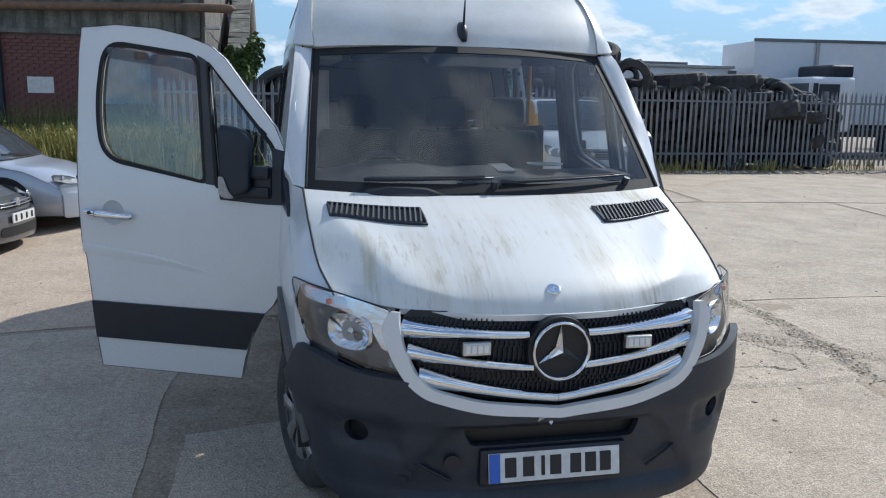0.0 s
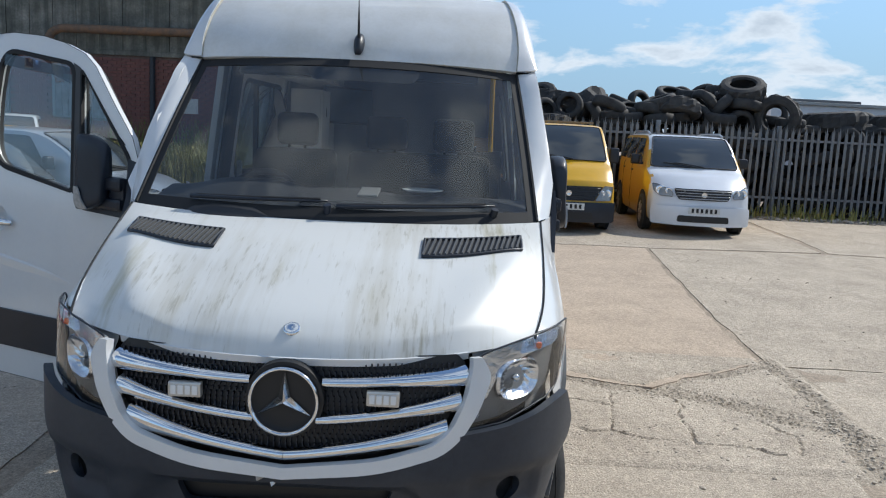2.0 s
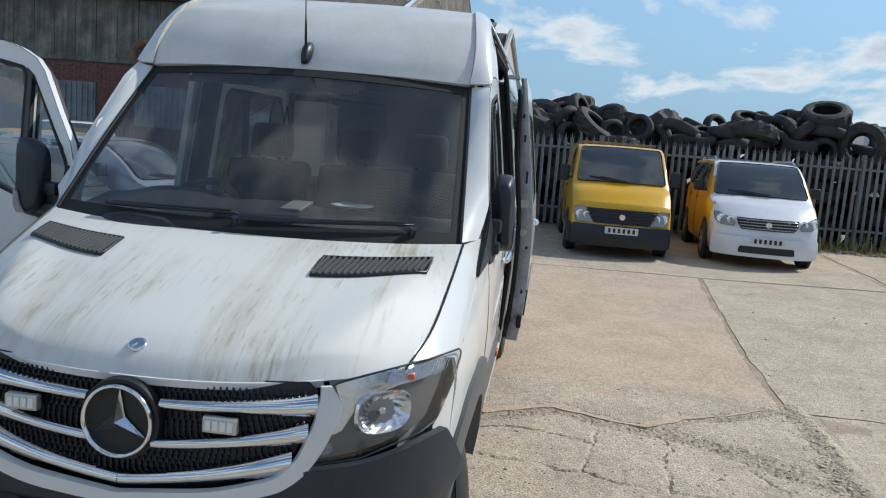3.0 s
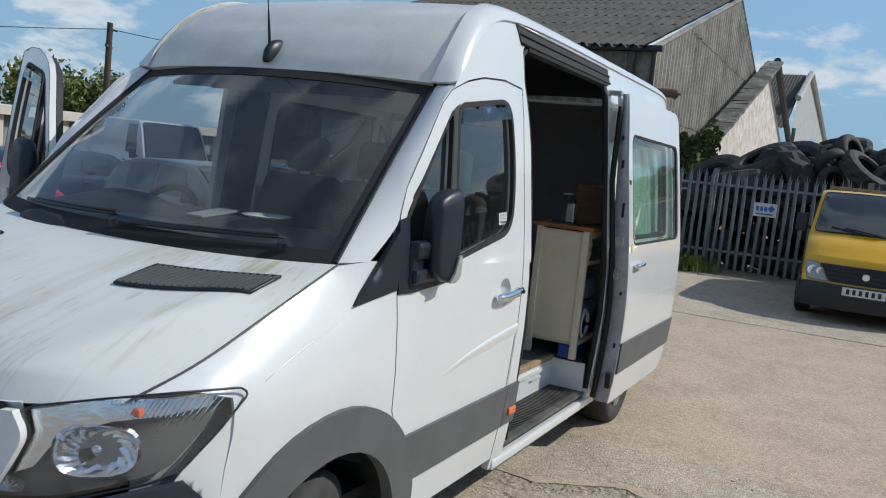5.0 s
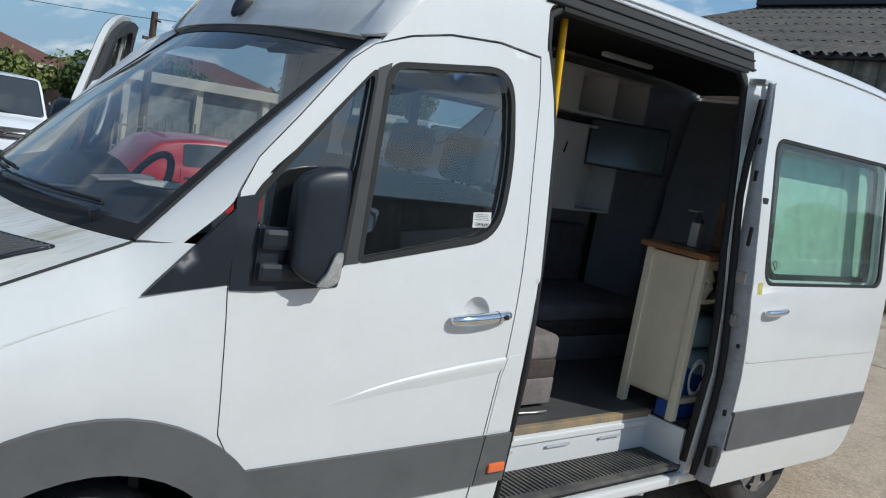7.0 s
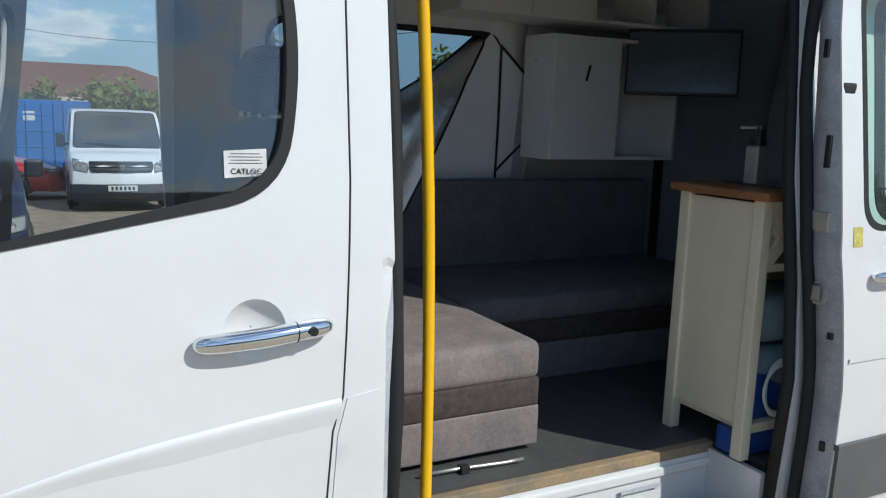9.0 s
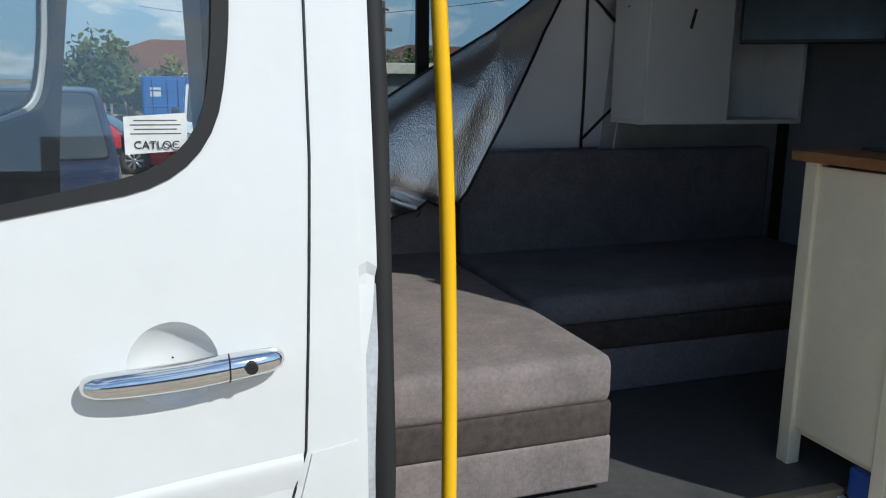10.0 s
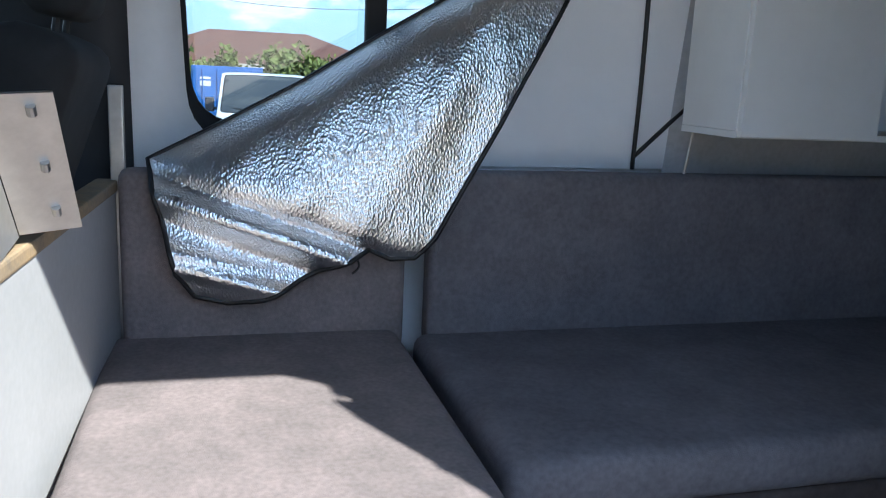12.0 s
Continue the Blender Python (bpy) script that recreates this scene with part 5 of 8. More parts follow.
CRACKS = [[(0.5, 2.5), (0.96, 2.43), (1.22, 2.41), (1.51, 2.35), (1.7, 2.27), (2.09, 2.2), (2.5, 2.12)], [(0.6, 2.9), (0.96, 2.94), (1.21, 2.96), (1.44, 2.91), (1.63, 2.82)],
          [(2.55, 2.66), (2.62, 2.53), (2.67, 2.38), (2.6, 2.1)], [(1.51, 2.35), (1.56, 2.6), (1.63, 2.82), (1.66, 3.1)], [(2.0, 2.2), (2.05, 2.6), (2.1, 3.1)]]


def off_line(x, y, pts):
    best = 9.0
    for (ax, ay), (bx, by) in zip(pts, pts[1:]):
        dx, dy = bx - ax, by - ay
        t = min(1.0, max(0.0, ((x - ax) * dx + (y - ay) * dy) / (dx * dx + dy * dy)))
        best = min(best, math.hypot(x - ax - t * dx, y - ay - t * dy))
    return best


def worn_z(x, y):
    """Height of the broken concrete over the yard: cracks, a crumbled band and its gully."""
    wob = noise.noise_vector(Vector((x * 6, y * 6, 2.0))) * 0.05 + noise.noise_vector(Vector((x * 19, y * 19, 4.0))) * 0.022
    wx, wy = x + wob.x, y + wob.y
    rough = noise.noise(Vector((x * 34, y * 34, 1.0))) + 0.6 * noise.noise(Vector((x * 75, y * 75, 5.0)))
    h = 0.016 + 0.003 * noise.noise(Vector((x * 2, y * 2, 0.0))) + 0.0012 * rough
    for line, wide in ((BAND, 0.15), (SHOULDER, 0.09), (GULLY, 0.10)):
        k = math.exp(-(off_line(wx, wy, line) / (wide * (0.8 + 0.5 * noise.noise(Vector((x * 3, y * 3, 9.0)))))) ** 4)
        h += k * (-0.012 + 0.011 * rough)
    for line in CRACKS:
        k = math.exp(-(off_line(wx, wy, line) / 0.0095) ** 2) * max(0.15, 0.7 + 0.9 * noise.noise(Vector((x * 4, y * 4, 7.0))))
        h -= 0.024 * k
    fade = ease((y - 1.80) / 0.12) * ease((3.30 - x) / 0.10)
    return ground_z(x, y) + max(h * fade - 0.006 * (1 - fade), -0.006)


bm = bmesh.new()
grid_faces(bm, [[(x, y, worn_z(x, y)) for y in [1.78 + 0.017 * j for j in range(142)]] for x in [-0.1 + 0.017 * i for i in range(202)]])
broken = part("broken_slab", bm, COARSE, ground, "cracked and crumbling old concrete")
broken.data.materials.append(DIRT)
for f in broken.data.polygons:
    c = f.center
    near = min(off_line(c.x, c.y, BAND) / 0.11, off_line(c.x, c.y, GULLY) / 0.08, off_line(c.x, c.y, SHOULDER) / 0.07)
    if near + 0.7 * noise.noise(Vector((c.x * 8, c.y * 8, 3.0))) < 0.9 or c.z - ground_z(c.x, c.y) < 0.0:
        f.material_index = 1
slab([(1.0, 0.2), (2.6, 0.25), (2.75, 1.9), (2.3, 2.15), (1.3, 2.02), (0.9, 1.9)], COARSE, 0.05, 8)
slab([(-1.6, -2.8), (0.85, -2.9), (0.8, 1.9), (0.1, 1.95), (-1.5, 1.7)], COARSE, 0.03, 9)
slab([(0.95, -3.0), (2.7, -3.0), (2.6, 0.15), (0.95, 0.1)], COARSE, 0.03, 10)
slab([(3.0, -2.0), (7.9, -1.9), (8.1, 4.1), (5.6, 4.04), (4.2, 4.1), (3.2, 4.1), (3.22, 3.2), (3.15, 2.6), (3.05, 1.9)], COARSE, 0.04, 12, -0.005)
slab([(-5.2, -1.2), (-1.7, -1.1), (-1.65, 3.9), (-5.2, 3.9)], COARSE, 0.03, 13)
slab([(-5.2, 4.0), (-1.62, 4.0), (-1.45, 9.6), (-5.2, 9.6)], SMOOTH, 0.03, 14)
slab([(-10, 4.0), (-5.3, 4.0), (-5.3, 9.6), (-10, 9.6)], COARSE, 0.03, 15)
slab([(-10, 9.7), (-1.5, 9.7), (-1.8, 14.2), (-10, 14.2)], COARSE, 0.03, 16)

rnd = random.Random(5)
ico = bmesh.new()
bmesh.ops.create_icosphere(ico, subdivisions=1, radius=1.0)
ICO_V, ICO_F = [v.co.copy() for v in ico.verts], [[v.index for v in f.verts] for f in ico.faces]
ico.free()
sv, sf = [], []
def stone(x, y, r):
    i, z = len(sv), (worn_z(x, y) if -0.1 < x < 3.25 and 1.85 < y < 4.1 else ground_z(x, y)) + 0.1 * r
    for v in ICO_V:
        k = r * rnd.uniform(0.65, 1.3)
        sv.append((x + v.x * k, y + v.y * k, z + v.z * k * 0.55))
    sf.extend([[i + q for q in f] for f in ICO_F])
def crumbs(n, place, sizes):
    for k in range(n):
        x, y = place()
        stone(x, y, rnd.choice(sizes))
def along(line, spread):
    def pick():
        k = rnd.randrange(len(line) - 1)
        a = rnd.random()
        return tuple(line[k][q] + (line[k + 1][q] - line[k][q]) * a + rnd.gauss(0, spread) for q in (0, 1))
    return pick
crumbs(1500, along(BAND[2:] + SHOULDER[1:], 0.08), (0.003, 0.004, 0.005, 0.006, 0.008))
crumbs(700, along(GULLY, 0.06), (0.003, 0.004, 0.005, 0.007, 0.010, 0.014))
crumbs(500, lambda: (rnd.uniform(0.1, 3.2), rnd.uniform(2.0, 3.4)), (0.003, 0.004, 0.005, 0.007, 0.01))
crumbs(380, lambda: (rnd.uniform(1.1, 4.5), rnd.uniform(4.0, 11.5)), (0.004, 0.006, 0.008, 0.012))
crumbs(420, lambda: (rnd.uniform(-1.5, 9), rnd.uniform(-1, 11)), (0.004, 0.006, 0.008, 0.012, 0.018))
crumbs(260, lambda: (rnd.uniform(-6.0, -1.2), rnd.uniform(-1, 8)), (0.004, 0.006, 0.01, 0.014))
crumbs(90, lambda: (rnd.uniform(5, 14), 15.4 + rnd.gauss(0, 0.2)), (0.012, 0.018, 0.026))
crumbs(160, lambda: (rnd.uniform(6.0, 16.0), 15.45 + rnd.gauss(0, 0.16)), (0.03, 0.045, 0.06, 0.08))
me = bpy.data.meshes.new("rubble")
me.from_pydata(sv, [], sf)
me.materials.append(STONE_C)
tagged(new("rubble", me), "loose stones and concrete crumbs on the yard", "stones", kind="stuff")

# ---------------------------------------------------------------- palisade fence
GALV = mat("galvanised_steel", (0.25, 0.275, 0.30), 0.5, 0.25, second=(0.17, 0.18, 0.195), scale=3)
def fence_y(x):
    return 15.7 + 0.05 * x


fence = thing("fence", (0, 0, 0), "grey galvanised steel palisade fence with spiked pales", "fence")
bm = bmesh.new()
PH = 2.03
sec = [(-0.034, 0.0), (-0.022, -0.016), (-0.008, -0.003), (0.008, -0.003), (0.022, -0.016), (0.034, 0.0)]
lo = [bm.verts.new((x, y, 0.10)) for x, y in sec]
hi = [bm.verts.new((x, y, PH - (0.12 if abs(x) > 0.02 else 0.07))) for x, y in sec]
for i in range(5):
    bm.faces.new((lo[i], lo[i + 1], hi[i + 1], hi[i]))
tips = [bm.verts.new(p) for p in ((-0.052, -0.02, PH - 0.015), (0, -0.012, PH + 0.04), (0.052, -0.02, PH - 0.015))]
bm.faces.new((hi[0], hi[1], tips[0])); bm.faces.new((hi[1], hi[2], tips[1])); bm.faces.new((hi[2], hi[3], tips[1])); bm.faces.new((hi[3], hi[4], tips[1])); bm.faces.new((hi[4], hi[5], tips[2]))
pale_me = bpy.data.meshes.new("pale")
bm.to_mesh(pale_me); bm.free()
pale_me.materials.append(GALV)
nx = 0
x = -3.2
while x < 27.0:
    ob = new("pale", pale_me)
    ob.parent = fence
    ob.matrix_basis = pose(x, fence_y(x), ground_z(x, 16) - 0.02 + rnd.uniform(-0.012, 0.012), 0, rnd.uniform(-0.8, 0.8), 2.8)
    x += 0.152
for z in (0.42, 1.72):
    bm = bmesh.new()
    add_box(bm, (0, 0, 0), (30.4, 0.045, 0.05), 0.0)
    r = part("rail", bm, GALV, fence)
    r.matrix_basis = pose(11.9, fence_y(11.9) + 0.04, ground_z(12, 16) + z, 0, 0, math.degrees(math.atan(0.05)))
for k in range(12):
    px = -3.2 + 2.74 * k
    part("post", box((px, fence_y(px) + 0.09, ground_z(px, 16) + 1.0), (0.10, 0.055, 2.05), 0.004), GALV, fence)
sign = thing("sign", (0.55, fence_y(0.55) - 0.05, ground_z(0, 16) + 1.32), "small white company sign with dark letters wired to the fence", "sign")
part("board", box((0, 0, 0), (0.42, 0.006, 0.26), 0.003), PLATE, sign)
part("mark", box((0.11, -0.005, 0.03), (0.10, 0.004, 0.10), 0.0, Matrix.Rotation(radians(45), 4, 'Y')), BLUE_BAND, sign)
for k in range(3):
    part("bar", box((-0.14 + 0.075 * k, -0.005, 0.02), (0.05, 0.004, 0.09)), BLUE_BAND, sign)
part("bar", box((0, -0.005, -0.08), (0.30, 0.004, 0.025)), GREY, sign)

# ---------------------------------------------------------------- tyre heap
TYRES = []
for r, w, ri in ((0.33, 0.10, 0.19), (0.40, 0.12, 0.23), (0.52, 0.17, 0.29), (0.72, 0.24, 0.36)):
    b2 = lathe([(-w * 0.7, ri), (-w, ri + 0.03), (-w * 1.02, (r + ri) / 2), (-w * 0.86, r * 0.95), (-w * 0.5, r), (0, r * 1.01), (w * 0.5, r), (w * 0.86, r * 0.95), (w * 1.02, (r + ri) / 2), (w, ri + 0.03), (w * 0.7, ri), (w * 0.6, (r + ri) * 0.55), (-w * 0.6, (r + ri) * 0.55), (-w * 0.7, ri)], (0, 0, 0), 'x', 26)
    if r > 0.5:
        for v in b2.verts:
            rad = math.hypot(v.co.y, v.co.z)
            if rad > r * 0.97:
                a = math.atan2(v.co.z, v.co.y)
                k = 1 + 0.045 * (1 if int((a + math.pi) / (2 * math.pi) * 26 + (0 if v.co.x > 0 else 0.5)) % 2 else -1)
                v.co.y *= k; v.co.z *= k
    me = bpy.data.meshes.new("tyre_mesh")
    b2.to_mesh(me); b2.free()
    for p in me.polygons:
        p.use_smooth = r <= 0.5
    TYRES.append((me, r, w))


def heap_top(x):
    return float(np.interp(x, [-1.8, -0.8, 0.2, 1.0, 1.6, 2.3, 2.9, 3.6, 4.3, 5.2, 6.0, 6.6, 7.3, 8.0, 8.8, 10.5, 13.0, 14.5], [1.4, 2.2, 2.6, 2.75, 3.25, 3.0, 2.8, 2.75, 3.0, 2.85, 3.25, 3.1, 3.3, 2.85, 2.6, 2.5, 2.4, 1.9]))


OLD_TYRE = mat("weathered_tyre", (0.022, 0.022, 0.024), 0.8, second=(0.055, 0.053, 0.05), scale=5, bump=0.2, bscale=60)
for me, r, w in TYRES:
    me.materials.append(OLD_TYRE)
fill_v, fill_f = [], []
def fill_tyre(me, x, y, z, rx, ry, rz):
    m, i = pose(x, y, z, rx, ry, rz), len(fill_v)
    fill_v.extend(tuple(m @ v.co) for v in me.vertices)
    fill_f.extend([[i + q for q in p.vertices] for p in me.polygons])
def heap_tyre(me, x, y, z, rx, ry, rz):
    ob = new("tyre", me)
    ob.matrix_basis = pose(x, y, z, rx, ry, rz)
    tagged(ob, "worn black tyre on the scrap heap", "tyre", "scrap tyre heap")
for row in range(3):
    y = 16.9 + 0.75 * row
    x = -1.6
    while x < 14.0:
        top = heap_top(x) - 0.1 * (2 - row) - 0.15
        z = 0.35
        while z < top:
            k = rnd.choices((0, 1, 2, 3), (7, 5, 1.6, 0.8 if x > 8 or x < 1 else 0.2))[0]
            me, r, w = TYRES[k]
            flat = rnd.random() < 0.62
            if row < 2 or z > top - 0.75:
                (heap_tyre if row == 0 or z > top - 0.75 else fill_tyre)(me, x + rnd.uniform(-0.15, 0.15), y + rnd.uniform(-0.2, 0.2), z, rnd.uniform(0, 360), (rnd.gauss(90, 16) if flat else rnd.gauss(0, 30)), rnd.uniform(0, 360))
            z += (w * 1.9 if flat else r * 1.25) * rnd.uniform(0.9, 1.1)
        x += rnd.uniform(0.42, 0.62)
for x, y, z, k, rx, ry, rz in ((7.2, 17.2, 3.0, 2, 0, 62, 70), (0.2, 17.2, 2.35, 3, 0, 55, 40), (-0.7, 17.4, 1.9, 3, 0, 40, 60), (9.5, 17.4, 2.35, 3, 0, 85, 0), (11.2, 17.5, 2.35, 3, 0, 88, 0), (10.4, 17.3, 1.6, 3, 0, 5, 88), (12.4, 17.5, 1.6, 3, 0, 8, 85), (5.2, 16.9, 2.6, 1, 0, 70, 10)):
    heap_tyre(TYRES[k][0], x, y, z, rx, ry, rz)

fill_me = bpy.data.meshes.new("tyre_heap")
fill_me.from_pydata(fill_v, [], fill_f)
fill_me.materials.append(OLD_TYRE)
tagged(new("tyre_heap", fill_me), "packed scrap tyres deep inside the heap", "tyres", kind="stuff")

# ---------------------------------------------------------------- other vehicles
def vehicle(name, label, cat, loc, yaw, paint, L, W, zb, hood, roof, front_glass, tail_glass, wheelbase, overhang, lamps, van_like=False, side_paint=None, plate_bars=6, lamp_poly=None, grille_poly=None, bars=3, plate_z=0.45, bar_paint=None):
    """A parked vehicle facing -y: one skin lofted along its length, with glass, lamps, grille, bumper, wheels and trim laid onto it."""
    t = thing(name, loc, label, cat, yaw=yaw)
    hw = W / 2
    h0, h1 = hood
    fg0, fg1 = front_glass
    tg0, tg1 = tail_glass
    mid = (fg0 + fg1) / 2
    top = curve([(0.16, h0), (0.45 * fg0 + 0.1, h0 + 0.62 * (h1 - h0)), (fg0, h1), (mid, (h1 + roof) / 2 + 0.03), (fg1, roof - 0.035), (fg1 + 0.5, roof), ((fg1 + tg0) / 2 + 0.3, roof), (tg0, roof - 0.05), ((tg0 + tg1) / 2, (roof + zb) / 2 + 0.08), (tg1, zb)], 90)
    sil_y = [0.0, 0.012, 0.03, 0.07] + [float(q[0]) for q in top] + [L]
    sil_z = [0.46, 0.56, 0.64, h0 - 0.06] + [float(q[1]) for q in top] + [zb - 0.12]

    def sil(y):
        return float(np.interp(y, sil_y, sil_z))

    def wid(y):
        return hw * float(np.interp(y, [0, 0.3, 0.8, 1.3, L - 0.5, L], [0.95, 0.975, 0.99, 1, 1, 0.94]))

    def belt(y):
        return min(sil(y) - 0.05, float(np.interp(y, [0, fg0, fg0 + 0.5, L], [h0, h1 - 0.02, zb, zb + 0.05])))

    def edge(y):
        k = min(1.0, max(0.0, (sil(y) - belt(y) - 0.05) / (roof - zb)))
        return wid(y) * (0.955 - ((0.10 if van_like else 0.16)) * k)

    def lay(x, y, z):
        k = abs(x) / hw
        round_off = (0.20 if van_like else 0.34) * k ** 2.6 * max(0.0, 1 - y / 1.7) ** 1.2
        return Vector((x, y + round_off - 0.12 * k ** 3 * max(0.0, 1 - (L - y) / 0.6), z))

    def side(y, g, off=0.0, s=1):
        w0, w1 = wid(y) * 0.955, edge(y)
        return lay(s * (w0 + (w1 - w0) * g + 0.012 * math.sin(math.pi * min(1, g)) + off), y, belt(y) + (sil(y) - 0.03 - belt(y)) * g)

    def face(x, z, off=0.0):
        y = float(np.interp(z, [0.2, 0.46, 0.56, 0.64, h0 - 0.06, h0], [0.0, 0.0, 0.012, 0.03, 0.07, 0.16]))
        return lay(x, y, z) - Vector((0, off, 0))

    stations = sorted({0.0, 0.012, 0.03, 0.07, 0.11, 0.16, fg0, fg1, tg0, tg1, L} | {0.2 + (L - 0.25) * k / 46 for k in range(47)})
    rows = []
    for y in stations:
        w, b, e, z = wid(y), belt(y), edge(y), sil(y)
        half = [(w * 0.88, 0.20), (w * 0.965, 0.25), (w * 0.995, min(0.40, b - 0.04)), (w, 0.25 + (b - 0.25) * 0.6), (w * 0.985, b - 0.05), (w * 0.955, b)]
        half = [lay(*(half[k][0], y, half[k][1])) for k in range(6)] + [side(y, g) for g in (0.3, 0.6, 0.9, 1.0)]
        half += [lay(e * 0.94, y, z - 0.014), lay(e * 0.8, y, z - 0.006), lay(e * 0.4, y, z)]
        rows.append([Vector((-v.x, v.y, v.z)) for v in half] + half[::-1])
    bm = bmesh.new()
    vs = grid_faces(bm, rows)
    bm.faces.new(vs[0]); bm.faces.new(vs[-1][::-1])
    bmesh.ops.recalc_face_normals(bm, faces=bm.faces)
    body = part("body", bm, side_paint or paint, t, smooth=True)
    e = body.modifiers.new("edges", 'EDGE_SPLIT'); e.split_angle = radians(50)
    if side_paint:
        body.data.materials.append(paint)
        for p in body.data.polygons:
            if p.center.y < 0.55 or p.normal.z > 0.75:
                p.material_index = 1

    def laid(nm, outline, surf, material, parent, lab="", thick=0.0, step=0.09):
        ob = part(nm, panel(outline, surf, (), step), material, parent, lab, True)
        if thick:
            thicken(ob, thick, 0.0)
        return ob

    # glass
    lean = Vector((0, -(roof - h1), fg1 - fg0)).normalized()

    def screen(u, v, off=0.012):
        y = fg0 + 0.03 + (fg1 - fg0 - 0.05) * v
        return lay(u * edge(y) * 0.93, y, sil(y) - 0.012 * u * u) + lean * off
    ws = laid("windscreen", rounded([(-0.985, 0.0), (0.985, 0.0), (0.97, 0.97), (-0.97, 0.97)], 0.10, 4), screen, DARK_GLASS, t, "dark glossy windscreen", 0.0, 0.12)
    part("screen_seal", tube([screen(u, v, 0.010) for u, v in resample(rounded([(-1.0, -0.015), (1.0, -0.015), (0.985, 0.985), (-0.985, 0.985)], 0.10, 4), 0.15)], 0.011, 5, True), RUBBER, ws)
    for s in (1, -1):
        part("wiper", tube([screen(0.05 + s * 0.12, -0.02, 0.03), screen(0.02 + s * 0.12 - 0.42, 0.06, 0.03), screen(0.02 + s * 0.12 - 0.62, 0.09, 0.026)], 0.009, 5), RUBBER, ws)
        cuts = [fg0 + 0.62 * (fg1 - fg0) + 0.1, fg1 + 0.72, min(fg1 + 1.70, tg0 - 0.05), tg0]
        for n, (a, b) in enumerate(zip(cuts, cuts[1:])):
            if b - a < 0.25 or (van_like and n > 0):
                continue
            slant = 0.34 * (fg1 - fg0) if n == 0 else (-0.10 if n == 2 else 0.0)
            poly = rounded([(a + 0.03, 0.10), (b - 0.03, 0.10), (b - 0.03 + min(0.0, slant), 0.90), (a + 0.03 + max(0.0, slant), 0.90)], 0.05, 3)
            laid("side_window", poly, lambda y, g, s=s: side(y, g, 0.008, s), DARK_GLASS, t, "dark glossy window glass", 0.0, 0.15)
            part("door_line", tube([lay(s * (wid(b) * k + 0.001), b, z) for k, z in ((0.975, 0.28), (1.0, 0.45), (1.0, 0.6), (0.99, belt(b) - 0.06), (0.96, belt(b)))], 0.005, 5), INK, t)
            part("door_handle", box(lay(s * (wid(b) + 0.012), b - 0.14, belt(b) - 0.13), (0.02, 0.16, 0.03), 0.008), PLASTIC, t)
    # headlamps, grille, bumper, plate
    cx, cz, lw, lh = lamps
    shape = lamp_poly or [(cx - lw / 2, cz - lh * 0.42), (min(cx + lw * 0.5, hw * 0.9), cz - lh * 0.22), (min(cx + lw * 0.58, hw * 0.93), cz + lh * 0.5), (cx - lw * 0.05, cz + lh * 0.34), (cx - lw / 2, cz + lh * 0.05)]
    for s in (1, -1):
        poly = rounded([(s * x, z) for x, z in shape], 0.03, 3)
        lamp = laid("headlamp", poly, lambda x, z: face(x, z, 0.004), LAMP_GREY, t, "clear headlamp with silver reflectors", 0.012, 0.06)
        lens = laid("lens", poly, lambda x, z: face(x, z, 0.022), LENS, lamp, "", 0.0, 0.06)
        lens.visible_shadow = False
        part("lamp_rim", tube([face(x, z, 0.016) for x, z in resample(poly, 0.05)], 0.006, 5, True), BEZEL, lamp)
        mx, mz = sum(x for x, z in shape) / len(shape), sum(z for x, z in shape) / len(shape)
        for dx, r in ((-0.26 * lw, 0.24 * lh), (0.10 * lw, 0.32 * lh)):
            c = face(s * (mx + dx), mz, 0.012)
            part("reflector", lathe([(0.004, r), (-0.004, r * 0.95), (0.006, r * 0.6), (0.008, 0.001)], c, 'y', 16), LAMP_SILVER, lamp, smooth=True)
        m = part("door_mirror", box(lay(s * (hw + 0.10), fg0 + 0.62 * (fg1 - fg0), zb + 0.11), (0.17, 0.09, 0.27 if van_like else 0.18), 0.035, None, 3), PLASTIC, t, "black door mirror", True)
        part("mirror_arm", box(lay(s * (hw - 0.01), fg0 + 0.66 * (fg1 - fg0), zb + 0.04), (0.12, 0.05, 0.05), 0.01), PLASTIC, m)
    gp = grille_poly or [(cx - lw * 0.62, cz + lh * 0.30), (cx - lw * 0.60, cz - lh * 0.10), (cx - lw * 0.75, cz - lh * 0.42)]
    full = gp + [(-x, z) for x, z in gp[::-1]]
    g = laid("grille", rounded(full, 0.02, 3), lambda x, z: face(x, z, 0.006), INK, t, "black grille", 0.012, 0.08)
    zt, zl = max(z for x, z in gp), min(z for x, z in gp)
    for k in range(bars):
        z = zl + (zt - zl) * (k + 0.5) / bars
        half = float(np.interp(z, [q[1] for q in gp[::-1]], [q[0] for q in gp[::-1]])) - 0.015
        part("bar", tube([face(-half + 2 * half * q / 12, z, 0.016) for q in range(13)], 0.010 if bar_paint else 0.007, 6), bar_paint or (PLASTIC if van_like else ALLOY), g, smooth=True)
    part("badge", lathe([(-0.006, 0.001), (-0.008, 0.030), (-0.012, 0.034), (-0.012, 0.046), (0.01, 0.05)], face(0, (zt + zl) / 2, 0.02), 'y', 24), CHROME, g, "round chrome badge")
    lowz = 0.52 if van_like else 0.50
    bh = hw * 0.945
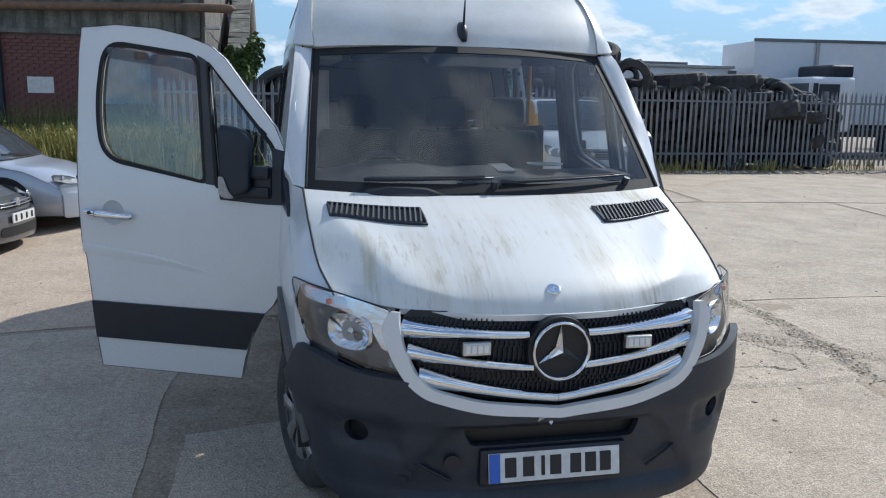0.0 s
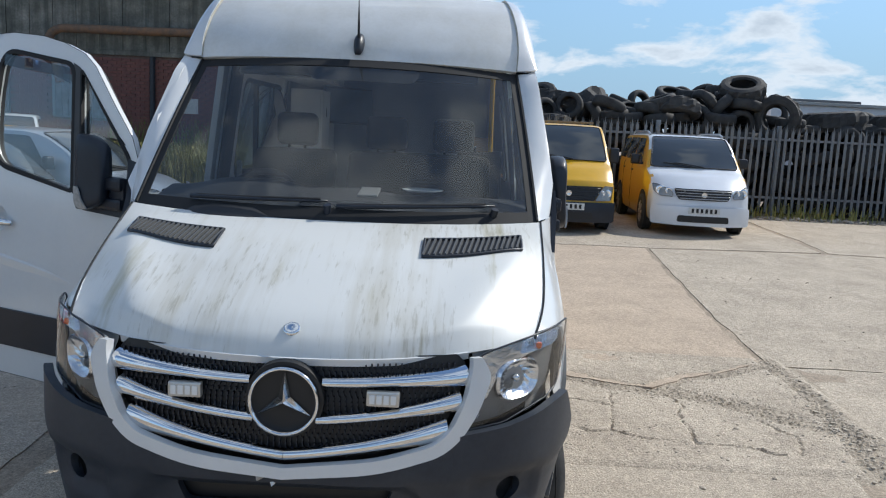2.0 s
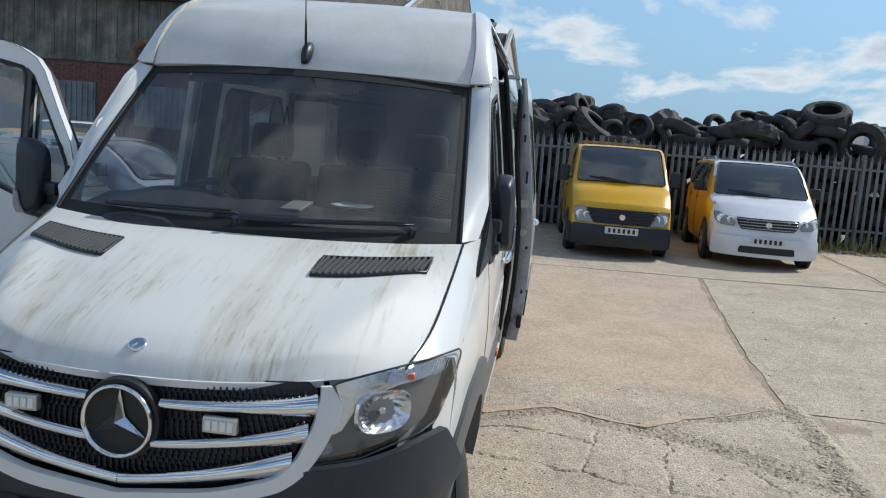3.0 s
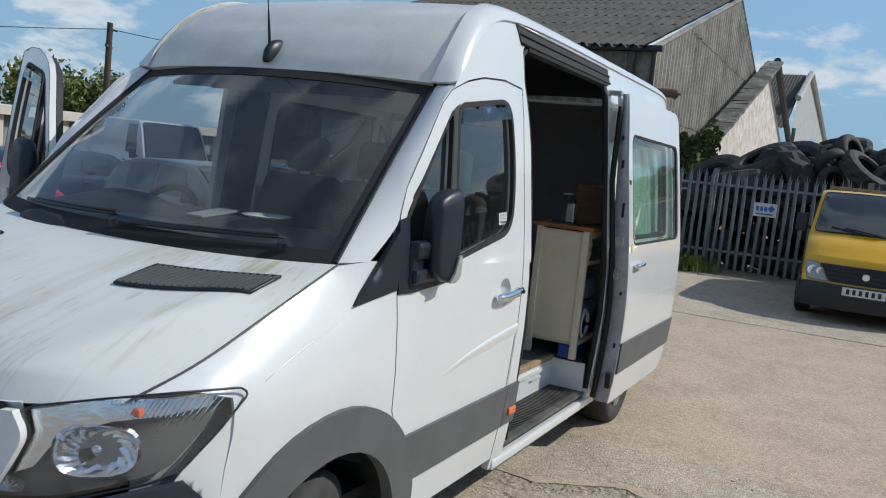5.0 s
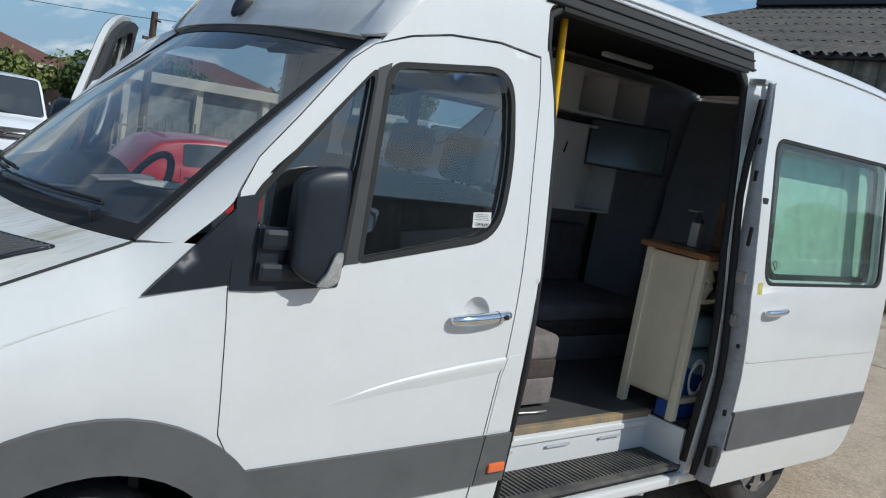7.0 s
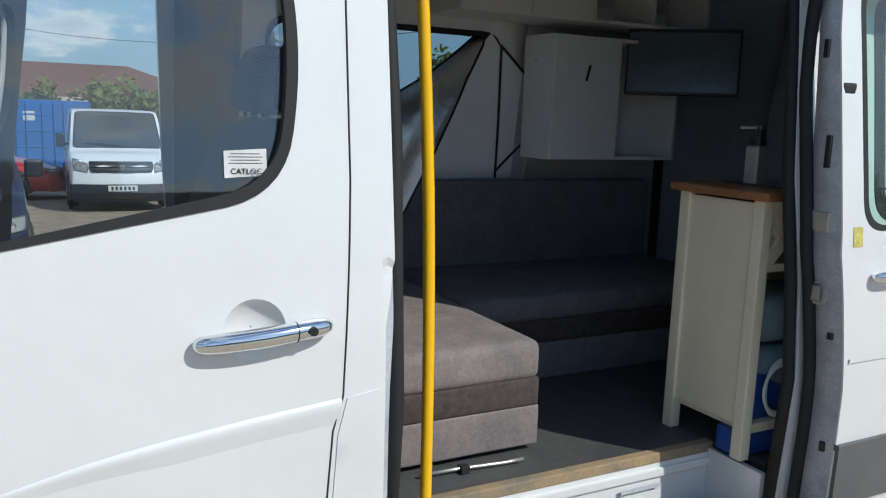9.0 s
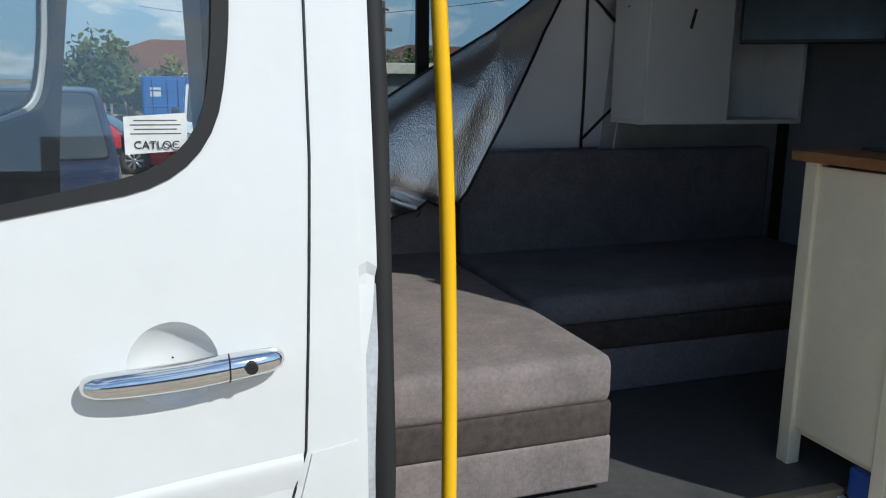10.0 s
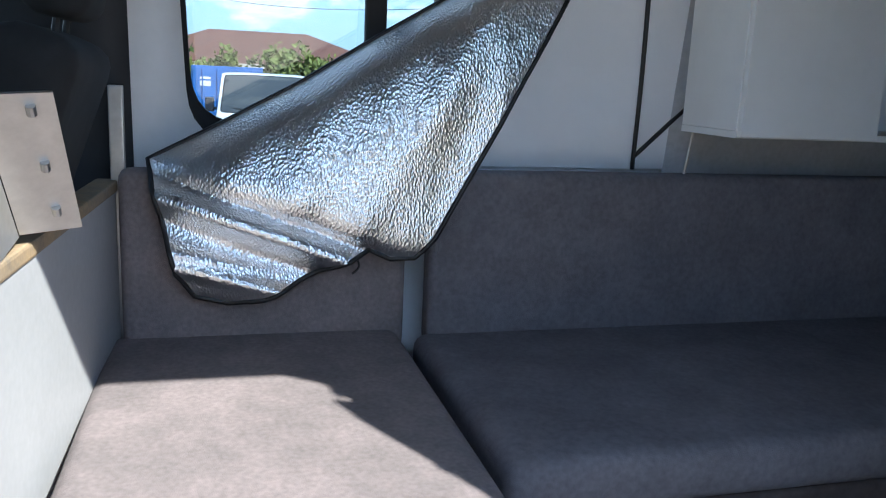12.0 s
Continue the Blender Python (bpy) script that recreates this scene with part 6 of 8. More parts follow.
    bmp = laid("bumper", rounded([(-bh, 0.19), (bh, 0.19), (bh, lowz), (-bh, lowz)], 0.05, 3), lambda x, z: face(x, z, 0.020 + 0.012 * math.sin(math.pi * (z - 0.19) / (lowz - 0.19))), PLASTIC if van_like else paint, t, "front bumper", 0.03)
    if van_like:
        for s in (1, -1):
            laid("bumper_end", [(0.02, 0.20), (overhang - 0.40, 0.20), (overhang - 0.36, 0.40), (overhang - 0.30, lowz), (0.02, lowz)], lambda y, z, s=s: lay(s * (wid(y) + 0.010), y, z), PLASTIC, bmp, "", 0.02)
    laid("air_intake", rounded([(-W * 0.25, 0.25), (W * 0.25, 0.25), (W * 0.24, 0.36), (-W * 0.24, 0.36)], 0.03, 3), lambda x, z: face(x, z, 0.052), INK, bmp, "", 0.006)
    pl = part("number_plate", box(face(0, plate_z, 0.056), (0.52, 0.012, 0.11), 0.003), PLATE, bmp, "white number plate")
    for k in range(plate_bars):
        part("plate_bar", box(Vector((-0.19 + 0.38 * k / max(1, plate_bars - 1), -0.064 + face(0, plate_z).y, plate_z)), (0.04, 0.004, 0.07)), INK, pl)
    for y in (overhang, overhang + wheelbase):
        for s in (1, -1):
            k = (0.315 if not van_like else 0.33) / WHEEL_R
            x = abs(lay(hw, y, 0).x)
            # flat dark disc puts the arch's shade onto the uncut body side
            part("arch_shade", lathe([(s * 0.006, 0.001), (s * 0.006, 0.375), (-s * 0.05, 0.385)], lay(s * (wid(y) - 0.001), y, 0.335), 'x', 32), RUBBER, t)
            w = wheel(0, 0, s, t)
            w.matrix_basis = Matrix.Translation(lay(s * (x - 0.075), y, WHEEL_R * k)) @ Matrix.Scale(k, 4)
    return t


YELLOW = mat("yellow_vehicle_paint", (0.72, 0.40, 0.012), 0.3, spread=0.08, scale=4, coat=0.5)
SILVERW = mat("white_vehicle_paint", (0.74, 0.76, 0.79), 0.3, spread=0.06, scale=4, coat=0.6)
SILVER = mat("silver_blue_paint", (0.42, 0.46, 0.52), 0.3, 0.3, spread=0.06, scale=4, coat=0.6)
GUN = mat("grey_metal_paint", (0.16, 0.16, 0.165), 0.3, 0.4, spread=0.06, scale=4, coat=0.6)
REDP = mat("red_vehicle_paint", (0.50, 0.012, 0.02), 0.3, spread=0.1, scale=4, coat=0.6)
NAVY = mat("dark_blue_paint", (0.025, 0.032, 0.07), 0.3, 0.2, spread=0.1, scale=4, coat=0.6)
gzv = ground_z(3, 12)
ldv = vehicle("yellow_van", "weathered yellow panel van with black bumper parked against the fence", "van", (2.43, 11.05, gzv), 1.0, YELLOW, 4.5, 1.66, 1.17, (0.92, 1.17), 1.80, (0.62, 1.30), (4.35, 4.48), 2.7, 0.85, (0.62, 0.66, 0.28, 0.22), True, lamp_poly=[(0.44, 0.545), (0.72, 0.555), (0.765, 0.78), (0.60, 0.79)], grille_poly=[(0.575, 0.78), (0.43, 0.545)], bars=4)
part("roof_rack", box((0, 1.65, 1.835), (1.25, 0.05, 0.03), 0.006), PLY, ldv, "brown wooden roof bar")
part("roof_rack", box((0, 2.6, 1.835), (1.25, 0.05, 0.03), 0.006), PLY, ldv)
vito = vehicle("people_carrier", "white-fronted people carrier with yellow sides parked by the fence", "van", (4.75, 11.35, ground_z(5, 12)), -3.0, SILVERW, 4.45, 1.74, 1.12, (0.84, 1.12), 1.70, (0.80, 1.62), (4.2, 4.42), 2.8, 0.82, (0.68, 0.74, 0.36, 0.24), False, YELLOW, lamp_poly=[(0.50, 0.66), (0.70, 0.665), (0.80, 0.74), (0.81, 0.86), (0.72, 0.845), (0.60, 0.79), (0.51, 0.74)], grille_poly=[(0.48, 0.80), (0.46, 0.70), (0.40, 0.62)], bars=4, bar_paint=ALLOY)
for s in (1, -1):
    part("roof_rail", tube([(s * 0.66, 1.75, 1.69), (s * 0.67, 2.0, 1.745), (s * 0.67, 3.4, 1.745), (s * 0.66, 3.7, 1.69)], 0.018, 6), ALLOY, vito, "silver roof rail")
vehicle("hatchback_car", "silver-blue hatchback parked beside the yard wall", "car", (-3.25, 9.25, ground_z(-4, 9)), 84, SILVER, 4.1, 1.72, 0.90, (0.66, 0.90), 1.44, (0.95, 1.85), (3.3, 3.95), 2.55, 0.85, (0.62, 0.66, 0.30, 0.15))
vehicle("estate_car", "dark grey hatchback with white number plate in the yard", "car", (-3.85, 7.45, ground_z(-5, 7)), 80, GUN, 4.1, 1.70, 0.88, (0.64, 0.88), 1.42, (0.95, 1.8), (3.3, 3.95), 2.55, 0.85, (0.60, 0.62, 0.30, 0.15), plate_bars=4)
vehicle("white_suv", "white off-road car parked by the brick building", "car", (-8.0, 12.6, ground_z(-8, 13)), 25, SILVERW, 4.3, 1.75, 1.0, (0.78, 1.0), 1.68, (1.0, 1.6), (4.0, 4.25), 2.6, 0.85, (0.64, 0.70, 0.26, 0.16))
vehicle("yellow_car", "yellow hatchback parked in the yard", "car", (-5.9, 10.9, ground_z(-6, 11)), 60, YELLOW, 4.0, 1.68, 0.90, (0.66, 0.90), 1.43, (0.95, 1.8), (3.3, 3.9), 2.5, 0.8, (0.60, 0.64, 0.28, 0.15))
vehicle("red_car", "red hatchback parked across the yard", "car", (-8.9, 8.2, ground_z(-9, 6.5) - 0.02), 176, REDP, 4.1, 1.70, 0.86, (0.64, 0.86), 1.33, (0.95, 1.8), (3.3, 3.95), 2.55, 0.85, (0.60, 0.64, 0.28, 0.15))
vehicle("red_car", "bright red car standing side-on before a blue container", "car", (-18.2, 3.0, ground_z(-18, 1)), 172, REDP, 4.2, 1.70, 0.90, (0.66, 0.90), 1.40, (1.1, 2.0), (3.4, 4.0), 2.55, 0.9, (0.60, 0.64, 0.28, 0.15))
vehicle("dark_blue_car", "dark blue people carrier with pale headlamps", "car", (-5.2, 1.22, ground_z(-6, 1)), 94, NAVY, 4.2, 1.72, 0.98, (0.72, 0.98), 1.62, (0.7, 1.6), (3.9, 4.15), 2.6, 0.85, (0.62, 0.66, 0.30, 0.16))
vehicle("white_panel_van", "white panel van with a black bumper facing the yard", "van", (-14.0, 3.75, ground_z(-14, 4)), 88, SILVERW, 5.0, 1.85, 1.18, (0.92, 1.16), 1.90, (0.75, 1.45), (4.85, 4.98), 3.1, 0.9, (0.72, 0.86, 0.24, 0.28), True)
vehicle("black_car", "black hatchback parked beyond the red car", "car", (-12.4, 12.6, ground_z(-12, 11)), 178, NAVY, 4.1, 1.70, 0.90, (0.66, 0.90), 1.42, (0.95, 1.8), (3.3, 3.95), 2.55, 0.85, (0.60, 0.64, 0.28, 0.15))
vehicle("white_panel_van", "white box van parked along the far fence", "van", (-13.5, 14.8, ground_z(-13, 14)), 70, SILVERW, 5.2, 1.95, 1.25, (0.95, 1.22), 2.25, (0.75, 1.45), (5.0, 5.15), 3.2, 0.9, (0.72, 0.86, 0.24, 0.28), True)

# ---------------------------------------------------------------- buildings behind the fence
BRICK = mat("dark_red_brick", (0.22, 0.095, 0.08), 0.9, second=(0.13, 0.065, 0.06), scale=9, fine=0.4, bump=0.3, bscale=60)
MORTAR = mat("brick_mortar", (0.16, 0.115, 0.10), 0.95, spread=0.3, scale=10)
OLD_SHEET = mat("stained_grey_boards", (0.30, 0.29, 0.255), 0.9, second=(0.12, 0.125, 0.11), scale=1.6, fine=0.4, bump=0.2, bscale=20)
grime(OLD_SHEET, (0.055, 0.06, 0.05), 0.75, (5.0, 5.0, 0.30), 0.0, 60.0, 0.50, 0.68)
ROOF_SHEET = mat("asbestos_roof_sheet", (0.12, 0.108, 0.095), 0.95, second=(0.06, 0.056, 0.05), scale=1.4, fine=0.4, bump=0.2, bscale=30)
GABLE_SHEET = mat("corrugated_cement_sheet", (0.31, 0.29, 0.255), 0.95, second=(0.16, 0.148, 0.128), scale=0.9, fine=0.4, bump=0.15, bscale=25)
WHITE_BRICK = mat("whitewashed_brick", (0.70, 0.68, 0.64), 0.9, second=(0.42, 0.33, 0.27), scale=2.5, fine=0.35, bump=0.4, bscale=25)
RED_BRICK = mat("orange_brick", (0.36, 0.13, 0.075), 0.9, second=(0.24, 0.10, 0.06), scale=6, fine=0.4, bump=0.4, bscale=30)
RUST = mat("rusty_pipe", (0.24, 0.13, 0.07), 0.85, second=(0.12, 0.09, 0.07), scale=6, fine=0.4)
CLAD = mat("grey_cladding", (0.42, 0.42, 0.40), 0.7, second=(0.34, 0.34, 0.33), scale=1.5)
WINBOARD = mat("dusty_window", (0.24, 0.27, 0.28), 0.6, second=(0.13, 0.15, 0.155), scale=3)

works = thing("workshop_building", (0, 0, 0), "old brick workshop with boarded upper wall and corrugated roof", "building")
WY, WX0, WX1 = 17.6, -14.0, -2.5
gz0 = ground_z(-6, 16) - 0.6
part("wall", box(((WX0 + WX1) / 2, WY + 0.15, gz0 + 1.95), (WX1 - WX0, 0.26, 3.9), 0.0), MORTAR, works, "brick lower wall")
part("upper_wall", box(((WX0 + WX1) / 2, WY + 0.13, 3.95), (WX1 - WX0, 0.25, 1.5), 0.0), OLD_SHEET, works, "stained grey boarded upper wall")
for k in range(20):
    x = WX1 - 0.28 - 0.56 * k
    part("board", box((x, WY - 0.01 + rnd.uniform(-0.006, 0.006), 3.95), (0.545, 0.03, 1.46), 0.004), OLD_SHEET, works)
part("eaves_gutter", box(((WX0 + WX1) / 2 + 0.1, WY - 0.15, 4.74), (WX1 - WX0 + 0.3, 0.18, 0.13), 0.03), PLASTIC, works, "dark eaves gutter")
part("lintel_beam", box(((WX0 + WX1) / 2, WY - 0.02, 3.17), (WX1 - WX0, 0.06, 0.12), 0.01), OLD_SHEET, works)
for x in (-4.31, -8.6, -11.0):
    w = part("window", box((x, WY - 0.0, 2.09), (1.34, 0.06, 1.02), 0.01), WINBOARD, works, "window boarded up with grey sheeting")
    for j in range(9):
        part("slat", box((x - 0.60 + 0.15 * j, WY - 0.045, 2.09), (0.05, 0.03, 0.98), 0.008), WINBOARD, w)
part("wall_sign", box((-6.0, WY - 0.03, 1.98), (0.55, 0.02, 0.36), 0.004), PLATE, works, "blank white notice board")
part("drainpipe", cyl((-6.81, WY - 0.09, 0.0), (-6.81, WY - 0.09, 3.1), 0.065, 10), PLASTIC, works)
part("drainpipe", cyl((-2.95, WY - 0.09, 0.0), (-2.95, WY - 0.09, 4.7), 0.06, 10), OLD_SHEET, works, "grey downpipe")
part("rusty_pipe", tube(curve([(-8.95, WY - 0.28, 2.4), (-9.05, WY - 0.28, 2.9), (-9.2, WY - 0.28, 3.35), (-9.0, WY - 0.28, 3.62), (-8.4, WY - 0.28, 3.66), (-6, WY - 0.28, 3.68), (-3.5, WY - 0.30, 3.74), (-1.95, WY - 0.35, 3.76), (-1.75, WY - 0.35, 3.70)], 50), 0.10, 10), RUST, works, "rusty insulated pipe along the wall", True)
for k in range(9):
    x = -2.9 - 0.75 * k
    part("pipe_bracket", box((x, WY - 0.15, 3.70), (0.05, 0.3, 0.05)), RUST, works)
part("flood_lamp", box((-2.2, WY - 0.3, 3.32), (0.32, 0.16, 0.06), 0.02), ALLOY, works, "small flood lamp")
# bricks of the lower wall
bme = bmesh.new()
add_box(bme, (0, 0, 0), (0.215, 0.06, 0.065), 0.0)
brick_me = bpy.data.meshes.new("brick"); bme.to_mesh(brick_me); bme.free()
brick_me.materials.append(BRICK)
far_b = bmesh.new()
cnt = 0
for r in range(40):
    z = 0.2 + 0.076 * r
    if z > 3.08:
        break
    for k in range(50):
        x = -2.62 - 0.2255 * k - (0.113 if r % 2 else 0)
        if any(abs(x - wx) < 0.78 and 1.55 < z < 2.63 for wx in (-4.31, -8.6, -11.0)):
            continue
        if cnt < 300 and z > 1.35 and -6.9 < x < -4.3:
            ob = new("brick", brick_me); ob.parent = works
            ob.matrix_basis = pose(x, WY + 0.0 + rnd.uniform(-0.004, 0.004), z)
            cnt += 1
        else:
            vs = [far_b.verts.new((x + sx * 0.1075, WY - 0.028, z + sz * 0.0325)) for sx, sz in ((-1, -1), (1, -1), (1, 1), (-1, 1))]
            vb = [far_b.verts.new((v.co.x, WY + 0.03, v.co.z)) for v in vs]
            far_b.faces.new(vs)
            for q in range(4):
                far_b.faces.new((vs[q], vb[q], vb[(q + 1) % 4], vs[(q + 1) % 4]))
tagged(part("brickwork", far_b, BRICK, works), kind="stuff")
# corrugated roof slope
def corrugated(name, origin, along, up, n_w, rows_n, height, material, parent, label, pitch=0.16, amp=0.03, jag=0.0, clip=None):
    o, a, u = Vector(origin), Vector(along).normalized(), Vector(up).normalized()
    n = a.cross(u).normalized()
    rh = height / rows_n
    for r in range(rows_n):
        bm = bmesh.new()
        cols = []
        for k in range(n_w * 4 + 1):
            s = k * pitch / 4
            off = amp * math.sin(2 * math.pi * k / 4 + 0.8)
            lo, hi = r * rh - 0.06 + jag * rnd.uniform(-1, 1), (r + 1) * rh
            if clip:
                l2, h2 = clip(s)
                lo, hi = max(lo, l2), min(hi, h2)
                if hi - lo < 0.01:
                    cols.append(None); continue
            cols.append((o + a * s + u * lo + n * (off + 0.02), o + a * s + u * hi + n * off))
        prev = None
        for c in cols:
            if c is None:
                prev = None; continue
            cur = (bm.verts.new(c[0]), bm.verts.new(c[1]))
            if prev:
                bm.faces.new((prev[0], cur[0], cur[1], prev[1]))
            prev = cur
        ob = part(name, bm, material, parent, label, True)
    return ob


RISE = (8.0 - 4.80) / 10.0
corrugated("roof", (WX0, WY - 0.28, 4.76), (1, 0, 0), (0, 1, RISE), 38, 6, math.hypot(10.2, 10.2 * RISE), ROOF_SHEET, works, "grey corrugated roof", 0.30, 0.06, 0.03)
part("ridge", cyl((WX0, WY + 9.95, 8.05), (WX1 + 0.1, WY + 9.95, 8.05), 0.14, 8), ROOF_SHEET, works)
part("roof_vent_ridge", box((-10.0, WY + 9.95, 8.25), (7.8, 0.7, 0.35), 0.03), PLASTIC, works, "dark raised ridge vent")
def gclip(s):
    top = 4.75 + min(s, 20.2 - s) * RISE - 1.0
    low = max(0.95, 0.95 + (s - 2.6) * 0.31)
    return low, top
corrugated("gable_sheeting", (WX1 + 0.02, WY - 0.1, 1.0), (0, 1, 0), (0, 0, 1), 59, 3, 7.2, GABLE_SHEET, works, "weathered corrugated gable sheeting", 0.34, 0.12, 0.03, gclip)
part("gable_wall", panel([(WY, 0.2), (WY + 20, 0.2), (WY + 20, 4.7), (WY + 10, 7.9), (WY, 4.7)], lambda y, z: (WX1 - 0.12, y, z), (), 2.0), BRICK, works)
part("verge", tube([(WX1 + 0.06, WY - 0.2, 4.74), (WX1 + 0.06, WY + 9.9, 8.02), (WX1 + 0.06, WY + 20, 4.8)], 0.07, 6), GABLE_SHEET, works)
part("corner_pier", box((WX1 - 0.1, WY + 0.1, 1.4), (0.5, 0.4, 2.9), 0.01), BRICK, works, "brick corner pier")

annex = thing("whitewashed_building", (0, 0, 0), "whitewashed brick lean-to with broken verge boards", "building")
AX = WX1 + 0.45
part("wall", panel([(20.6, 0.1), (42.5, 0.1), (42.5, 4.0), (33.2, 6.75), (20.6, 2.55)], lambda y, z: (AX, y, z), (), 1.2), WHITE_BRICK, annex, "whitewashed brick gable")
part("lower_wall", panel([(20.4, 0.1), (42.5, 0.1), (42.5, 2.3), (20.4, 2.3)], lambda y, z: (AX + 0.03, y, z), (), 1.2), RED_BRICK, annex, "bare orange brick base")
for k in range(3):
    part("blocked_window", box((AX + 0.05, 31 + 2.6 * k, 1.5), (0.04, 1.6, 1.5), 0.01), WHITE_BRICK, annex)
for k in range(24):
    f = k / 24
    y = 20.0 + 13.4 * f
    part("verge_board", box((AX + 0.25, y, 2.45 + 4.5 * f), (0.6, 0.62, 0.10), 0.01, Matrix.Rotation(radians(18.5 + rnd.uniform(-5, 5)), 4, 'X') @ Matrix.Rotation(radians(rnd.uniform(-6, 6)), 4, 'Y')), OLD_SHEET if k % 3 else ROOF_SHEET, annex)
part("verge_gutter", tube([(AX + 0.3, 33.3, 6.95), (AX + 0.3, 42.6, 4.2)], 0.14, 8), PLASTIC, annex, "dark verge gutter")
part("downpipe", tube([(AX + 0.3, 42.6, 4.2), (AX + 0.3, 43.4, 4.0), (AX + 0.3, 43.6, 5.2)], 0.10, 8), OLD_SHEET, annex)
shed = thing("clad_warehouse", (0, 0, 0), "grey clad warehouse with a dark loading opening", "building")
part("wall", panel([(45, 0.1), (74, 0.1), (74, 5.9), (50, 8.75), (45, 7.0)], lambda y, z: (AX + 0.1, y, z), [[(57, 3.4), (65, 3.4), (65, 5.8), (57, 5.8)]], 3.0), CLAD, shed, "grey clad gable wall")
part("opening", box((AX - 0.6, 61, 4.6), (0.2, 8.5, 2.8)), INK, shed, "dark loading opening")
corrugated("roof", (AX - 24, 42.5, 5.1), (1, 0, 0), (0, 1, 0.5), 150, 3, 8.0, ROOF_SHEET, shed, "dark corrugated roof", 0.16, 0.03)
part("verge_trim", tube([(AX + 0.2, 44.5, 6.8), (AX + 0.2, 50, 8.85), (AX + 0.2, 74, 6.0)], 0.16, 6), CLAD, shed)

# long dark shed on the open side of the yard, mirrored in the van's side glass
dark_shed = thing("yard_shed", (27.0, 6.0, 0.0), "long dark flat-roofed shed across the yard", "building")
part("wall", box((2.0, 0, 2.6), (4.0, 46, 5.2), 0.02), OLD_SHEET, dark_shed, "stained dark boarded wall")
part("roof", box((2.0, 0, 5.3), (4.6, 46.6, 0.22), 0.03), ROOF_SHEET, dark_shed)
part("roof_plant", box((1.6, -4.0, 6.0), (2.4, 6.0, 1.2), 0.03), CLAD, dark_shed, "pale roof plant housing")
for k in range(18):
    part("board", box((-0.03, -21.6 + 2.55 * k, 2.6), (0.05, 2.50, 5.1), 0.01), OLD_SHEET, dark_shed)

# lorries and trailers beyond the heap
trailer = thing("box_trailer", (15.2, 24.0, 0.1), "white box trailer parked behind the fence", "trailer", yaw=-6)
part("box", box((6.2, 0, 2.45), (12.4, 2.5, 2.75), 0.03), SILVERW, trailer, "plain white box body")
part("top_rail", box((6.2, -1.26, 3.86), (12.5, 0.06, 0.10), 0.01), GUN, trailer)
part("chassis", box((6.2, 0, 0.95), (12.0, 1.6, 0.25), 0.02), RUBBER, trailer)
for k in range(3):
    for s in (1, -1):
        wheel(0, 0, -1, trailer).matrix_basis = Matrix.Translation((8.0 + 1.3 * k, s * 1.05, 0.5)) @ Matrix.Rotation(radians(90 if s < 0 else -90), 4, 'Z') @ Matrix.Scale(1.45, 4)
for k in (2.2, 6.0):
    part("stay", box((k, -1.31, 2.6), (0.12, 0.06, 2.4), 0.01), CLAD, trailer)
lorry = thing("lorry", (16.3, 21.2, 0.1), "white lorry cab with black roof deflector behind the fence", "lorry", yaw=-4)
part("cab", box((0.0, 0, 1.75), (1.5, 2.2, 1.7), 0.15, None, 3), SILVERW, lorry)
part("windscreen", box((-0.74, 0, 2.05), (0.06, 1.9, 0.7), 0.02), DARK_GLASS, lorry)
part("side_window", box((-0.15, -1.11, 2.1), (0.7, 0.02, 0.55), 0.01), DARK_GLASS, lorry)
part("deflector", box((0.35, 0, 2.78), (0.8, 1.9, 0.4), 0.12, None, 3), PLASTIC, lorry)
part("chassis", box((2.2, 0, 0.85), (4.6, 0.9, 0.25), 0.02), RUBBER, lorry)
for s in (1, -1):
    for k in (0.0, 3.6):
        wheel(0, 0, -1, lorry).matrix_basis = Matrix.Translation((k, s * 0.95, 0.48)) @ Matrix.Rotation(radians(90 if s < 0 else -90), 4, 'Z') @ Matrix.Scale(1.4, 4)
    part("mirror", box((-0.7, s * 1.25, 2.2), (0.08, 0.16, 0.4), 0.02), PLASTIC, lorry)
flat = thing("portable_cabin", (10.3, 24.5, 0.1), "low white flat-roofed cabin behind the tyres", "cabin", yaw=2)
part("wall", box((2.1, 0, 1.45), (4.4, 2.4, 2.9), 0.02), SILVERW, flat)
part("roof", box((2.1, 0, 2.95), (4.6, 2.6, 0.10), 0.02), CLAD, flat)
part("roof_board", box((1.6, -0.3, 3.06), (2.8, 0.6, 0.12), 0.02), GUN, flat)
part("corner_post", box((4.35, -1.22, 1.6), (0.3, 0.1, 2.5), 0.01), GUN, flat)

# blue container, houses, long shed and poles on the other side of the yard
CBLUE = mat("blue_container_paint", (0.02, 0.13, 0.42), 0.5, spread=0.25, scale=2)
cont = thing("shipping_container", (-29.2, 3.25, ground_z(-29, 3)), "blue steel shipping container with closed doors", "container")
part("shell", box((-3.0, 0, 1.3), (6.0, 2.44, 2.58), 0.02), CBLUE, cont)
for s in (1, -1):
    d = part("door", box((0.04, s * 0.59, 1.3), (0.08, 1.14, 2.4), 0.01), CBLUE, cont)
    for k in range(4):
        part("panel_rib", box((0.09, s * 0.59, 0.45 + 0.55 * k), (0.03, 1.0, 0.06), 0.01), CBLUE, d)
    for k in (-0.25, 0.25):
        part("lock_rod", cyl((0.13, s * 0.59 + k, 0.1), (0.13, s * 0.59 + k, 2.5), 0.02, 8), CBLUE, d)
    part("label", box((0.09, s * 0.75, 2.05), (0.01, 0.36, 0.32)), PLATE, d)
TILE = mat("brown_roof_tiles", (0.17, 0.075, 0.055), 0.9, second=(0.11, 0.055, 0.045), scale=3, fine=0.3)
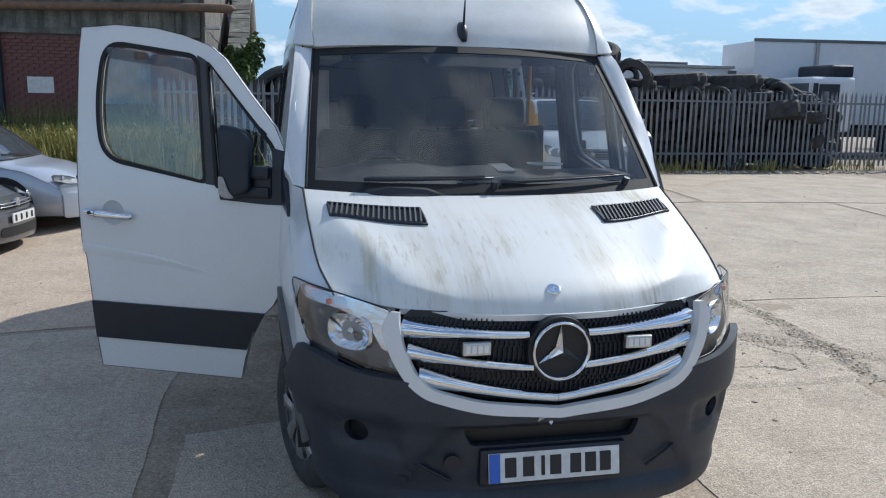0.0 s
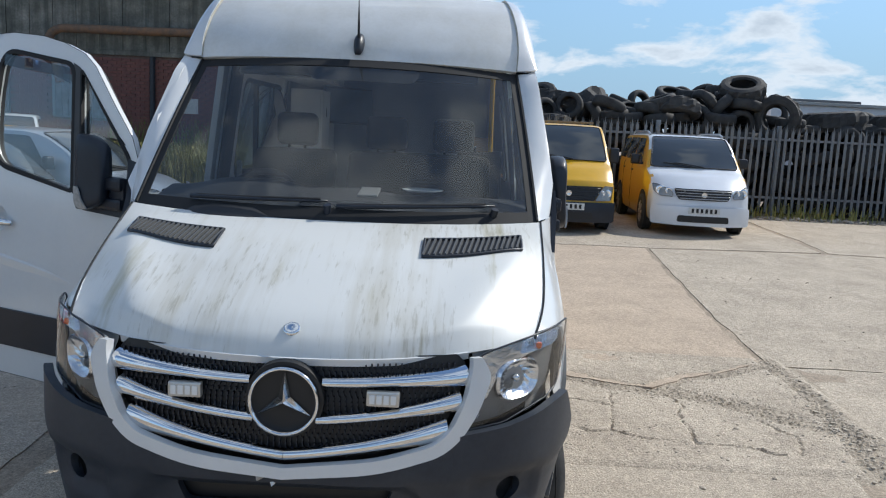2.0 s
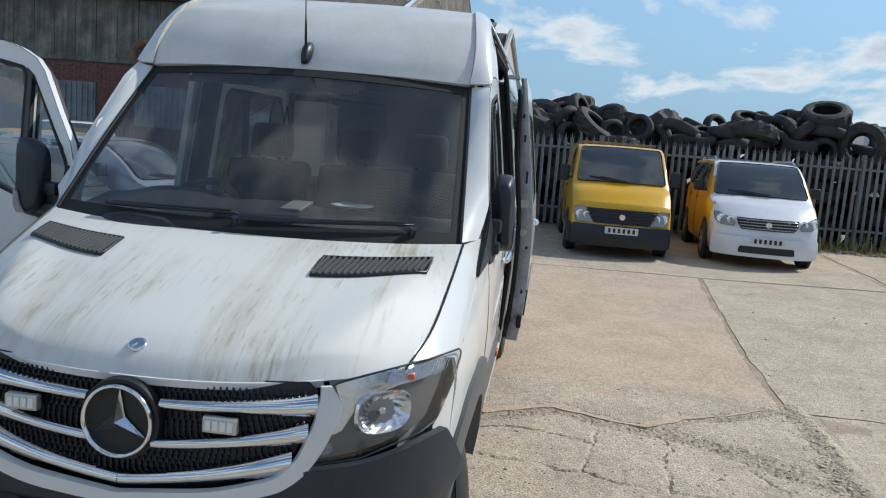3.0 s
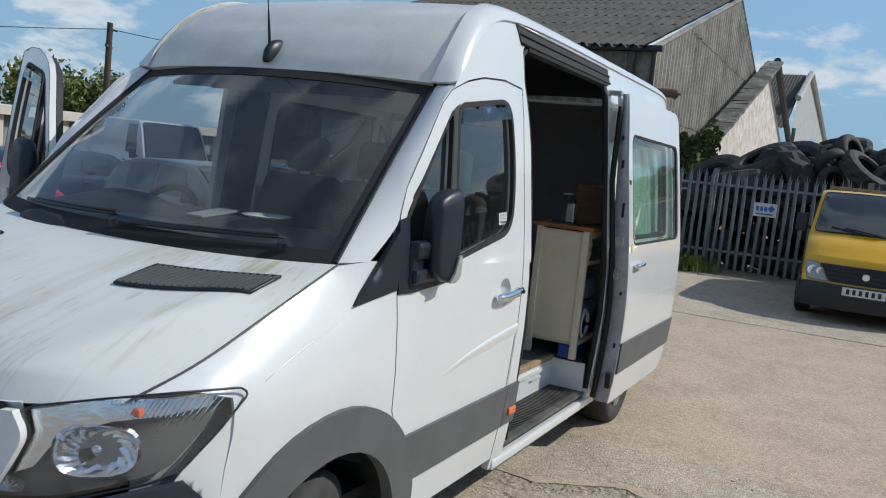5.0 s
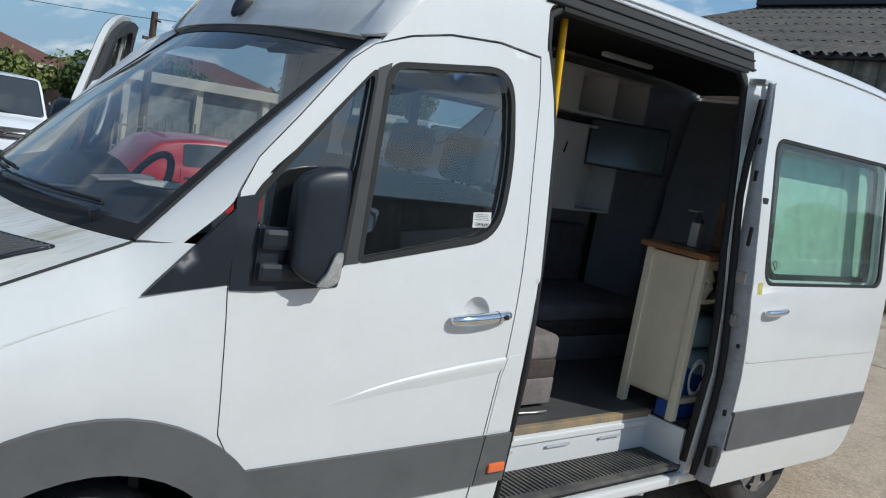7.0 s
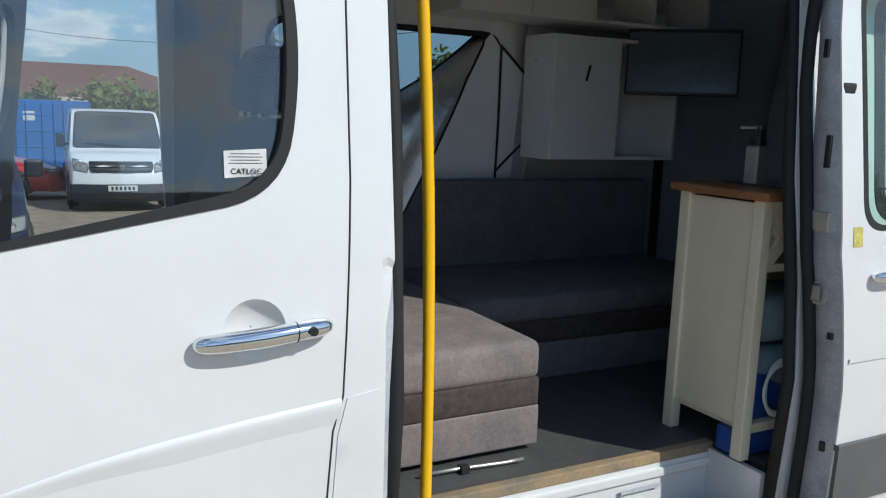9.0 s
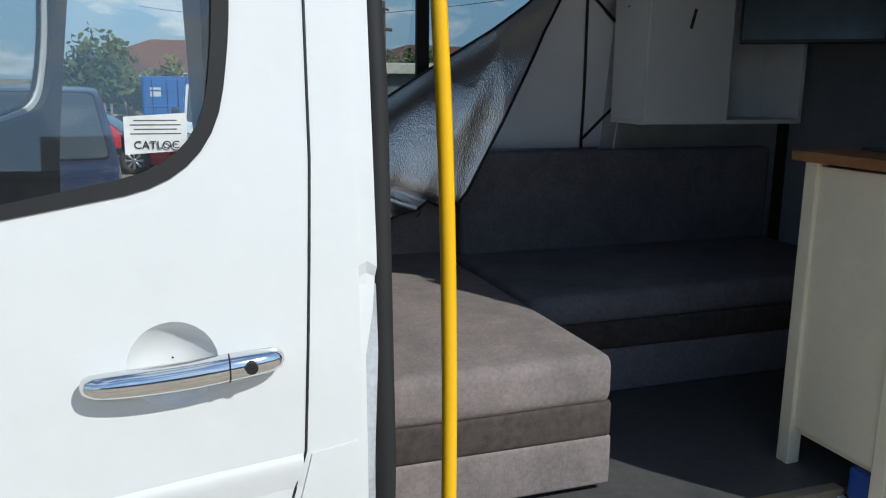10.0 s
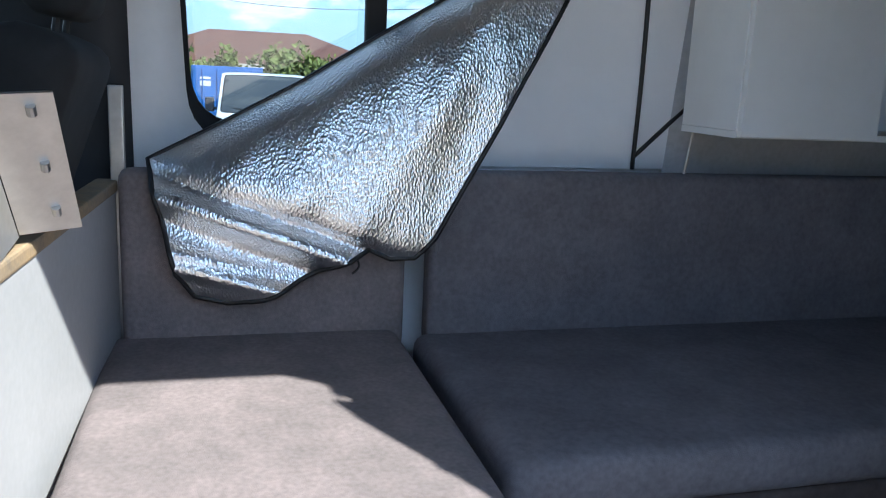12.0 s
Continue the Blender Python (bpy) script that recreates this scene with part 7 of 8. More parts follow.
BUFF = mat("buff_brick", (0.36, 0.26, 0.18), 0.9, second=(0.28, 0.2, 0.14), scale=3)
FASCIA = mat("cream_fascia", (0.62, 0.58, 0.48), 0.7, spread=0.15, scale=3)
def house(x, y, w, d, wall_h, roof_h, yaw, label):
    z = ground_z(x, y)
    h = thing("house", (x, y, z), label, "house", yaw=yaw)
    part("wall", box((0, 0, wall_h / 2), (d, w, wall_h), 0.0), BUFF, h)
    bm = bmesh.new()
    a, b, o = w / 2 + 0.5, d / 2 + 0.5, wall_h
    v = [bm.verts.new(p) for p in ((-b, -a, o), (b, -a, o), (b, a, o), (-b, a, o), (0, -a + b, o + roof_h), (0, a - b, o + roof_h))]
    for f in ((0, 1, 4), (1, 2, 5, 4), (2, 3, 5), (3, 0, 4, 5)):
        bm.faces.new([v[i] for i in f])
    part("roof", bm, TILE, h, "brown tiled hip roof")
    for k in range(3):
        win = part("window", box((d / 2 + 0.02, -w / 3 + w / 3 * k, wall_h * 0.55), (0.06, 1.2, 1.1), 0.01), FASCIA, h)
        part("pane", box((d / 2 + 0.055, -w / 3 + w / 3 * k, wall_h * 0.55), (0.02, 1.0, 0.9)), DARK_GLASS, win)
    part("fascia", box((d / 2 + 0.45, 0, wall_h - 0.05), (0.06, w + 0.9, 0.2)), FASCIA, h)
house(-44, 5.0, 13, 8, 3.2, 1.75, 0, "low brick bungalow with brown tiled hip roof")
house(-40, 17.0, 12, 8, 2.9, 1.7, 15, "low brick bungalow with brown tiled hip roof")
row = thing("garage_row", (-21.6, 19.0, ground_z(-24, 18) - 0.35), "long low garage building with cream fascia and dark openings", "building", yaw=86)
part("wall", box((0, 3.0, 1.4), (20, 0.3, 2.8)), WINBOARD, row, "dark garage fronts")
part("fascia", box((0, 2.6, 2.95), (20.6, 0.3, 0.34), 0.02), FASCIA, row, "cream fascia board")
part("flat_roof", box((0, 5.4, 3.08), (20.6, 5.8, 0.12), 0.02), CLAD, row)
for k in range(9):
    part("pillar", box((-9.8 + 2.45 * k, 2.75, 1.4), (0.22, 0.2, 2.8)), FASCIA, row)
pf = thing("picket_fence", (-19.2, 14.5, ground_z(-19, 14)), "grey weathered steel railing fence", "fence", yaw=84)
RAILING = mat("weathered_grey_railing", (0.10, 0.10, 0.10), 0.7, second=(0.30, 0.295, 0.28), scale=0.6)
pk = bmesh.new(); add_box(pk, (0, 0, 0.65), (0.055, 0.03, 1.3)); pk_me = bpy.data.meshes.new("picket"); pk.to_mesh(pk_me); pk.free(); pk_me.materials.append(RAILING)
for k in range(110):
    ob = new("picket", pk_me); ob.parent = pf; ob.matrix_basis = pose(-11 + 0.2 * k, 0, 0)
for z in (0.4, 1.0):
    part("rail", box((0, 0.04, z), (22, 0.04, 0.06)), RAILING, pf)
bw = thing("boundary_wall", (-27.0, -1.5, ground_z(-27, 0)), "pale timber boundary fence", "fence", yaw=90)
for k in range(60):
    ob = new("picket", pk_me); ob.parent = bw; ob.matrix_basis = pose(-3.4 - 0.2 * k + 6, 0, 0) @ Matrix.Scale(1.25, 4)
WOODP = mat("dark_pole_timber", (0.085, 0.06, 0.045), 0.9, spread=0.3, scale=8)
for x, y, top, bar in ((-19.8, 17.2, 5.0, 0.5), (-20.5, 8.5, 3.7, 0.45)):
    p = thing("telegraph_pole", (x, y, ground_z(x, y)), "dark timber telegraph pole with a short cross arm", "pole")
    h = top - ground_z(x, y)
    part("pole", cyl((0, 0, 0), (0, 0, h), 0.13, 12, 0.09), WOODP, p)
    part("cross_arm", box((0, 0, h - 0.75), (0.06, bar * 2, 0.09), 0.01, Matrix.Rotation(radians(40), 4, 'Z')), WOODP, p)
    part("insulator", cyl((0.05, 0, h - 0.2), (0.2, 0.12, h - 0.25), 0.03, 8), WOODP, p)
for a, b, sag in (((-19.8, 17.2, 4.8), (-48, 2, 5.4), 0.9), ((-19.8, 17.2, 4.8), (-2, 40, 6.5), 1.0)):
    w = thing("overhead_wire", (0, 0, 0), "thin black overhead wire between the poles", "wire")
    part("strand", tube([Vector(a).lerp(Vector(b), k / 16) - Vector((0, 0, sag * 4 * (k / 16) * (1 - k / 16))) for k in range(17)], 0.013, 5), INK, w)

# ---------------------------------------------------------------- plants
LEAF = mat("foliage", (0.11, 0.165, 0.045), 0.7, second=(0.05, 0.085, 0.022), scale=2.5, fine=0.3)
LEAF_Y = mat("yellow_green_foliage", (0.21, 0.235, 0.06), 0.7, second=(0.10, 0.135, 0.03), scale=2.5, fine=0.3)
BARK = mat("bark", (0.10, 0.075, 0.055), 0.9, spread=0.4, scale=10)
GRASS = mat("dry_grass", (0.42, 0.36, 0.12), 0.8, second=(0.17, 0.19, 0.05), scale=3)
def tree(x, y, h, spread, label, leaf, n=900, slim=False, seed=0):
    r = random.Random(seed)
    z = ground_z(x, y)
    t = thing("tree", (x, y, z), label, "tree")
    trunk = bmesh.new()
    limbs = [([Vector((0, 0, 0)), Vector((0.05, 0, h * 0.35)), Vector((0.0, 0.05, h * 0.8))], 0.14)]
    for k in range(9):
        a, b = r.uniform(0, 6.28), r.uniform(0.25, 0.7)
        s = Vector((0.03, 0.02, h * b))
        e = s + Vector((math.cos(a) * spread * r.uniform(0.5, 0.9), math.sin(a) * spread * r.uniform(0.5, 0.9), h * r.uniform(0.12, 0.3)))
        limbs.append(([s, s.lerp(e, 0.5) + Vector((0, 0, 0.1)), e], 0.06))
    for pts, rad in limbs:
        b2 = tube([tuple(p) for p in curve(pts, 7)], [rad * (1 - 0.11 * k) for k in range(7)], 6)
        me = bpy.data.meshes.new("t"); b2.to_mesh(me); b2.free(); trunk.from_mesh(me); bpy.data.meshes.remove(me)
    part("trunk", trunk, BARK, t, smooth=True)
    clumps = []
    for pts, rad in limbs:
        for k in range(4 if rad > 0.1 else 3):
            c = pts[1].lerp(pts[2], r.random())
            clumps.append((c + Vector((r.gauss(0, 0.12), r.gauss(0, 0.12), r.gauss(0, 0.1))) * spread, r.uniform(0.22, 0.42) * spread))
    vv, ff = [], []
    for k in range(n * 3):
        c, rad = r.choice(clumps)
        d = Vector((r.gauss(0, 1), r.gauss(0, 1), r.gauss(0, 1))).normalized() * rad * r.uniform(0.55, 1.05)
        if slim:
            d.z *= 1.9
        p = c + d
        s = r.uniform(0.08, 0.17) * (0.6 + 0.25 * spread)
        u = Vector((r.gauss(0, 1), r.gauss(0, 1), r.gauss(0, 1))).normalized() * s
        w = u.cross(Vector((r.gauss(0, 1), r.gauss(0, 1), r.gauss(0, 1)))).normalized() * s * 0.55
        i = len(vv)
        vv += [p - u, p + w, p + u, p - w]
        ff.append((i, i + 1, i + 2, i + 3))
    me = bpy.data.meshes.new("crown"); me.from_pydata([tuple(v) for v in vv], [], ff); me.materials.append(leaf)
    ob = new("crown", me); ob.parent = t
    return t
for i, (x, y, h, s, sl, lf) in enumerate(((-27, 19.5, 4.6, 1.5, True, LEAF_Y), (-29, 18.0, 5.0, 1.6, True, LEAF_Y), (-25.5, 21.5, 4.4, 1.3, True, LEAF_Y), (-31, 12.5, 3.6, 2.2, False, LEAF), (-33, 10.5, 3.3, 2.0, False, LEAF), (-34, 6.3, 3.6, 2.1, False, LEAF_Y), (-33.0, 8.2, 3.2, 1.8, False, LEAF_Y), (-38, -0.8, 5.2, 2.6, False, LEAF), (-36, 14.5, 3.5, 2.2, False, LEAF), (-30, 24, 4.8, 1.5, True, LEAF), (-37, 2.6, 3.6, 1.8, False, LEAF_Y))):
    tree(x, y, h, s, "leafy green tree beyond the yard" if not sl else "tall feathery tree beyond the yard", lf, 1000, sl, i)


def weeds(name, spots, label, leaf, hmax, n, seed):
    r = random.Random(seed)
    vv, ff = [], []
    for k in range(n):
        x0, y0, rad = r.choice(spots)
        x, y = x0 + r.gauss(0, rad), y0 + r.gauss(0, min(rad, 0.35))
        z = ground_z(x, y) - 0.02
        h = hmax * r.uniform(0.25, 1.0)
        a = r.uniform(0, 6.28)
        lean = Vector((math.cos(a), math.sin(a), 0)) * h * r.uniform(0.05, 0.45)
        w = Vector((-math.sin(a), math.cos(a), 0)) * r.uniform(0.006, 0.016)
        b, m, t = Vector((x, y, z)), Vector((x, y, z + h * 0.6)) + lean * 0.35, Vector((x, y, z + h)) + lean
        i = len(vv)
        vv += [b - w, b + w, m + w * 0.8, m - w * 0.8, t]
        ff += [(i, i + 1, i + 2, i + 3), (i + 3, i + 2, i + 4)]
        if k % 3 == 0:
            for q in range(3):
                c = b.lerp(t, r.uniform(0.3, 1.0)) + Vector((r.gauss(0, 0.05), r.gauss(0, 0.05), 0))
                u = Vector((r.gauss(0, 1), r.gauss(0, 1), r.gauss(0, 0.6))).normalized() * r.uniform(0.02, 0.05)
                v2 = u.cross(Vector((0, 0.3, 1))).normalized() * 0.02
                i = len(vv)
                vv += [c - u, c + v2, c + u, c - v2]
                ff.append((i, i + 1, i + 2, i + 3))
    me = bpy.data.meshes.new(name); me.from_pydata([tuple(v) for v in vv], [], ff); me.materials.append(leaf)
    tagged(new(name, me), label, "weeds", kind="stuff")
weeds("short_grass", [(-1.4, 15.3, 0.35), (-0.7, 15.45, 0.25)], "short green grass at the foot of the fence", LEAF_Y, 0.36, 1300, 9)
weeds("grass", [(-3.6, 14.2, 0.4), (-3.7, 14.3, 0.9), (-5.0, 14.4, 0.8), (-6.4, 14.6, 0.9), (-8.0, 15.0, 0.9)], "long yellow-green grass along the wall and fence", GRASS, 1.25, 12000, 3)
weeds("nettles", [(-3.6, 16.0, 0.4), (-3.4, 16.0, 0.7), (-5.5, 16.6, 0.7), (-7.2, 16.8, 0.8), (-4.6, 16.4, 0.6)], "tall leafy weeds against the brick wall", LEAF_Y, 1.8, 2600, 4)
weeds("fence_weeds", [(8.2, 15.8, 0.5), (9.6, 16.3, 0.6), (11.5, 16.2, 0.4), (14.0, 16.5, 0.7), (7.0, 16.1, 0.3)], "dry weeds growing through the foot of the fence", GRASS, 0.4, 650, 6)
bush = tree(-1.75, 19.2, 3.3, 0.60, "tall ivy-clad bush at the corner of the building", LEAF, 1500, True, 77)

# ---------------------------------------------------------------- inside the van
LINING = mat("grey_wall_lining", (0.50, 0.515, 0.54), 0.8, spread=0.15, scale=5, fine=0.15)
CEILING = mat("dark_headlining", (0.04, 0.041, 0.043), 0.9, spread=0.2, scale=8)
VINYL = mat("dark_vinyl_floor", (0.052, 0.054, 0.058), 0.55, second=(0.085, 0.083, 0.080), scale=3, fine=0.3, bump=0.08, bscale=120)
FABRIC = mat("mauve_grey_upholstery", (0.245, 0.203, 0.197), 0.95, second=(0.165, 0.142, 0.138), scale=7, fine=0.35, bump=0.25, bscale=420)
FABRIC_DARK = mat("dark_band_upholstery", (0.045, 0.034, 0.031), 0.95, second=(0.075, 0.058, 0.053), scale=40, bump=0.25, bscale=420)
BULK_GREY = mat("pale_grey_board", (0.40, 0.405, 0.41), 0.5, spread=0.08, scale=5, fine=0.1)
# the mauve-grey upholstery again, its shade put in as a darker slate
FABRIC_SHADED = mat("shaded_upholstery", (0.180, 0.168, 0.180), 0.95, second=(0.128, 0.120, 0.130), scale=6, fine=0.35, bump=0.25, bscale=420)
CREAM = mat("cream_paint", (0.80, 0.73, 0.55), 0.45, second=(0.72, 0.65, 0.49), scale=4, fine=0.12)
OAK = mat("oiled_wood", (0.33, 0.15, 0.055), 0.4, second=(0.20, 0.085, 0.03), scale=10, fine=0.3)
WHITE_BOARD = mat("white_melamine", (0.82, 0.82, 0.80), 0.4, spread=0.06, scale=6)
TREAD = mat("ribbed_step_rubber", (0.045, 0.046, 0.048), 0.7, second=(0.13, 0.12, 0.105), scale=6, fine=0.3)
ORG_BLACK = mat("black_nylon", (0.022, 0.022, 0.025), 0.36, spread=0.3, scale=30, bump=0.12, bscale=25)
GREEN_METAL = mat("green_enamel", (0.015, 0.16, 0.12), 0.4)
BLUE_PLASTIC = mat("blue_plastic", (0.02, 0.07, 0.30), 0.4)
CARD = mat("brown_wood_board", (0.26, 0.13, 0.06), 0.6, spread=0.3, scale=8)
BLUE_CLOTH = mat("pale_blue_cloth", (0.25, 0.36, 0.42), 0.9, spread=0.2, scale=10)
BLIND = mat("white_quilted_blind", (0.84, 0.85, 0.87), 0.75, spread=0.05, scale=5, bump=0.05, bscale=30)
PAPER = mat("paper", (0.75, 0.75, 0.72), 0.8)

FOIL = mat("crinkled_foil", (0.92, 0.92, 0.92), 0.29, 1.0, spread=0.06, scale=5)
nt = FOIL.node_tree
tc, wv, ns2, bp2, ad = (nt.nodes.new("ShaderNode" + k) for k in ("TexCoord", "TexVoronoi", "TexNoise", "Bump", "Math"))
mp = nt.nodes.new("ShaderNodeMapping")
mp.inputs["Scale"].default_value = (1.0, 1.0, 0.62)
wv.inputs["Scale"].default_value = 190
ns2.inputs["Scale"].default_value, ns2.inputs["Detail"].default_value = 24, 4
nt.links.new(tc.outputs["Object"], mp.inputs[0]); nt.links.new(mp.outputs[0], wv.inputs["Vector"]); nt.links.new(tc.outputs["Object"], ns2.inputs["Vector"])
ad.operation = 'ADD'
nt.links.new(wv.outputs["Distance"], ad.inputs[0]); nt.links.new(ns2.outputs[0], ad.inputs[1])
bp2.inputs["Strength"].default_value, bp2.inputs["Distance"].default_value = 1.0, 0.0017
nt.links.new(ad.outputs[0], bp2.inputs["Height"]); nt.links.new(bp2.outputs[0], nt.nodes["Principled BSDF"].inputs["Normal"])

FLOOR_Z = 0.59
floor_p = part("load_floor", box((-0.10, 3.85, FLOOR_Z - 0.015), (1.56, 3.95, 0.03)), VINYL, van, "dark vinyl load floor")
part("floor_edge", box((0.685, 3.27, FLOOR_Z - 0.012), (0.035, 1.31, 0.034), 0.004), PLY, van, "worn plywood floor edge")
part("floor_side", box((0.78, 4.9, FLOOR_Z - 0.02), (0.2, 1.85, 0.03)), VINYL, van)
part("step_riser", box((0.69, 3.27, 0.475), (0.02, 1.31, 0.20), 0.004), PAINT, van, "white step riser")
part("step_riser_lip", box((0.703, 3.27, 0.53), (0.014, 1.30, 0.03), 0.005), PAINT, van)
for k in range(3):
    part("riser_slot", box((0.712, 2.85 + 0.38 * k, 0.49), (0.004, 0.16, 0.012)), LINING, van)
part("step_end", box((0.80, 3.915, 0.47), (0.24, 0.02, 0.21)), PAINT, van)
step = part("entry_step", box((0.815, 3.27, 0.385), (0.24, 1.30, 0.02), 0.004), TREAD, van, "ribbed black entry step")
for k in range(44):
    part("step_rib", box((0.80, 2.66 + 0.0285 * k, 0.397), (0.185, 0.012, 0.008), 0.002), TREAD, step)
part("step_front", box((0.90, 3.27, 0.355), (0.035, 1.31, 0.05), 0.006), RUBBER, van)
part("sill", box((0.928, 3.45, 0.325), (0.05, 1.95, 0.055), 0.015), PAINT, van, "white door sill")
part("sill_rail", box((0.905, 3.35, 0.365), (0.03, 1.6, 0.02), 0.004), RUBBER, van)

# walls and headlining
def wall_sheet(name, poly, off, material, label, holes=()):
    w = part(name, panel(poly, side_fn(-1, off), holes, 0.1), material, van, label, True)
    return thicken(w, 0.01, -1, False)


wall_sheet("wall_lining", [(4.10, 0.60), (5.80, 0.60), (5.80, 2.38), (4.10, 2.38)], -0.075, LINING, "grey wall lining")
wall_sheet("wall_lining", [(2.48, 0.60), (4.10, 0.60), (4.10, 2.38), (2.48, 2.38)], -0.055, INNER, "white painted inner side wall", [rounded([(2.86, 1.385), (3.98, 1.385), (3.98, 2.03), (2.83, 2.03)], 0.12, 6)])
thicken(part("window_surround", panel(rounded([(2.80, 1.375), (4.02, 1.375), (4.02, 2.06), (2.77, 2.06)], 0.14, 6), side_fn(-1, -0.040), [rounded([(2.868, 1.43), (3.965, 1.43), (3.965, 2.005), (2.845, 2.005)], 0.12, 6)], 0.05), RUBBER, van, "black rubber window surround", True), 0.014, 1, False)
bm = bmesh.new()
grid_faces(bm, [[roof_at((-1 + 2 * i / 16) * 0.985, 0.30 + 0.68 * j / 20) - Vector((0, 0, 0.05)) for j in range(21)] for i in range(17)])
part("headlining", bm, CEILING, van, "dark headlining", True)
part("ceiling_lamp", box((-0.25, 4.35, 2.425), (0.05, 0.45, 0.03), 0.01), INNER, van, "slim unlit ceiling lamp")
part("rear_lining", box((0, 5.80, 1.49), (1.62, 0.03, 1.76)), LINING, van, "grey rear lining")
part("near_wall_lining", box((0.86, 5.24, 0.98), (0.02, 1.06, 0.78)), LINING, van)
part("door_frame_seal", tube([(side_x(y, z) - 0.02, y, z) for y, z in [(2.625, 0.42), (2.625, 1.0), (2.625, 1.6), (2.617, 1.88), (2.588, 2.04), (2.548, 2.18), (2.555, 2.30), (2.62, 2.338), (3.0, 2.335), (3.5, 2.335), (3.85, 2.33), (3.91, 2.27), (3.89, 1.9), (3.865, 1.5), (3.885, 1.2), (3.92, 0.9), (3.925, 0.42)]], 0.018, 8), RUBBER, van, "black door seal", True)
thicken(part("b_pillar_inner", panel([(2.572, 0.58), (2.612, 0.58), (2.60, 1.9), (2.56, 2.05), (2.572, 1.8)], side_fn(1, -0.04), (), 0.1), RUBBER, van, "dark rubber edge of the pillar", True), 0.03)

thicken(part("pillar_trim", panel([(2.475, 1.0), (2.735, 1.0), (2.735, 2.12), (2.475, 2.12)], side_fn(-1, -0.068), (), 0.1), DASH, van, "dark plastic pillar trim", True), 0.008, -1, False)

# half-height bulkhead behind the cab
bulk = part("bulkhead", box((-0.17, 2.652, 0.935), (1.34, 0.028, 0.69), 0.003, Matrix.Rotation(radians(-3.4), 4, 'Z')), BULK_GREY, van, "pale grey half-height bulkhead panel")
part("bulkhead_rail", box((-0.17, 2.645, 1.292), (1.36, 0.05, 0.025), 0.005, Matrix.Rotation(radians(-3.4), 4, 'Z')), PLY, bulk, "bare wood top rail")
part("raised_board", box((0.20, 2.605, 1.375), (0.62, 0.018, 0.15), 0.002), BULK_GREY, bulk)
part("raised_edge", box((0.20, 2.605, 1.456), (0.63, 0.03, 0.014), 0.003), PLY, bulk, "bare wood edging")
part("bulkhead_post", box((-0.835, 2.71, 1.05), (0.03, 0.03, 0.92), 0.003), SATIN, bulk, "aluminium corner post")

pole = thing("grab_pole", (0.735, 2.815, FLOOR_Z), "yellow powder-coated vertical grab pole", "pole")
part("tube", tube(curve([(0.03, 0.0, 0.0), (0.012, 0.003, 0.45), (-0.004, -0.003, 0.85), (-0.014, -0.020, 1.2), (-0.019, -0.042, 1.5), (-0.018, -0.066, 1.74)], 36), 0.0155, 18), YELLOW_ROD, pole, smooth=True)
part("foot_socket", lathe([(0.0, 0.018), (0.0, 0.035), (0.012, 0.032), (0.03, 0.02)], (0, 0, 0), 'y', 20), SATIN, pole, "steel floor socket").matrix_basis = pose(0.03, 0.0, 0.0, 90, 0, 0)


def cushion(c, s, bevel, waves=0.0):
    """A padded block: bevelled box with slightly swollen faces."""
    bm = box((0, 0, 0), s, bevel, None, 4)
    bmesh.ops.subdivide_edges(bm, edges=[e for e in bm.edges if e.calc_length() > 0.2], cuts=5, use_grid_fill=True)
    for v in bm.verts:
        n = noise.noise(Vector((v.co.x * 5 + c[0], v.co.y * 5 + c[1], v.co.z * 5)))
        k = 1 + waves * n
        v.co.x *= k; v.co.z *= k
    bmesh.ops.translate(bm, vec=c, verts=bm.verts)
    return bm


chaise = thing("seat_block", (-0.142, 3.012, FLOOR_Z), "mauve-grey upholstered seat block with dark band, half in sunlight", "sofa")
part("seat", cushion((0, 0, 0.300), (1.316, 0.662, 0.13), 0.04, 0.006), FABRIC, chaise, smooth=True)
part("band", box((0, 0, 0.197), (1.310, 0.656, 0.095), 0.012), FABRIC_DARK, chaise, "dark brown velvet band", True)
part("base", cushion((0, 0, 0.087), (1.314, 0.66, 0.132), 0.010, 0.003), FABRIC, chaise, smooth=True)
for x, y in ((0.55, 0.28), (0.55, -0.28), (-0.55, 0.28), (-0.55, -0.28)):
    part("foot", box((x, y, 0.012), (0.08, 0.06, 0.025), 0.004), SATIN, chaise, "small metal foot")

bench = thing("bench_seat", (-0.43, 4.13, FLOOR_Z), "upholstered bench coloured slate-grey for shade, with dark band along the side wall", "sofa")
part("seat", cushion((0, 0, 0.297), (0.73, 1.50, 0.108), 0.045, 0.006), FABRIC_SHADED, bench, smooth=True)
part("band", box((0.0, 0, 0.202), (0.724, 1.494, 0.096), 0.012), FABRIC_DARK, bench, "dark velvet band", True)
part("base", box((0.0, 0, 0.078), (0.72, 1.49, 0.156), 0.012), FABRIC_SHADED, bench, smooth=True)

long_back = thing("back_cushion", (-0.805, 4.15, 0.90), "long upholstered back cushion above the bench, coloured slate-grey for shade", "cushion", "back cushions")
part("pad", cushion((0, 0, 0.22), (0.085, 1.47, 0.44), 0.03, 0.004), FABRIC_SHADED, long_back, smooth=True)
short_back = thing("back_cushion", (-0.81, 3.035, 0.90), "short mauve-grey upholstered back cushion under the window", "cushion", "back cushions")
part("pad", cushion((0, 0, 0.217), (0.08, 0.645, 0.434), 0.03, 0.004), FABRIC, short_back, smooth=True)

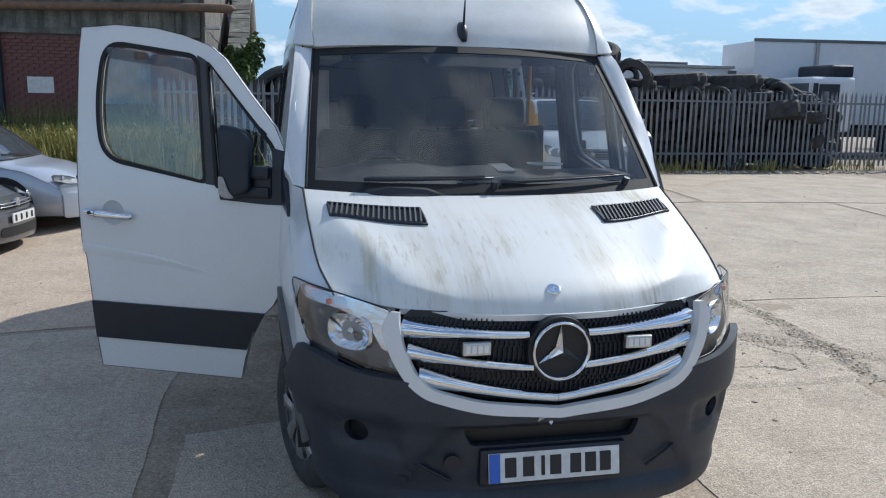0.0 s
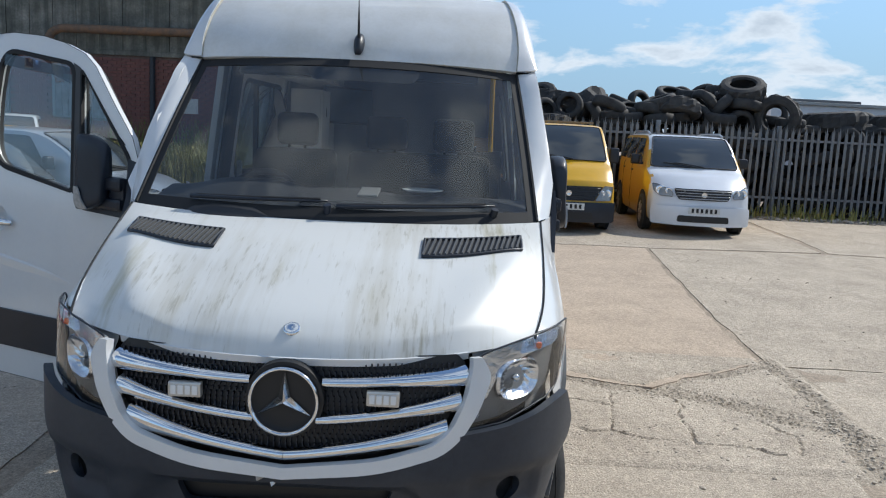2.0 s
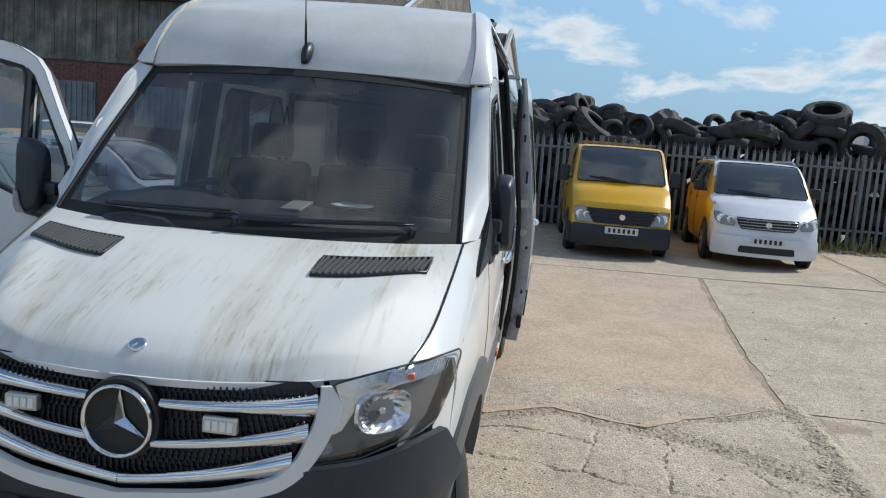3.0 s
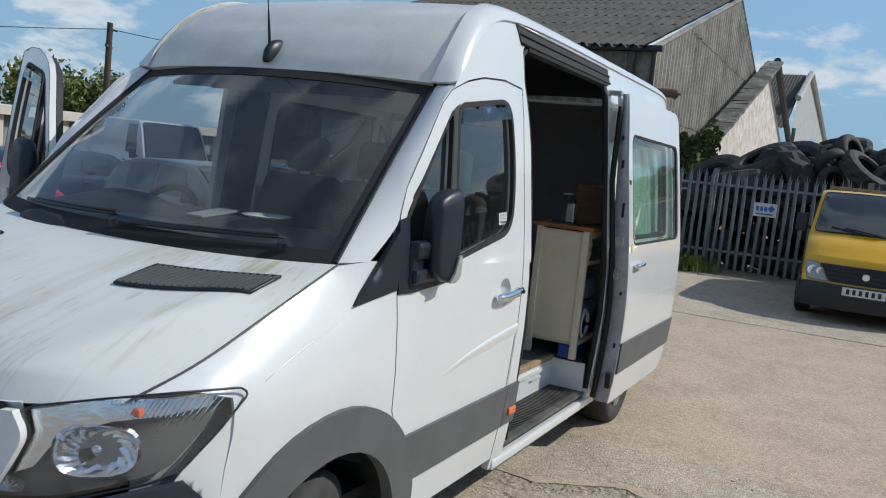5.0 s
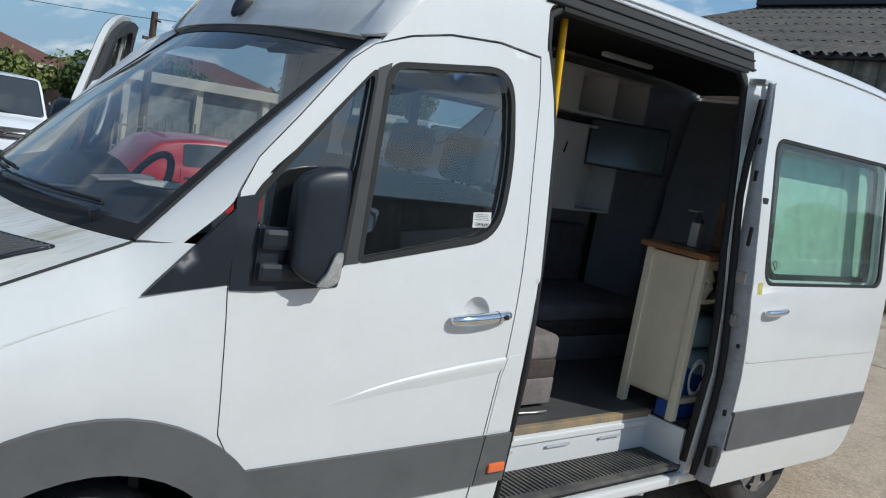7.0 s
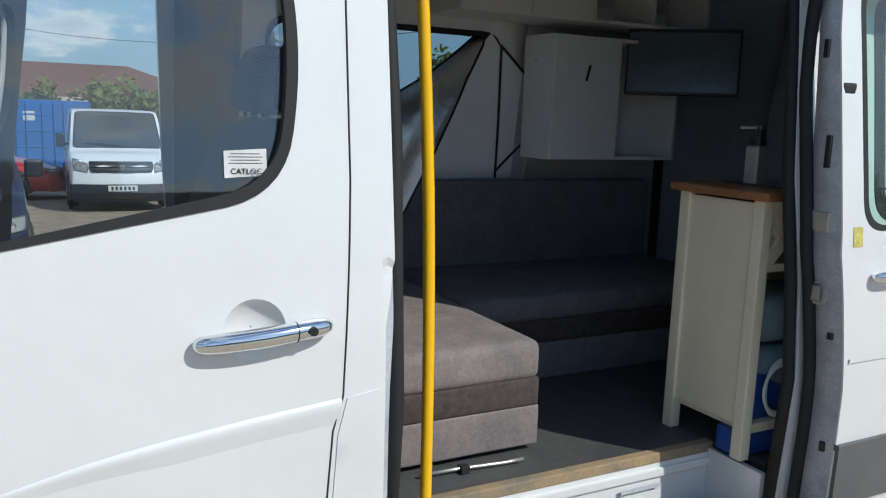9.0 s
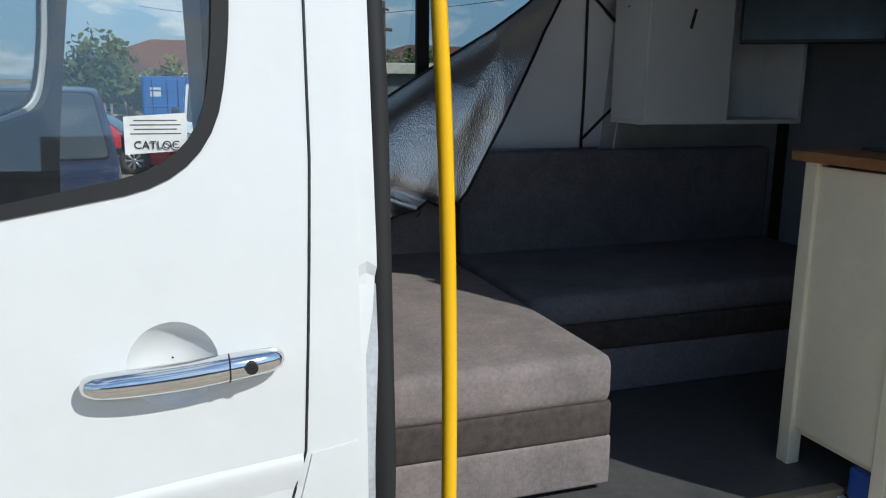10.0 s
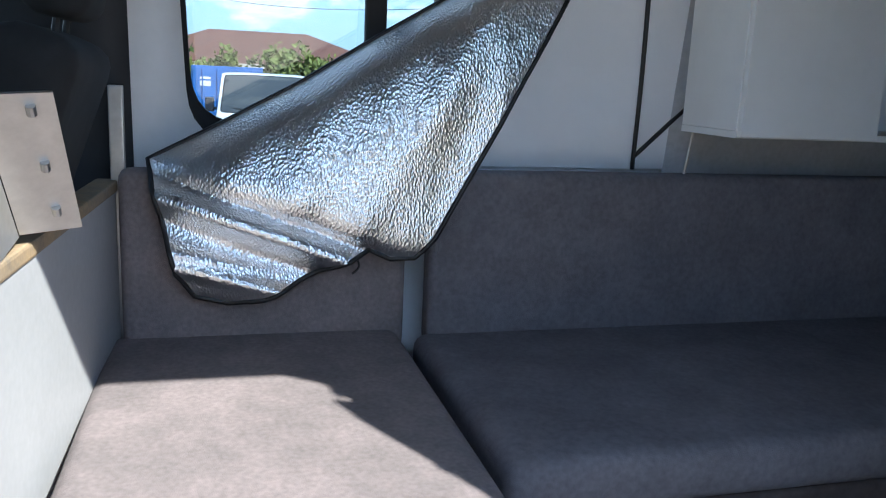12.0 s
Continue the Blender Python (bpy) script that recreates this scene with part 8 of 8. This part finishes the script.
# foil window blind that has come loose and hangs over the cushions
FO = [(2.775, 1.355), (2.80, 1.25), (2.835, 1.12), (2.87, 1.065), (2.94, 1.048), (3.02, 1.06), (3.14, 1.12), (3.25, 1.17), (3.30, 1.148), (3.355, 1.152), (3.40, 1.20), (3.49, 1.36), (3.60, 1.56), (3.74, 1.80), (3.905, 2.03), (3.86, 2.02), (3.70, 1.90), (3.50, 1.775), (3.30, 1.655), (3.10, 1.53), (2.90, 1.42)]


def foil_at(y, z):
    top = float(np.interp(y, [2.775, 2.9, 3.1, 3.3, 3.5, 3.7, 3.86, 3.905], [1.355, 1.42, 1.53, 1.655, 1.775, 1.90, 2.02, 2.03]))
    fold = float(np.interp(y, [2.775, 3.0, 3.25, 3.35], [1.335, 1.26, 1.175, 1.14]))
    d = top - z
    x = -0.745 + 0.055 * math.sin(min(1.0, d / 0.30) * math.pi * 0.55) - 0.07 * math.exp(-d / 0.045)
    x += 0.035 * (1 - math.exp(-max(0, z - fold) / 0.03)) * math.exp(-max(0, z - fold) / 0.15)
    x += 0.02 * max(0.0, 1 - abs(z - fold + 0.05) / 0.04)
    below = max(0.0, min(1.0, (fold - z) / 0.03))
    u = fold - z
    x += below * (0.019 * math.sin(u * 44 + 0.5 * math.sin(y * 5)) + 0.0035 * math.sin(u * 150 + (y - 2.9) * 14) * min(1.0, max(0.0, u - 0.09) / 0.04))
    x += 0.0022 * math.sin((y - 0.45 * z) * 46 + 2 * noise.noise(Vector((y * 3, z * 3, 2.0)))) * (1 - below) * min(1.0, d / 0.10)
    # slack across the loose corner and sharp creases towards the hanging end
    x += 0.010 * math.exp(-((y - 3.42 - 0.55 * (z - 1.55)) / 0.05) ** 2) * (1 - below)
    x += 0.003 * abs(noise.noise(Vector((y * 11 + z * 7, z * 16 - y * 9, 4.0)))) * min(1.0, max(0.0, y - 3.3) / 0.2)
    x += 0.003 * noise.noise(Vector((y * 5, z * 5, 0.3)))
    return (x - 0.08 * max(0.0, (y - 3.55) / 0.35), y, z)


blind = thing("foil_blind", (0, 0, 0), "crinkled silver foil window blind hanging loose over the cushions", "window blind")
fs = part("foil_sheet", panel(FO, foil_at, (), 0.007), FOIL, blind, smooth=True)
thicken(fs, 0.004)
part("binding", tube([foil_at(y, z) for y, z in resample(FO, 0.03)], 0.006, 6, True), INK, blind, "black binding tape", True)
part("loop", tube([(-0.74, 3.225 + 0.02 * math.sin(t) * (t / 3), 1.155 - 0.016 * t) for t in [0.3 * k for k in range(12)]], 0.0025, 5), INK, blind)
part("care_tag", box((-0.70, 3.405, 1.235), (0.003, 0.02, 0.085), 0.0, Matrix.Rotation(radians(-28), 4, 'X')), PAPER, blind, "small white care tag")

white_blind = thing("blind_panel", (0, 0, 0), "white quilted window blind with black binding, folded at one corner", "window blind")
def wb_at(y, z):
    return (-prof(z) + 0.075 + 0.006 * math.sin(y * 21), y, z)
thicken(part("sheet", panel([(3.45, 1.34), (4.10, 1.34), (4.19, 1.57), (4.20, 1.77), (3.965, 1.95), (3.90, 2.02), (3.62, 1.60)], wb_at, (), 0.05), BLIND, white_blind, smooth=True), 0.008)
for pts in ([(3.955, 1.965), (3.985, 1.6), (4.0, 1.34)], [(3.95, 1.97), (4.07, 1.88), (4.20, 1.775), (4.205, 1.68), (4.195, 1.575), (4.10, 1.47), (4.0, 1.375)]):
    part("binding", tube([Vector(wb_at(y, z)) + Vector((0.006, 0, 0)) for y, z in curve([(a, b) for a, b in pts], 24)], 0.006, 6), INK, white_blind, "black binding tape", True)
part("foil_edge", panel([(4.185, 1.61), (4.205, 1.61), (4.21, 1.75), (4.19, 1.75)], lambda y, z: (wb_at(y, z)[0] + 0.012, y, z), (), 0.03), FOIL, white_blind, "strip of silver foil")
part("track", cyl((-0.80, 4.10, 1.34), (-0.79, 4.13, 1.62), 0.004, 8), SATIN, white_blind)

# wall cupboards
def cupboard(name, y0, y1, z0, z1, x0, x1, label, doors, bays):
    t = thing(name, (x0, y0, z0), label, "cupboard")
    w, d, h, b = y1 - y0, x1 - x0, z1 - z0, 0.016
    part("bottom", box((d / 2, w / 2, b / 2), (d, w, b), 0.001), WHITE_BOARD, t)
    part("top", box((d / 2, w / 2, h - b / 2), (d, w, b), 0.001), WHITE_BOARD, t)
    part("back", box((b / 4, w / 2, h / 2), (b / 2, w - 0.01, h - 2 * b - 0.002)), WHITE_BOARD, t)
    for k in range(bays + 1):
        part("side_panel", box((d / 2, min(max(b / 2, w * k / bays), w - b / 2), h / 2), (d - 0.004, b, h - 2 * b - 0.002), 0.001), WHITE_BOARD, t)
    for k in doors:
        part("door", box((d + 0.008, w * (k + 0.5) / bays, h / 2), (0.015, w / bays - 0.006, h - 0.006), 0.002), WHITE_BOARD, t)
    return t


cup = cupboard("wall_cupboard", 4.075, 4.84, 1.452, 2.02, -0.795, -0.56, "white wall cupboard, one door shut and one bay open", [0], 2)
part("screw_hole", box((0.10, -0.001, 0.45), (0.006, 0.004, 0.006)), INK, cup)
part("door_mark", box((0.253, 0.19, 0.40), (0.003, 0.012, 0.075), 0, Matrix.Rotation(radians(-14), 4, 'X')), CEILING, cup, "dark scuff on the door")
upper = cupboard("wall_cupboard", 3.55, 4.95, 2.075, 2.36, -0.80, -0.50, "long white overhead cupboard with open bays", [0, 1], 4)

# the reflection on the screen is put into its blue-grey base colour
TV_GLASS = mat("reflection_screen", (0.13, 0.17, 0.19), 0.18, spread=0.3, scale=5, spec=0.8)
tv = thing("television", (-0.42, 4.72, 1.92), "flat television on a wall arm with a reflection coloured into its screen", "television", yaw=46)
part("casing", box((0, 0, 0), (0.52, 0.035, 0.31), 0.006, Matrix.Rotation(radians(-8), 4, 'X')), PLASTIC, tv)
part("screen", box((0, -0.0185, -0.0), (0.50, 0.004, 0.28), 0.0, Matrix.Rotation(radians(-8), 4, 'X')), TV_GLASS, tv, "screen coloured blue-grey for its reflection")
part("wall_arm", box((0.1, 0.12, 0.0), (0.06, 0.22, 0.05), 0.006), PLASTIC, tv)
part("strip", box((-0.78, 4.95, 1.35), (0.02, 0.05, 0.92), 0.003), INK, van, "black vertical wall strip")

# cream kitchen unit by the doorway
unit = thing("kitchen_unit", (0.675, 4.28, FLOOR_Z), "cream painted open-shelf kitchen unit with a wooden top", "kitchen unit")
UW, UD, UH = 0.31, 0.75, 0.83
for x in (-UW / 2, UW / 2):
    for y in (-UD / 2, UD / 2):
        part("leg", box((x, y, UH / 2), (0.042, 0.042, UH), 0.004), CREAM, unit)
part("end_panel", box((0, -UD / 2, UH / 2 + 0.05), (UW - 0.03, 0.018, UH - 0.12), 0.002), CREAM, unit)
part("end_panel", box((0, UD / 2, UH / 2 + 0.05), (UW - 0.03, 0.018, UH - 0.12), 0.002), CREAM, unit)
part("back_panel", box((-UW / 2, 0, UH / 2 + 0.05), (0.014, UD - 0.03, UH - 0.12), 0.002), CREAM, unit)
for z, h in ((0.10, 0.03), (0.62, 0.025)):
    part("shelf", box((0.005, 0, z), (UW + 0.02, UD - 0.03, h), 0.003), CREAM, unit)
part("top_rail", box((UW / 2, 0, UH - 0.025), (0.03, UD - 0.03, 0.05), 0.003), CREAM, unit)
for s2, y in ((1, -UD / 2 + 0.05), (-1, UD / 2 - 0.05)):
    part("corner_brace", box((UW / 2, y, UH - 0.07), (0.028, 0.12, 0.05), 0.003, Matrix.Rotation(radians(-45 * s2), 4, 'X')), CREAM, unit)
    part("corner_brace", box((UW / 2, y, 0.665), (0.028, 0.12, 0.05), 0.003, Matrix.Rotation(radians(45 * s2), 4, 'X')), CREAM, unit)
part("worktop", box((0, 0, UH + 0.014), (UW + 0.10, UD + 0.09, 0.028), 0.008), OAK, unit, "oiled wooden worktop")

soap = thing("soap_dispenser", (0.66, 4.05, FLOOR_Z + UH + 0.029), "steel and dark glass soap dispenser on the worktop", "soap dispenser")
part("bottle", box((0, 0, 0.065), (0.055, 0.055, 0.13), 0.008), SATIN, soap)
part("pump", cyl((0, 0, 0.13), (0, 0, 0.19), 0.011, 12), INK, soap)
part("collar", cyl((0, 0, 0.13), (0, 0, 0.15), 0.024, 14), INK, soap)
part("nozzle", cyl((0.01, 0, 0.188), (-0.06, -0.02, 0.186), 0.006, 8), SATIN, soap)
board = thing("chopping_board", (0.70, 4.40, FLOOR_Z + UH + 0.029), "brown wooden box standing on the worktop", "box")
part("panel", box((0, 0, 0.13), (0.22, 0.16, 0.26), 0.006), CARD, board)
tray = thing("worktop_tray", (0.66, 4.10, FLOOR_Z + UH + 0.0285), "thin dark hob plate on the worktop", "hob")
part("plate", box((0, 0.09, 0.004), (0.24, 0.34, 0.007), 0.002), DARK_GLASS, tray)
jar = thing("jar", (0.76, 3.98, FLOOR_Z + 0.633), "small grey glass jar with lid on the shelf", "jar")
part("body", lathe([(0.0, 0.001), (0.0, 0.03), (0.07, 0.034), (0.075, 0.03)], (0, 0, 0), 'y', 18), LAMP_GREY, jar, smooth=True).matrix_basis = pose(0, 0, 0, 90)
part("lid", cyl((0, 0, 0.075), (0, 0, 0.095), 0.032, 18), INK, jar)
tub = thing("tub", (0.80, 3.965, FLOOR_Z + 0.633), "small white plastic tub on the shelf", "tub")
part("body", cyl((0, 0, 0), (0, 0, 0.03), 0.022, 16), PAPER, tub)
for z, c2, nm, lab in ((0.19, BLUE_CLOTH, "cushion", "pale blue folded cushion on the lower shelf"), (0.42, BLUE_CLOTH, "cushion", "blue-grey folded blanket on the lower shelf")):
    cu = thing(nm, (0.70, 4.15, FLOOR_Z + 0.12 + (0.17 if z > 0.3 else 0.0) + 0.15), lab, "cushion")
    part("pad", cushion((0, 0, 0.0), (0.24, 0.36, 0.16), 0.06, 0.05), c2, cu, smooth=True)
crate = thing("crate", (0.70, 4.14, FLOOR_Z + 0.116), "blue plastic crate on the bottom shelf", "crate")
part("body", box((0, 0, 0.075), (0.24, 0.44, 0.15), 0.012), BLUE_PLASTIC, crate)
cable = thing("cable", (0.835, 4.03, FLOOR_Z + 0.118), "coil of white electric cable", "cable")
for k in range(3):
    part("loop", tube([(0.004 * k, (0.06 + 0.008 * k) * math.cos(t) + 0.02, 0.10 + (0.095 - 0.008 * k) * math.sin(t)) for t in [0.3 * j for j in range(21)]], 0.0055, 6), PAPER, cable, smooth=True)
blue_box = thing("water_carrier", (0.78, 4.05, FLOOR_Z), "blue plastic water carrier under the unit", "water carrier")
part("body", box((0, 0, 0.042), (0.10, 0.30, 0.084), 0.01), BLUE_PLASTIC, blue_box)
rod = thing("seat_bracket", (0.56, 3.02, FLOOR_Z), "small steel strap and clamp on the floor edge", "bracket")
part("strap", tube([(0, -0.12, 0.012), (0.01, 0.0, 0.016), (0.02, 0.16, 0.012), (0.03, 0.22, 0.018)], 0.006, 6), SATIN, rod, smooth=True)
part("clamp", box((0.01, 0.02, 0.012), (0.03, 0.03, 0.024), 0.004), RUBBER, rod)

# fold-down aluminium bracket plate, green bracket and hanging organiser on the bulkhead
flap = thing("bracket_plate", (0.0, 2.665, 1.302), "folding aluminium bracket plate on the bulkhead rail", "bracket")
thicken(part("plate", panel([(0, 0), (1, 0), (1, 1), (0, 1)], lambda a, b: (-0.12 + 0.17 * b - 0.035 * a, -0.005 + 0.075 * a, 0.018 + 0.195 * b + 0.005 * a), (), 0.5), SATIN, flap), 0.004)
part("flange", panel([(-0.12, 0.015), (0.05, 0.21), (0.02, 0.0)], lambda x, z: (x, -0.006, z), (), 0.2), SATIN, flap)
part("side_arm", tube([(0.22, -0.035, 0.0), (0.14, -0.02, 0.115), (0.06, -0.006, 0.228)], 0.011, 10), SATIN, flap, "round aluminium prop", True)
for b in (0.15, 0.5, 0.88):
    part("bolt", cyl((-0.14 + 0.17 * b, 0.045, 0.019 + 0.195 * b), (-0.132 + 0.17 * b, 0.045, 0.030 + 0.195 * b), 0.006, 10), ALLOY, flap)
clip = thing("wall_bracket", (0.275, 2.643, 1.12), "green enamelled steel bracket screwed to the bulkhead", "bracket")
part("plate", box((0, 0.002, 0), (0.07, 0.004, 0.20), 0.001), GREEN_METAL, clip)
part("tongue", box((-0.075, 0.006, -0.01), (0.09, 0.010, 0.03), 0.002), GREEN_METAL, clip)
org = thing("seat_organiser", (0.655, 2.650, 0.72), "black nylon hanging organiser with pockets", "organiser")
def creased(cx, cz, w, h, puff, seed):
    """A nylon sheet that sags and creases, closed at its rim onto the backing."""
    rows = []
    for i in range(19):
        u = i / 18
        row = []
        for j in range(25):
            v = j / 24
            lift = puff * (max(0.0, math.sin(math.pi * u)) * max(0.0, math.sin(math.pi * v)) ** 0.8) ** 0.55
            fold = 0.010 * noise.noise(Vector((u * 2.2 + seed, v * 5.0 + u * 2, seed))) + 0.006 * noise.noise(Vector((u * 7 + v * 6, v * 3, seed + 4)))
            rim = min(1.0, 8 * min(u, 1 - u, v, 1 - v))
            row.append((cx + (u - 0.5) * w + 0.006 * noise.noise(Vector((v * 6, seed, 1.0))), lift + fold * rim, cz + (v - 0.5) * h - 0.012 * math.sin(math.pi * u)))
        rows.append(row)
    b2 = bmesh.new()
    grid_faces(b2, rows, flip=True)
    return b2


thicken(part("backing", creased(0, 0.45, 0.27, 0.96, 0.006, 1.0), ORG_BLACK, org, smooth=True), 0.004, 0.0, False)
for k, (z, h, w) in enumerate(((0.12, 0.22, 0.24), (0.37, 0.21, 0.23), (0.60, 0.19, 0.235), (0.80, 0.17, 0.22))):
    pk2 = part("pocket", creased(0.004 * k, z, w, h, 0.035, 3.0 + k), ORG_BLACK, org, smooth=True)
    thicken(pk2, 0.003, 0.0, False)
    part("pocket_flap", creased(0.004 * k, z + h * 0.42, w * 1.02, h * 0.30, 0.045, 9.0 + k), ORG_BLACK, pk2, smooth=True)
part("edging", tube([(0.133, 0.014, 0.0), (0.135, 0.016, 0.3), (0.133, 0.014, 0.6), (0.132, 0.014, 0.9)], 0.006, 6), INK, org)

# cab: dash, wheel, seats
dash_sec = [(0.88, 1.22), (0.95, 1.34), (1.10, 1.405), (1.28, 1.445), (1.41, 1.455), (1.47, 1.38), (1.44, 1.05), (1.36, 0.8), (1.30, 0.62)]
bm = bmesh.new()
rows = []
for i in range(21):
    x = -0.84 + 1.68 * i / 20
    hump = 0.045 * math.exp(-((x + 0.43) / 0.24) ** 4) + 0.02 * math.exp(-((x - 0.02) / 0.16) ** 4)
    rows.append([(x, y + 0.14 * (abs(x) / 0.84) ** 3, z + (hump if z > 1.3 else 0) - 0.01 * (abs(x) / 0.84) ** 4) for y, z in [tuple(p) for p in curve(dash_sec, 26)]])
grid_faces(bm, rows)
dash = part("dashboard", bm, DASH, van, "dark grey dashboard", True)
part("dash_tray", box((0.02, 1.14, 1.430), (0.34, 0.16, 0.02), 0.01), PLASTIC, dash)
part("dash_light_panel", box((0.12, 1.33, 1.470), (0.09, 0.20, 0.010), 0.004, Matrix.Rotation(radians(6), 4, 'X')), LAMP_GREY, dash)
papers = thing("plate_on_dash", (0.36, 1.37, 1.478), "white oval paper plate lying on the dashboard", "plate")
part("disc", lathe([(0.0, 0.001), (0.002, 0.07), (0.01, 0.095), (0.012, 0.095), (0.004, 0.068), (0.003, 0.001)], (0, 0, 0), 'y', 28), PAPER, papers, smooth=True).matrix_basis = pose(0, 0, 0, 90, 0, 0)
sw = part_empty("steering_wheel", van, "black steering wheel", pose(-0.43, 1.59, 1.35, 62, 0, 0))
part("rim", tube([(0.19 * math.cos(t), 0.19 * math.sin(t), 0) for t in (2 * math.pi * k / 40 for k in range(40))], 0.016, 10, True), DASH, sw, smooth=True)
part("boss", lathe([(0.0, 0.001), (0.01, 0.05), (-0.03, 0.07), (-0.10, 0.05)], (0, 0, 0), 'y', 20), DASH, sw, smooth=True).matrix_basis = pose(0, 0, 0, 90)
for a in (20, 160, 270):
    part("spoke", box((0.11 * math.cos(radians(a)), 0.11 * math.sin(radians(a)), -0.005), (0.15, 0.03, 0.012), 0.004, Matrix.Rotation(radians(a), 4, 'Z')), DASH, sw)


def cab_seat(x, w, heads, label, y, lean):
    s = part_empty("cab_seat", van, label, pose(x - 0.04, y, 0.69))
    part("seat_base", cushion((0, -0.05, 0.27), (w, 0.50, 0.16), 0.05, 0.01), CLOTH, s, smooth=True)
    part("plinth", box((0, 0, 0.10), (w * 0.85, 0.42, 0.2), 0.02), DASH, s)
    b = part("backrest", cushion((0, 0, 0), (w, 0.13, 0.64), 0.055, 0.02), CLOTH, s, smooth=True)
    b.matrix_basis = pose(0, 0.235, 0.61, -lean, 0, 0)
    for hx in heads:
        h = part("headrest", cushion((hx, 0, 0), (0.25, 0.11, 0.20), 0.05, 0.02), CLOTH, s, smooth=True)
        h.matrix_basis = pose(0, 0.30 + 0.009 * (lean - 14), 1.035, -8, 0, 0)
        for dx in (-0.05, 0.05):
            part("headrest_post", cyl((hx + dx, 0, -0.15), (hx + dx, 0, -0.05), 0.007, 8), INK, h)


cab_seat(-0.43, 0.50, (0.0,), "black cloth driver's seat with headrest", 2.33, 20)
cab_seat(0.33, 0.86, (-0.2, 0.2), "black cloth double passenger seat with two headrests", 2.27, 14)
part("cab_floor", box((0, 1.95, 0.50), (1.70, 1.35, 0.04)), RUBBER, van, "black cab floor mat")
part("firewall", box((0, 1.22, 0.85), (1.66, 0.03, 0.7)), RUBBER, van)
for x in (-0.40, 0.40):
    part("sun_visor", box((x, 1.83, 2.035), (0.40, 0.15, 0.02), 0.008, Matrix.Rotation(radians(28), 4, 'X')), DASH, van, "grey sun visor")
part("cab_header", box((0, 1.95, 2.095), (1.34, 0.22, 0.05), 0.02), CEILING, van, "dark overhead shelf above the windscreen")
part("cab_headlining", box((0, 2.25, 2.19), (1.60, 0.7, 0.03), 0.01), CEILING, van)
